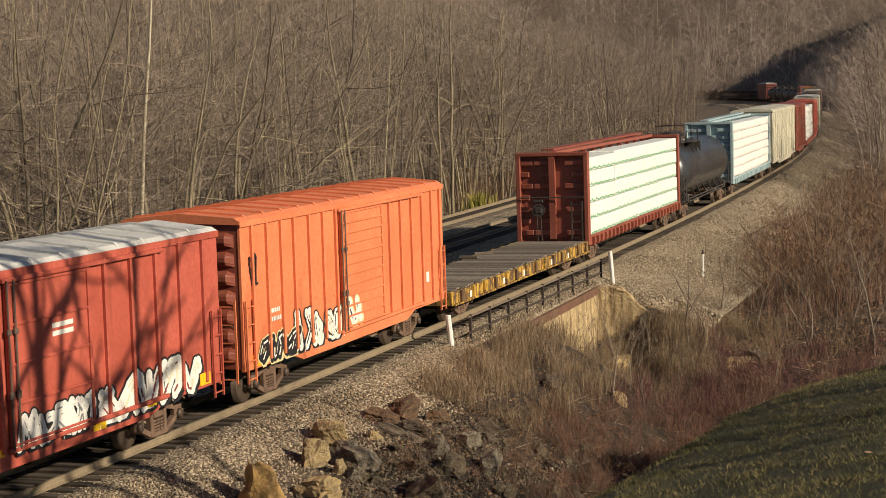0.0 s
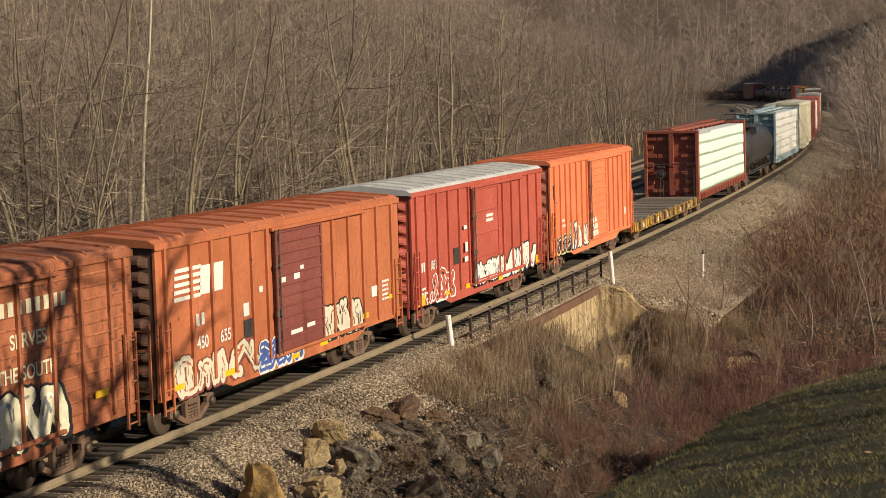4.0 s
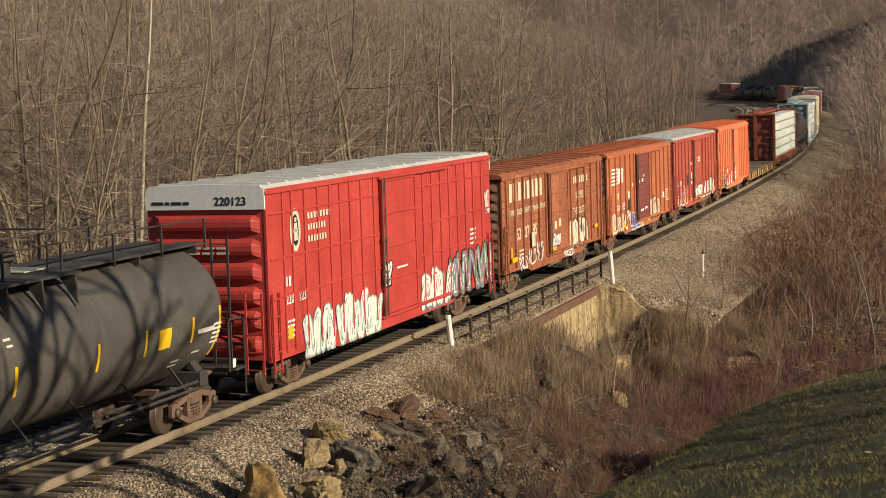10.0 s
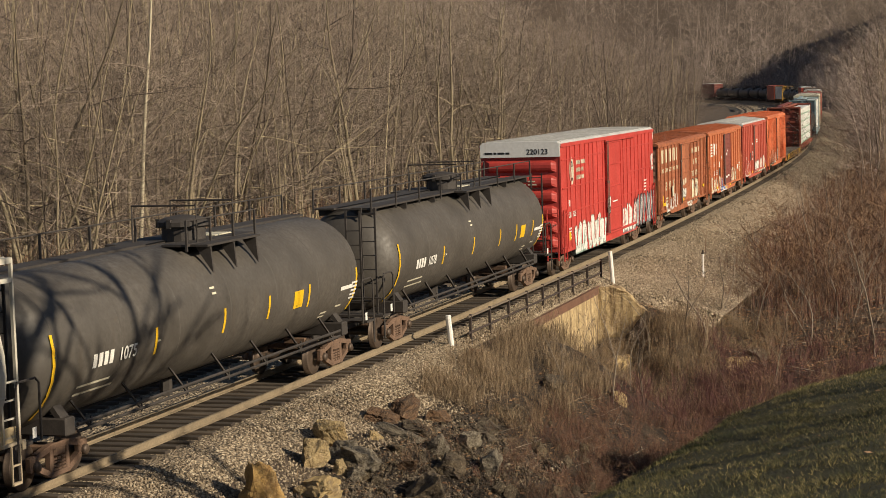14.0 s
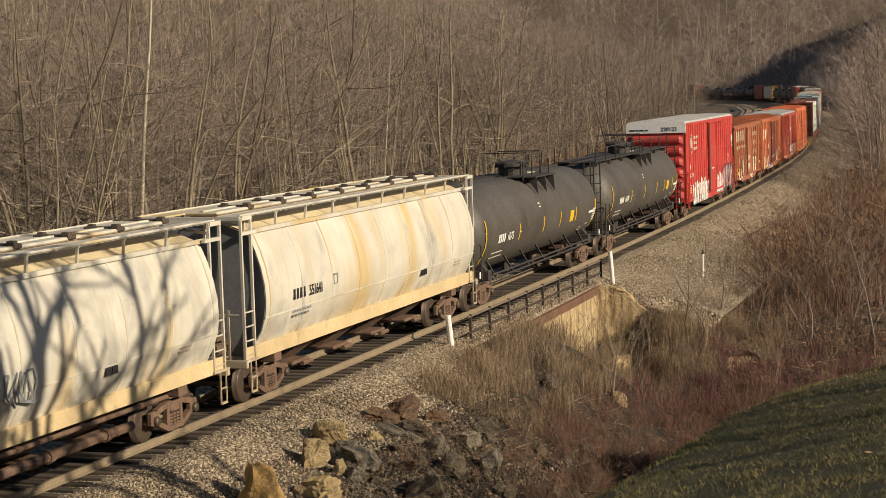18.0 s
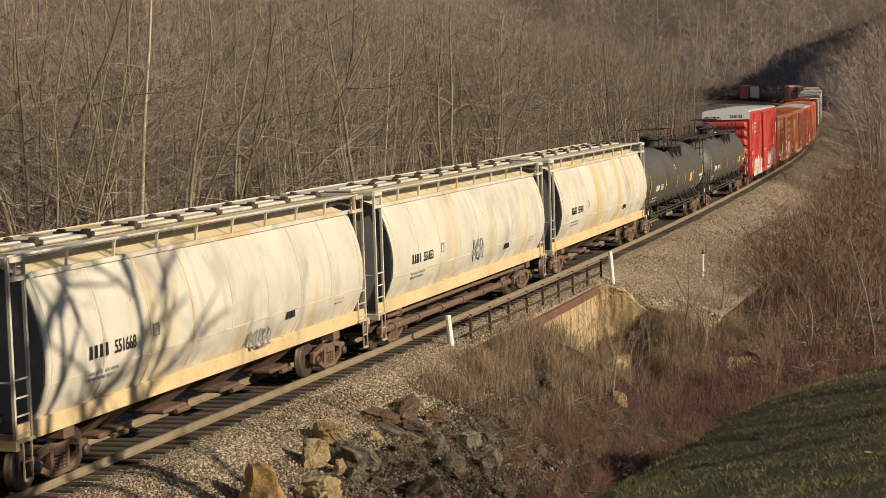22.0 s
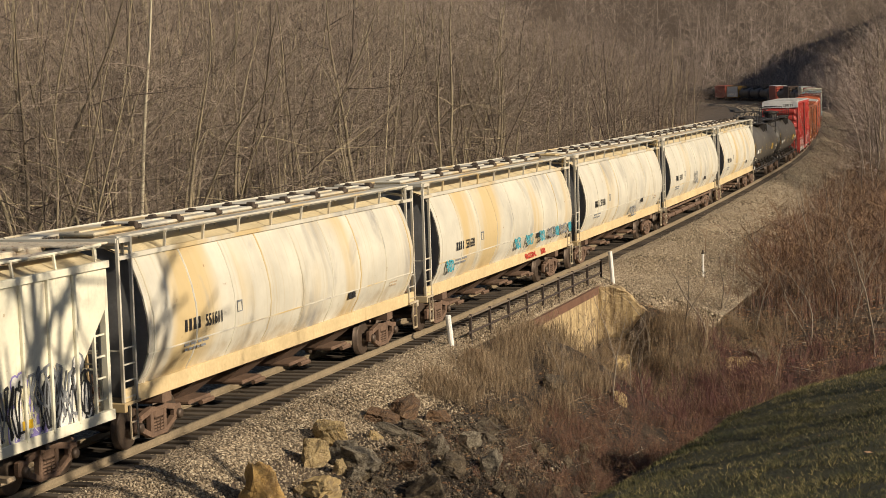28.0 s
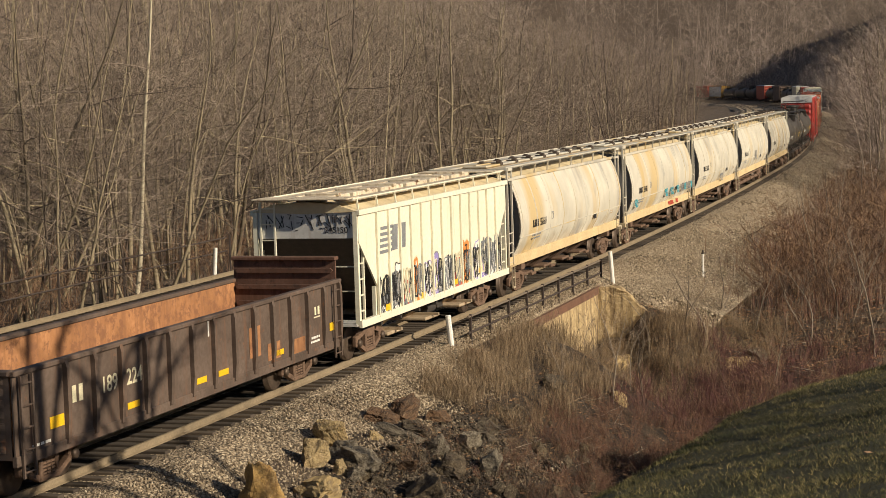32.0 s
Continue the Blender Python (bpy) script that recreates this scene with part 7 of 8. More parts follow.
def spots(seed, count, s0, s1, n0, n1, power=1.0, gap=0.0):
    """Scattered places along the line: x, y, z of the soil."""
    rnd = np.random.RandomState(seed)
    s = rnd.uniform(s0, s1, count)
    n = n0 + (n1 - n0) * rnd.rand(count) ** power
    h = np.interp(s, LINE_S, LINE_T)
    x = np.interp(s, LINE_S, LINE_X) + np.sin(h) * n
    y = np.interp(s, LINE_S, LINE_Y) - np.cos(h) * n
    keep = seen(x, y, 0.06)
    x, y = x[keep], y[keep]
    return x, y, ground_z(x, y), rnd


def seen(x, y, margin=0.05):
    """Within the wedge of country that lies before the camera."""
    return (y > 5) & (np.abs(x) < (0.237 + margin) * y)


def plant(name, arrays, x, y, z, rnd, lo, hi, material, label, category, tilt=0.05):
    """Many plants joined into one mass."""
    vs, fs, n = [], [], 0
    for i in range(len(x)):
        v, f = arrays[rnd.randint(len(arrays))]
        k, a = rnd.uniform(lo, hi), rnd.uniform(0, math.tau)
        c, s = math.cos(a) * k, math.sin(a) * k
        tx, ty = rnd.normal(0, tilt, 2)
        w = np.empty_like(v)
        w[:, 0] = v[:, 0] * c - v[:, 1] * s + x[i] + v[:, 2] * tx * k
        w[:, 1] = v[:, 0] * s + v[:, 1] * c + y[i] + v[:, 2] * ty * k
        w[:, 2] = v[:, 2] * k + z[i]
        vs.append(w)
        fs.append(f + n)
        n += len(v)
    ob = new(name, from_arrays(name, np.concatenate(vs), np.concatenate(fs), material))
    return tagged(ob, label, category, kind="stuff")


def woods(name, trees, x, y, z, seed, lo, hi, label, tilt=0.05, twigs=None):
    """Many trees: their trunks as one mass, their twigs as another."""
    for k, m, what in ((0, {TWIG: BARK, SHADED_TWIG: SHADED_BARK}.get(twigs or TWIG, HAZE_BARK), "trunks"), (1, twigs or TWIG, "branches")):
        plant(name + "_" + what, [t[k] for t in trees], x, y, z, np.random.RandomState(seed), lo, hi, m, label, what, tilt)


def whole(t):
    (a, fa), (b, fb) = t
    return np.concatenate([a, b]), np.concatenate([fa, fb + len(a)])


# trees that stand at the edge of the wood: things of their own
KINDS = []
for k in range(9):
    high, thick_, fan = (15, 18, 16, 16, 19, 15, 15, 17, 18)[k], (0.11, 0.13, 0.075, 0.1, 0.145, 0.07, 0.09, 0.1, 0.12)[k], k % 3 != 1
    (tv, tf), (cv, cf) = grow_tree(100 + k, high, thick_, 14, 7, 4, 0.2 if fan else 0.3, 0.62, 0.07, 2 if k % 3 == 2 else 1, 0.8, 1.15 if fan else 0.9, -0.1 if fan else 0.15, 0.7 if fan else 1.1, 0.075, False, 0.025)
    KINDS.append((from_arrays("trunk", tv, tf, BARK, True), from_arrays("crown", cv, cf, TWIG)))
tree_rnd = random.Random(4)


def tree(x, y, kind, scale=1.0, turn=0.0, label="slender bare tree with grey-tan bark", lean=0.0):
    z = float(ground_z(np.array([x]), np.array([y]))[0])
    ob = empty("tree", pose(x, y, z, 0, lean) @ pose(0, 0, 0, 0, 0, turn) @ Matrix.Scale(scale, 4))
    put("trunk", KINDS[kind][0], ob)
    put("crown", KINDS[kind][1], ob)
    return tagged(ob, label, "tree", "bare trees of the wood")


x, y, z, r_ = spots(21, 260, 18, 118, -17.5, -27)
for i in range(min(150, len(x))):
    tree(float(x[i]), float(y[i]), tree_rnd.randrange(9), tree_rnd.uniform(0.75, 1.1), tree_rnd.uniform(0, 360))

for x, y, k, sc, tu, le in ((-16.6, 74.0, 0, 0.9, 15, 24), (-15.4, 73.0, 3, 0.8, 100, 30), (-14.2, 72.5, 6, 0.85, 200, 14), (-17.2, 76.0, 8, 0.9, 40, 8), (-13.0, 76.0, 2, 0.8, 160, -10), (-11.2, 77.0, 7, 0.85, 70, 18)):
    tree(x, y, k, sc, tu, "bare tree that leans over the track side", le)

# the birch
(tv, tf), (cv, cf) = grow_tree(302, 18, 0.115, 14, 6, 4, 0.3, 0.8, 0.0, 1, 0.6, 0.6, 0.2, 1.0, 0.035)
birch = empty("birch_tree", pose(-13.1, 79.0, float(ground_z(np.array([-13.1]), np.array([79.0]))[0]), 0, 3.2, 0))
put("trunk", from_arrays("trunk", tv, tf, BIRCH, True), birch)
put("crown", from_arrays("crown", cv, cf, TWIG), birch)
tagged(birch, "leaning white-barked birch among the bare trees", "tree", "bare trees of the wood")

# the depth of the wood on the far side
MID = [grow_tree(200 + k, 16, 0.1, 14, 7, 2, 0.16, 0.8, 0.05, 1, 0.75, 0.95, (-0.2, 0.0, 0.2)[k % 3], (0.6, 0.9, 1.2)[k % 3], 0.06, True, 0.04) for k in range(9)]
MIDW = [whole(t) for t in MID]
POLE = [grow_tree(215 + k, 16, 0.07, 11, 5, 2, 0.22, 0.9, 0.08, 1, 0.6, 0.8, 0.0, 1.2, 0.06, True, 0.06) for k in range(6)]
FARW = [grow_tree(230 + k, 16, 0.06, 14, 6, 1, 0.08, 1.5, 0.09, 1, 0.75, 1.1, (-0.15, 0.1)[k % 2], 0.9, 0.05, True, 0.05) for k in range(8)]
x, y, z, r_ = spots(30, 40, 16, 115, -18.5, -32)
woods("woodland", POLE, x, y, z, 300, 0.7, 1.15, "close-set slender bare poles at the edge of the wood", 0.06)
x, y, z, r_ = spots(31, 400, 10, 260, -24, -50)
woods("woodland", MID, x, y, z, 310, 0.65, 1.15, "dense bare grey-brown woodland behind the tracks", 0.06, SHADED_TWIG)
x, y, z, r_ = spots(32, 950, 10, 420, -44, -135)
woods("woodland", FARW, x, y, z, 320, 0.8, 1.2, "dense bare woodland on the rising hillside", 0.06)
x, y, z, r_ = spots(33, 260, 108, 262, -16.8, -27)
woods("woodland", MID, x, y, z, 330, 0.6, 1.0, "bare trees beside the bend of the line", 0.07, SHADED_TWIG)
# low growth along the edge of the far wood


def grow_bush(seed, height=3.2):
    """A many-stemmed leafless bush."""
    rnd = np.random.RandomState(seed)
    w = Wood()
    for _ in range(9):
        way = np.array((rnd.normal(0, 0.4), rnd.normal(0, 0.4), 1.0))
        p = sway(rnd, (rnd.normal(0, 0.2), rnd.normal(0, 0.2), -0.1), way / np.linalg.norm(way), height * rnd.uniform(0.55, 1.0), 5, 0.13, 0.02)
        w.limb(p, 0.016 * np.linspace(1, 0.3, 6), 3)
        for i in range(4):
            q = p[rnd.randint(1, 6)]
            d = np.array((rnd.normal(0, 0.7), rnd.normal(0, 0.7), rnd.uniform(0.1, 1.0)))
            d /= np.linalg.norm(d)
            b = sway(rnd, q, d, height * rnd.uniform(0.2, 0.4), 3, 0.2, 0.05)
            sd = np.cross(d, rnd.normal(0, 1, 3))
            w.ribbon(b, 0.008, sd / np.linalg.norm(sd))
            for _k in range(2):
                e = b[rnd.randint(1, 4)]
                d3 = d + rnd.normal(0, 0.6, 3)
                d3 /= np.linalg.norm(d3)
                s3 = np.cross(d3, rnd.normal(0, 1, 3))
                w.ribbon(sway(rnd, e, d3, height * rnd.uniform(0.08, 0.2), 2, 0.1, 0.0), 0.006, s3 / np.linalg.norm(s3))
    return w.arrays()


BUSH = [grow_bush(260 + k) for k in range(6)]
x, y, z, r_ = spots(34, 300, 15, 230, -16.5, -26)
plant("undergrowth", BUSH, x, y, z, r_, 0.5, 1.2, RED_TWIG, "brown dry undergrowth at the edge of the wood", "undergrowth", 0.2)

# the right-hand side: saplings, thickets, and the wooded hill further on
x, y, z, r_ = spots(40, 250, 100, 340, 8.5, 20)
woods("woodland", MID, x, y, z, 400, 0.6, 1.2, "bare trees on the slope beside the line", 0.06, HAZE_TWIG)
x, y, z, r_ = spots(41, 130, 50, 200, 7.0, 26)
plant("saplings", MIDW, x, y, z, r_, 0.22, 0.45, TWIG, "thin bare saplings on the slope", "saplings", 0.1)
x, y, z, r_ = spots(47, 150, 100, 300, 8.3, 12.5)
woods("woodland", FARW, x, y, z, 470, 0.75, 1.2, "tall bare trees beside the ballast slope", 0.08, SHADED_TWIG)
x, y, z, r_ = spots(42, 480, 200, 560, 9.0, 80)
woods("woodland", FARW, x, y, z, 420, 0.8, 1.2, "bare woodland on the hill beside the bend", 0.05, HAZE_TWIG)
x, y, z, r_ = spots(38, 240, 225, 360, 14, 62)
woods("woodland", FARW, x, y, z, 380, 0.9, 1.3, "bare woodland along the crest of the spur", 0.06, HAZE_TWIG)
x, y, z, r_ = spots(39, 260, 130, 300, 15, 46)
woods("woodland", FARW, x, y, z, 390, 0.8, 1.15, "bare woodland on the slope beside the line", 0.05, HAZE_TWIG)
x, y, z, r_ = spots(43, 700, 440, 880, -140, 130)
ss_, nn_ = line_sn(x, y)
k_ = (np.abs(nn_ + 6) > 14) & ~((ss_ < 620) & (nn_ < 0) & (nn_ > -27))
woods("woodland", FARW, x[k_], y[k_], z[k_], 430, 0.9, 1.3, "distant bare woods on the valley side", 0.05, HAZE_TWIG)
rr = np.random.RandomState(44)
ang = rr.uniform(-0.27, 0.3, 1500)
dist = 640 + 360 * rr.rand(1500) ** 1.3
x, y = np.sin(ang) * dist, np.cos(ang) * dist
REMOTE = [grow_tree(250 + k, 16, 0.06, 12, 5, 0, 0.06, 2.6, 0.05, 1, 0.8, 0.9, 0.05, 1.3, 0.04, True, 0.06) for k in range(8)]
woods("woodland", REMOTE, x, y, ground_z(x, y), 440, 1.2, 1.8, "distant bare woods on the valley side", 0.05, HAZE_TWIG)
x, y, z, r_ = spots(45, 460, 44, 150, 6.6, 16)
plant("thicket", BUSH, x, y, z, r_, 0.6, 1.3, RED_TWIG, "russet leafless thicket beside the ballast slope", "thicket", 0.25)
x, y, z, r_ = spots(46, 90, 24, 58, 8.5, 19)
plant("thicket", BUSH, x, y, z, r_, 0.3, 0.7, RED_TWIG, "reddish bare brush in the hollow", "thicket", 0.25)


def grow_brush(seed, stems=16, twigs=4, height=1.0):
    """A tuft of fine upright branching stems."""
    rnd = np.random.RandomState(seed)
    w = Wood()
    for _ in range(stems):
        way = np.array((rnd.normal(0, 0.28), rnd.normal(0, 0.28), 1.0))
        p = sway(rnd, (rnd.normal(0, 0.16), rnd.normal(0, 0.16), -0.05), way / np.linalg.norm(way), height * rnd.uniform(0.5, 1.0), 3, 0.1, 0.0)
        f = rnd.uniform(0, math.tau)
        w.ribbon(p, 0.0042, (math.cos(f), math.sin(f), 0))
        for _k in range(twigs):
            q = p[rnd.randint(1, 4)]
            d = way + rnd.normal(0, 0.45, 3)
            d /= np.linalg.norm(d)
            f = rnd.uniform(0, math.tau)
            w.ribbon(sway(rnd, q, d, height * rnd.uniform(0.15, 0.35), 1, 0.1, 0.0), 0.003, (math.cos(f), math.sin(f), 0))
    return w.arrays()


BRUSH = [grow_brush(280 + k) for k in range(6)]


def patchy(seed, count, s0, s1, n0, n1, f=1.2, least=-0.1):
    """Scattered places that leave bare gaps between them."""
    x, y, z, rnd = spots(seed, count, s0, s1, n0, n1)
    k = bumps(x, y, f, seed) + 0.5 * bumps(x, y, f * 2.7, seed + 1) > least
    return x[k], y[k], z[k], rnd


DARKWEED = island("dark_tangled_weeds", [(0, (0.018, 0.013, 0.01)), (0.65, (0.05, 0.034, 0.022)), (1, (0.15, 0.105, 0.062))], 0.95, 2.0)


# dry weeds and stalks in the hollow
def stalks(name, x, y, z, rnd, h0, h1, w, bend, material, label, category):
    n = len(x)
    h = rnd.uniform(h0, h1, n)
    a = rnd.uniform(0, math.tau, n)
    b = rnd.uniform(0.1, 1.0, n) * bend * h
    dx, dy = np.cos(a), np.sin(a)
    ww = w * rnd.uniform(0.6, 1.4, n)
    face = rnd.uniform(0, math.pi, n)
    sx, sy = np.cos(face) * ww, np.sin(face) * ww
    vs = np.empty((n, 6, 3))
    for k, (f, g) in enumerate(((0.0, 1.0), (0.55, 0.8), (1.0, 0.15))):
        px, py = x + dx * b * f * f, y + dy * b * f * f
        for j, sg in enumerate((-1, 1)):
            vs[:, 2 * k + j, 0] = px + sg * sx * g
            vs[:, 2 * k + j, 1] = py + sg * sy * g
            vs[:, 2 * k + j, 2] = z - 0.03 + h * f * (1 - 0.15 * f * np.minimum(1, b / h))
    base = (np.arange(n) * 6)[:, None]
    fs = np.concatenate([base + np.array((0, 1, 3, 2)), base + np.array((2, 3, 5, 4))])
    return tagged(new(name, from_arrays(name, vs.reshape(-1, 3), fs, material)), label, category, kind="stuff")


def clumped(seed, clumps, each, s0, s1, n0, n1, radius):
    x, y, z, rnd = spots(seed, clumps, s0, s1, n0, n1)
    x = np.repeat(x, each) + rnd.normal(0, radius, len(x) * each)
    y = np.repeat(y, each) + rnd.normal(0, radius, len(y) * each)
    return x, y, ground_z(x, y), rnd


x, y, z, r_ = spots(48, 46, 6, 24, 5.2, 10.0)
plant("thicket", BUSH, x, y, z, r_, 0.16, 0.36, RED_TWIG, "tangle of thin grey-brown stems in the hollow", "thicket", 0.35)
x, y, z, r_ = patchy(51, 600, 13.5, 27, 2.85, 6.0)
plant("brush", BRUSH, x, y, z, r_, 0.25, 0.95, BRUSH_TAN, "fine pinkish-tan dry brush along the ballast edge", "brush", 0.12)
x, y, z, r_ = spots(66, 120, 17, 28, 2.6, 3.6)
plant("brush", BRUSH, x, y, z, r_, 0.4, 0.75, BRUSH_TAN, "fine dry brush at the foot of the railing", "brush", 0.12)
x, y, z, r_ = patchy(52, 430, 14, 30, 5.6, 9.5)
plant("brush", BRUSH, x, y, z, r_, 0.25, 0.75, REDSTEM, "low red-brown brush in the hollow", "brush", 0.3)
x, y, z, r_ = spots(59, 330, 8, 21, 6.3, 10.5)
plant("brush", BRUSH, x, y, z, r_, 0.2, 0.6, REDSTEM, "low red-brown brush beside the rubble", "brush", 0.4)
x, y, z, r_ = patchy(53, 700, 22, 37, 6.2, 13)
plant("brush", BRUSH, x, y, z, r_, 0.5, 1.15, WINE, "wine-red bare stems massed in the hollow", "brush", 0.15)
x, y, z, r_ = patchy(55, 330, 27, 36, 3.2, 7.5)
plant("brush", BRUSH, x, y, z, r_, 0.35, 0.85, BRUSH_TAN, "dry brush below the abutment", "brush", 0.2)
x, y, z, r_ = spots(80, 130, 33.5, 36.3, 2.9, 7.0)
plant("brush", BRUSH, x, y, z, r_, 0.5, 1.1, BRUSH_TAN, "dry brush before the wing wall", "brush", 0.2)
x, y, z, r_ = spots(81, 170, 36.6, 43, 4.9, 9.0)
plant("brush", BRUSH, x, y, z, r_, 0.3, 0.9, BRUSH_TAN, "dry brush on the slope beside the wing wall", "brush", 0.25)
x, y, z, r_ = spots(82, 110, 40, 58, 4.6, 6.6)
plant("brush", BRUSH, x, y, z, r_, 0.3, 0.9, BRUSH_TAN, "dry brush where the ballast ends", "brush", 0.25)
x, y, z, r_ = clumped(68, 110, 34, 37.0, 47, 4.6, 8.0, 0.3)
stalks("dry_weeds", x, y, z, r_, 0.08, 0.4, 0.005, 0.9, STRAW, "low dry weeds beside the wing wall", "dry weeds")
x, y, z, r_ = clumped(56, 200, 30, 36, 52, 8.0, 17, 0.35)
stalks("dry_weeds", x, y, z, r_, 0.1, 0.5, 0.006, 0.9, BRUSH_TAN, "low dry weeds on the leafy slope", "dry weeds")
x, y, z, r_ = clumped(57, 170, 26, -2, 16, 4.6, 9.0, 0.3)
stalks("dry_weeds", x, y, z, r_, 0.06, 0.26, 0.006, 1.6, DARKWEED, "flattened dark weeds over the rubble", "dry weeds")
x, y, z, r_ = clumped(58, 200, 22, -2, 17, 4.4, 10, 0.35)
stalks("dry_weeds", x, y, z, r_, 0.06, 0.3, 0.005, 1.6, STRAW, "matted straw-coloured weeds over the rubble", "dry weeds")
x, y, z, r_ = clumped(54, 300, 40, 42, 130, 5.4, 13, 0.4)
stalks("red_stems", x, y, z, r_, 0.5, 1.6, 0.009, 0.4, REDSTEM, "russet dry stems beside the ballast slope", "dry stems")


def fallen(seed, count, s0, s1, n0, n1, l0, l1, rad, label):
    """Dead branches that lie about, crooked and forked."""
    x, y, z, rnd = spots(seed, count, s0, s1, n0, n1)
    w = Wood()
    for i in range(len(x)):
        a, ln = rnd.uniform(0, math.tau), rnd.uniform(l0, l1)
        d = np.array((math.cos(a), math.sin(a), rnd.uniform(-0.05, 0.35)))
        q = sway(rnd, (x[i], y[i], z[i] + 0.04), d / np.linalg.norm(d), ln, 4, 0.06, -0.03)
        w.limb(q, rad * ln * np.linspace(1.2, 0.3, 5), 4)
        for _ in range(2):
            e = d + rnd.normal(0, 0.6, 3)
            w.limb(sway(rnd, q[rnd.randint(1, 4)], e / np.linalg.norm(e), ln * 0.4, 2, 0.15, 0.0), rad * ln * np.array((0.6, 0.4, 0.2)), 3)
    v, f = w.arrays()
    tagged(new("fallen_branches", from_arrays("fallen_branches", v, f, PALE_BARK)), label, "branches", kind="stuff")


fallen(69, 230, 2, 22, 4.2, 9.0, 0.2, 0.9, 0.008, "grey dead branches strewn over the rubble")
fallen(70, 50, 24, 50, 6.5, 16, 0.6, 2.2, 0.010, "grey dead branches on the leafy slope")

# pale saplings that stand singly in the hollow
SAPS = []
for k in range(4):
    (tv, tf), (cv, cf) = grow_tree(330 + k, 4.4, 0.032, 10, 5, 3, 0.15, 0.5, 0.14, 1 + k % 2, 0.6, 0.75, 0.2, 1.3, 0.12)
    SAPS.append((from_arrays("trunk", tv, tf, PALE_BARK, True), from_arrays("crown", cv, cf, TWIG)))
for i, (s, n, k, sc) in enumerate(((36.9, 6.5, 0, 1.0), (41.1, 6.3, 1, 0.9), (41.4, 7.6, 2, 0.8), (39.7, 9.7, 1, 0.8), (39.0, 10.0, 0, 0.9), (35.7, 12.7, 2, 1.2), (41.2, 10.9, 3, 1.0), (22.5, 6.1, 2, 0.7), (25.0, 6.3, 3, 0.75), (34.8, 4.6, 0, 0.8), (36.5, 5.7, 1, 0.8), (32.4, 9.5, 2, 0.7), (20.0, 5.2, 1, 0.5), (30.5, 3.6, 3, 0.7), (33.0, 3.9, 2, 0.75), (28.5, 4.6, 0, 0.6), (44.0, 13.0, 1, 1.1), (47.0, 11.0, 3, 1.0), (38.0, 14.2, 0, 1.2), (52.0, 9.0, 2, 1.2))):
    p = on_line(s, n)
    ob = empty("sapling", pose(p.x, p.y, float(ground_z(np.array([p.x]), np.array([p.y]))[0]), 0, 5 * math.sin(i * 2.1), 73 * i) @ Matrix.Scale(sc, 4))
    put("trunk", SAPS[k][0], ob)
    put("crown", SAPS[k][1], ob)
    tagged(ob, "thin pale-barked sapling rising from dry brush", "sapling", "saplings of the hollow")

# grass of the bank, and leaves that lie about
gr = np.random.RandomState(61)
gx, gy = gr.uniform(0.2, 6.2, 380000), gr.uniform(10.0, 21.0, 380000)
keep = seen(gx, gy, 0.02) & (0.6 + 0.5 * bumps(gx, gy, 4.1) + 0.4 * bumps(gx, gy, 11.0, 2.0) > gr.rand(380000))
gx, gy = gx[keep], gy[keep]
stalks("grass", gx, gy, ground_z(gx, gy), gr, 0.018, 0.065, 0.003, 1.1, GRASS, "short green autumn grass with dead blades", "grass")


def litter(seed, x, y, size, name, label, material=None):
    rnd = np.random.RandomState(seed)
    n = len(x)
    z = ground_z(x, y)
    a = rnd.uniform(0, math.tau, n)
    k = size * rnd.uniform(0.6, 1.3, n)
    vs = np.empty((n, 4, 3))
    for j, (u, v, w) in enumerate(((-1, 0, 0.1), (0, -0.6, 0.0), (1, 0, 0.25), (0, 0.6, 0.3))):
        vs[:, j, 0] = x + k * (u * np.cos(a) - v * np.sin(a))
        vs[:, j, 1] = y + k * (u * np.sin(a) + v * np.cos(a))
        vs[:, j, 2] = z + 0.02 + k * w * rnd.uniform(0.2, 1.6, n)
    fs = np.arange(n * 4).reshape(n, 4)
    return tagged(new(name, from_arrays(name, vs.reshape(-1, 3), fs, material or LEAF)), label, "leaves", kind="stuff")


# 420 dead tufts, then 900 pale ones that paint sunlight along the crest
tx, ty = np.append(gr.uniform(0.2, 6.2, 420), gr.uniform(2.8, 5.6, 900)), np.append(gr.uniform(9.0, 21.5, 420), gr.uniform(15.5, 20.5, 900))
tx, ty = np.repeat(tx, 14) + gr.normal(0, 0.06, 1320 * 14), np.repeat(ty, 14) + gr.normal(0, 0.06, 1320 * 14)
keep = seen(tx, ty, 0.02)
stalks("dead_grass_tufts", tx[keep], ty[keep], ground_z(tx[keep], ty[keep]), gr, 0.02, 0.065, 0.0025, 1.5, DEAD_LIT_GRASS, "dead yellow grass tufts, massed to paint sun on the crest", "grass")
lx, ly = gr.uniform(0.2, 6.2, 70), gr.uniform(11, 20, 70)
litter(62, lx, ly, 0.018, "fallen_leaves", "a few brown leaves on the grass")
lx, ly = gr.uniform(2.0, 4.6, 16), gr.uniform(12, 18, 16)
litter(75, lx, ly, 0.028, "fallen_leaves", "a few russet oak leaves on the grass", RUSSET_LEAF)
x, y, z, r_ = spots(76, 9000, 33, 62, 7.5, 18)
litter(77, x, y, 0.09, "leaf_litter", "russet fallen leaves over the slope", RUSSET_LEAF)
x, y, z, r_ = spots(79, 5000, 28, 46, 3.3, 9)
litter(80, x, y, 0.08, "leaf_litter", "tan and russet leaves beside the abutment", RUSSET_LEAF)
x, y, z, r_ = spots(63, 9000, 2, 40, 4.3, 12)
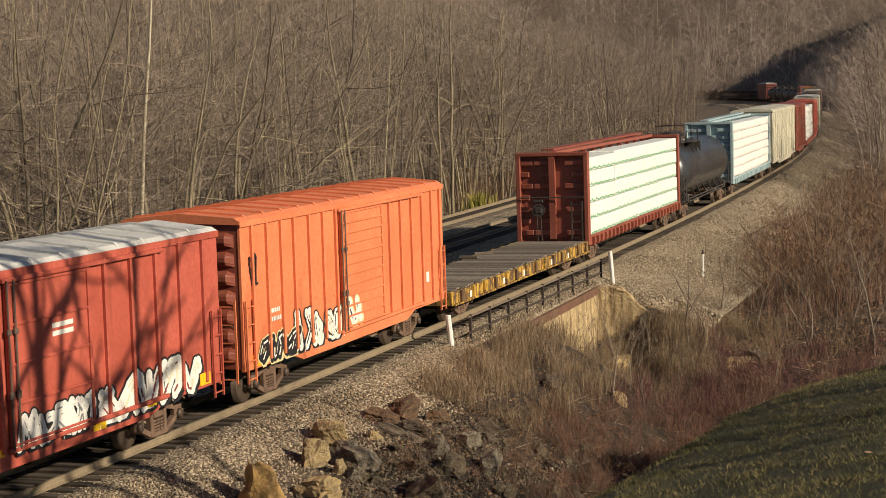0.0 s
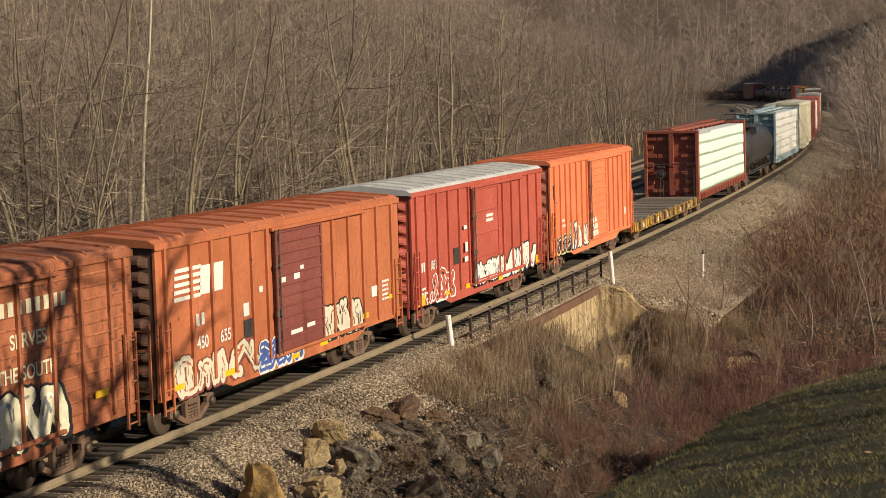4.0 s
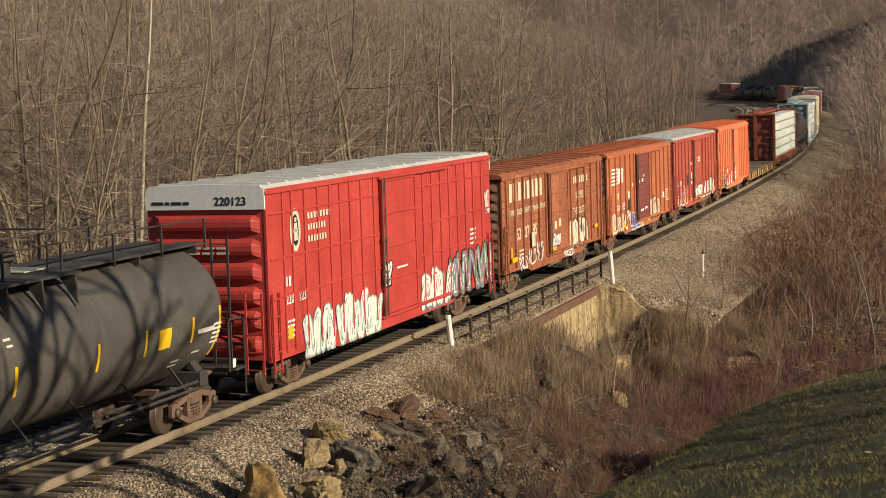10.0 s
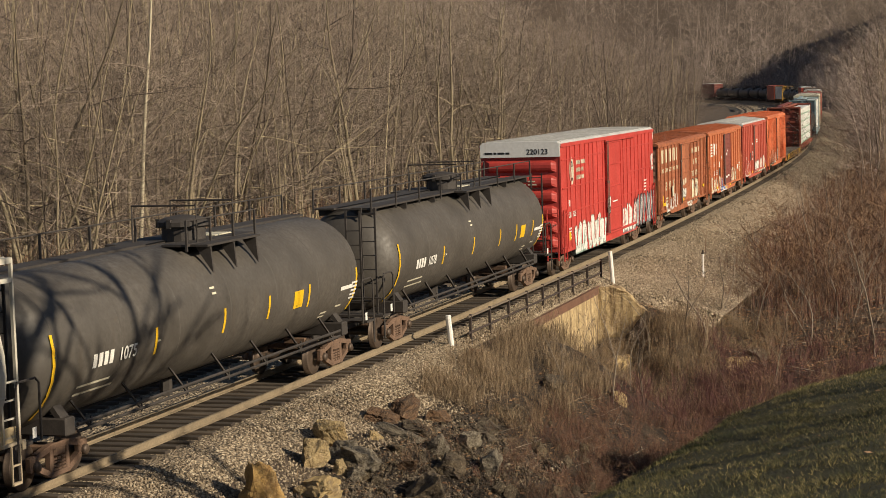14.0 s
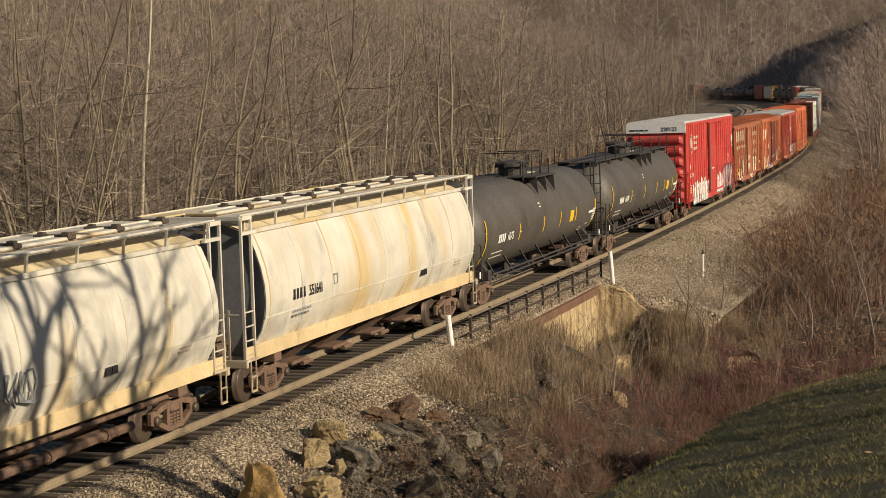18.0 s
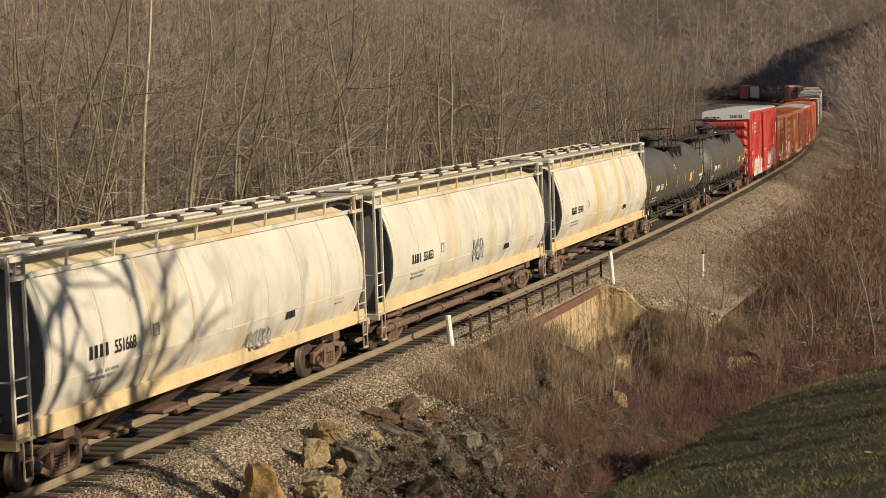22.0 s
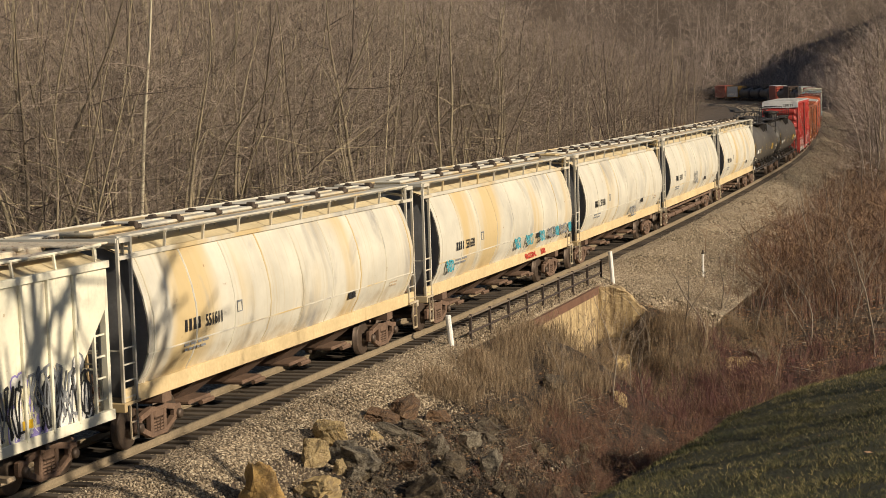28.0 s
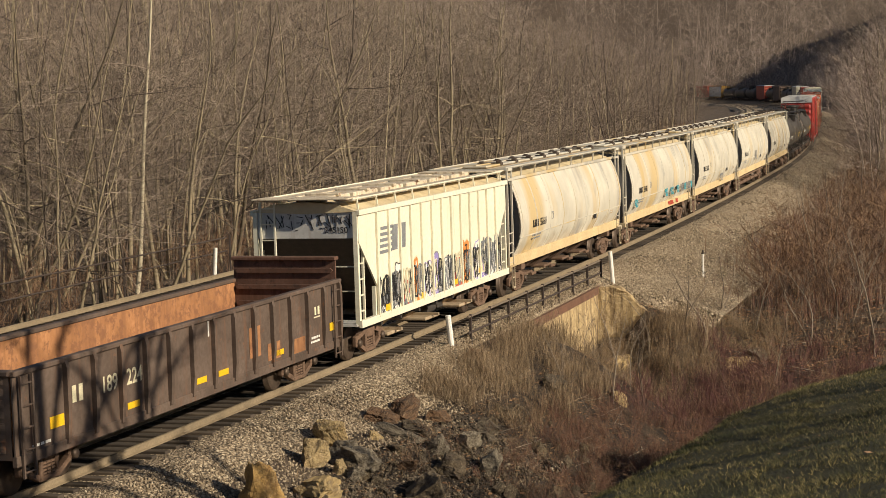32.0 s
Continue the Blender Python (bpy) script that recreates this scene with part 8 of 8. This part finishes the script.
litter(64, x, y, 0.06, "leaf_litter", "brown fallen leaves over the hollow")

# trees that stand off to the sunny side of the bank, whose shade falls on the train and the grass
# all out of view; the last four are added only to shade the hollow
for x, y, k, sc, tu in ((24.0, 4.5, 8, 1.05, 200), (14.0, 9.4, 3, 0.85, 60), (16.5, 9.2, 0, 0.9, 20), (18.5, 6.2, 6, 1.0, 250), (20.5, 7.6, 7, 0.9, 120), (13.0, 13.0, 6, 0.8, 300), (22.0, 9.5, 3, 1.0, 10), (12.0, 35.5, 4, 0.5, 0), (14.0, 33.0, 8, 0.52, 90), (16.5, 33.5, 1, 0.6, 170), (14.0, 30.0, 4, 0.55, 250)):
    tree(x, y, k, sc, tu, "tall unseen shade tree on the grassy bank")

(tv, tf), (cv, cf) = grow_tree(411, 17, 0.27, 11, 4, 2, 0.25, 1.6, 0.05, 2, 1.5, 0.95)
SHADE = (from_arrays("trunk", tv, tf, BARK, True), from_arrays("crown", cv, cf, TWIG))
for x, y, sc, tu in ((12.0, 21.6, 1.0, 10), (15.8, 24.0, 0.9, 140)):
    z = float(ground_z(np.array([x]), np.array([y]))[0])
    ob = empty("tree", pose(x, y, z, 0, 0, tu) @ Matrix.Scale(sc, 4))
    put("trunk", SHADE[0], ob)
    put("crown", SHADE[1], ob)
    tagged(ob, "stout bare tree with forking limbs on the bank", "tree", "bare trees of the wood")

YELLOW_LEAF = island("yellow_green_leaves", [(0, (0.22, 0.2, 0.03)), (1, (0.42, 0.36, 0.06))], 0.8, 4.0)
yr = np.random.RandomState(91)
yx, yy = 2.25 + yr.normal(0, 0.5, 260), 119.0 + yr.normal(0, 0.5, 260)
stalks("leafy_shrub", yx, yy, ground_z(yx, yy), yr, 0.3, 1.3, 0.03, 0.6, YELLOW_LEAF, "small shrub with yellow-green leaves", "shrub")
# ---- ties and loose ballast ----
def tie_mesh(bm):
    box(bm, -0.115, 0.115, -1.3, 1.3, -0.18, 0.0, 0.012)


TIES = shared("tie", tie_mesh, TIE)
tie_rnd = random.Random(2)
s = -14.0
while s < 118:
    p = on_line(s, tie_rnd.uniform(-0.04, 0.04))
    put("tie", TIES, tracks[0], p.x, p.y, -0.168 + tie_rnd.uniform(-0.008, 0.006), math.degrees(heading(s)) + tie_rnd.uniform(-1, 1))
    s += 0.54
TIES_FAR = island("weathered_tie_wood_far", [(0, (0.045, 0.034, 0.025)), (0.5, (0.075, 0.057, 0.041)), (1, (0.12, 0.092, 0.066))])
for k, c in enumerate(TRACKS):
    bm_v, bm_f, n = [], [], 0
    s = 118.3 if k == 0 else -14.0
    while s < (420 if k < 2 else 260):
        h = heading(s)
        p = on_line(s, c)
        ax, ay = math.cos(h) * 0.115, math.sin(h) * 0.115
        bx, by = math.sin(h) * 1.3, -math.cos(h) * 1.3
        for z in (-0.32, -0.17):
            for u, v in ((-1, -1), (1, -1), (1, 1), (-1, 1)):
                bm_v.append((p.x + u * ax + v * bx, p.y + u * ay + v * by, z))
        bm_f += [(n + 4, n + 5, n + 6, n + 7), (n, n + 1, n + 5, n + 4), (n + 1, n + 2, n + 6, n + 5), (n + 2, n + 3, n + 7, n + 6), (n + 3, n, n + 4, n + 7)]
        n += 8
        s += 0.54
    ob = new("tie_row", from_arrays("tie_row", bm_v, bm_f, TIES_FAR))
    ob.parent = tracks[k]
    tagged(ob, kind="stuff")

STONE = island("ballast_stone", [(0, (0.09, 0.068, 0.044)), (0.4, (0.25, 0.19, 0.125)), (0.75, (0.4, 0.315, 0.21)), (1, (0.62, 0.52, 0.37))], 0.9, 12.0)


def stones(seed, count, s0, s1, n0, n1, size, material=None, label="loose grey and tan crushed stones", drop=0.0):
    rnd = np.random.RandomState(seed)
    oct_ = np.array(((1, 0, 0), (-1, 0, 0), (0, 1, 0), (0, -1, 0), (0, 0, 1), (0, 0, -1)), float)
    fo = np.array(((0, 2, 4), (2, 1, 4), (1, 3, 4), (3, 0, 4), (2, 0, 5), (1, 2, 5), (3, 1, 5), (0, 3, 5)))
    s = s0 + (s1 - s0) * rnd.rand(count) ** 1.3
    n = rnd.uniform(n0, n1, count)
    h = np.interp(s, LINE_S, LINE_T)
    x = np.interp(s, LINE_S, LINE_X) + np.sin(h) * n
    y = np.interp(s, LINE_S, LINE_Y) - np.cos(h) * n
    zz = np.interp(n, (-15.6, -14.4, 1.5, 2.0, 2.7, 3.6, 5.0, 6.6), (-0.9, -0.26, -0.24, -0.27, -0.52, -0.9, -1.4, -2.0)) - 0.3 * np.clip(n - 3.7, 0, 1) * (s < 38)
    zz = np.maximum(zz, ground_z(x, y)) - drop
    out_ = (s > 20.3) & (s < 37.5) & (n > 2.35)
    zz = np.where(out_, -6.0, zz)
    v = np.repeat(oct_[None], count, 0) * rnd.uniform(0.55, 1.25, (count, 6, 1)) * (size * rnd.uniform(0.6, 1.35, (count, 1, 1)))
    v += rnd.normal(0, size * 0.16, v.shape)
    a = rnd.uniform(0, math.tau, count)
    b = rnd.uniform(-0.6, 0.6, count)
    x1 = v[..., 0] * np.cos(b)[:, None] - v[..., 2] * np.sin(b)[:, None]
    z1 = v[..., 0] * np.sin(b)[:, None] + v[..., 2] * np.cos(b)[:, None]
    out = np.empty_like(v)
    out[..., 0] = x1 * np.cos(a)[:, None] - v[..., 1] * np.sin(a)[:, None] + x[:, None]
    out[..., 1] = x1 * np.sin(a)[:, None] + v[..., 1] * np.cos(a)[:, None] + y[:, None]
    out[..., 2] = z1 + (zz + size * 0.15)[:, None]
    f = (fo[None] + (np.arange(count) * 6)[:, None, None]).reshape(-1, 3)
    return tagged(new("ballast_stones", from_arrays("ballast_stones", out.reshape(-1, 3), f, material or STONE)), label, "gravel", kind="stuff")


stones(71, 40000, -8, 62, 1.3, 4.3, 0.034)
stones(74, 2200, -8, 50, 0.85, 1.32, 0.03, None, "loose grey and tan crushed stones", 0.06)
DARK_STONE = island("rubble_chips", [(0, (0.03, 0.023, 0.016)), (0.5, (0.1, 0.075, 0.05)), (0.85, (0.2, 0.155, 0.1)), (1, (0.36, 0.29, 0.2))], 0.9, 12.0)
stones(72, 8000, -8, 45, -0.72, 0.72, 0.03, DARK_STONE, "dark stones between the rails", 0.02)
stones(78, 7000, 39.5, 75, 3.9, 6.4, 0.04)
stones(79, 5000, 1, 13, 4.3, 7.2, 0.045, DARK_STONE, "broken stone chips and clods in the hollow")
stones(73, 9000, 55, 190, 0.9, 4.2, 0.05)


# ---- motion of the train ----
SPEED, GAIN = 6.74563, 0.00112


def run(t):
    """How far the train has come, from its place at 12 s."""
    return SPEED * (t - 12) + GAIN * (t - 12) ** 2


def car_pose(s, half):
    a, b = on_line(s - half), on_line(s + half)
    d, m = b - a, (a + b) / 2
    return pose(m.x, m.y, 0, 0, 0, math.degrees(math.atan2(d.y, d.x)))


def motions():
    times = [2.0 * k for k in range(17)]
    for car, u, half in CARS:
        walk(car, [(t, car_pose(u + run(t), half)) for t in times])
    # wheels roll; the same turn for all
    ticks = [0.1 * k for k in range(321)]
    turns = [math.degrees(run(t) / WHEEL_R) for t in ticks]
    for car, u, half in CARS:
        if not -140 < u < 160:
            continue
        for ob in car.children_recursive:
            if ob.name.startswith("wheelset"):
                at = ob.matrix_basis.translation.copy()
                walk(ob, [(t, pose(at.x, at.y, at.z, 0, a, 0)) for t, a in zip(ticks, turns)])


motions()
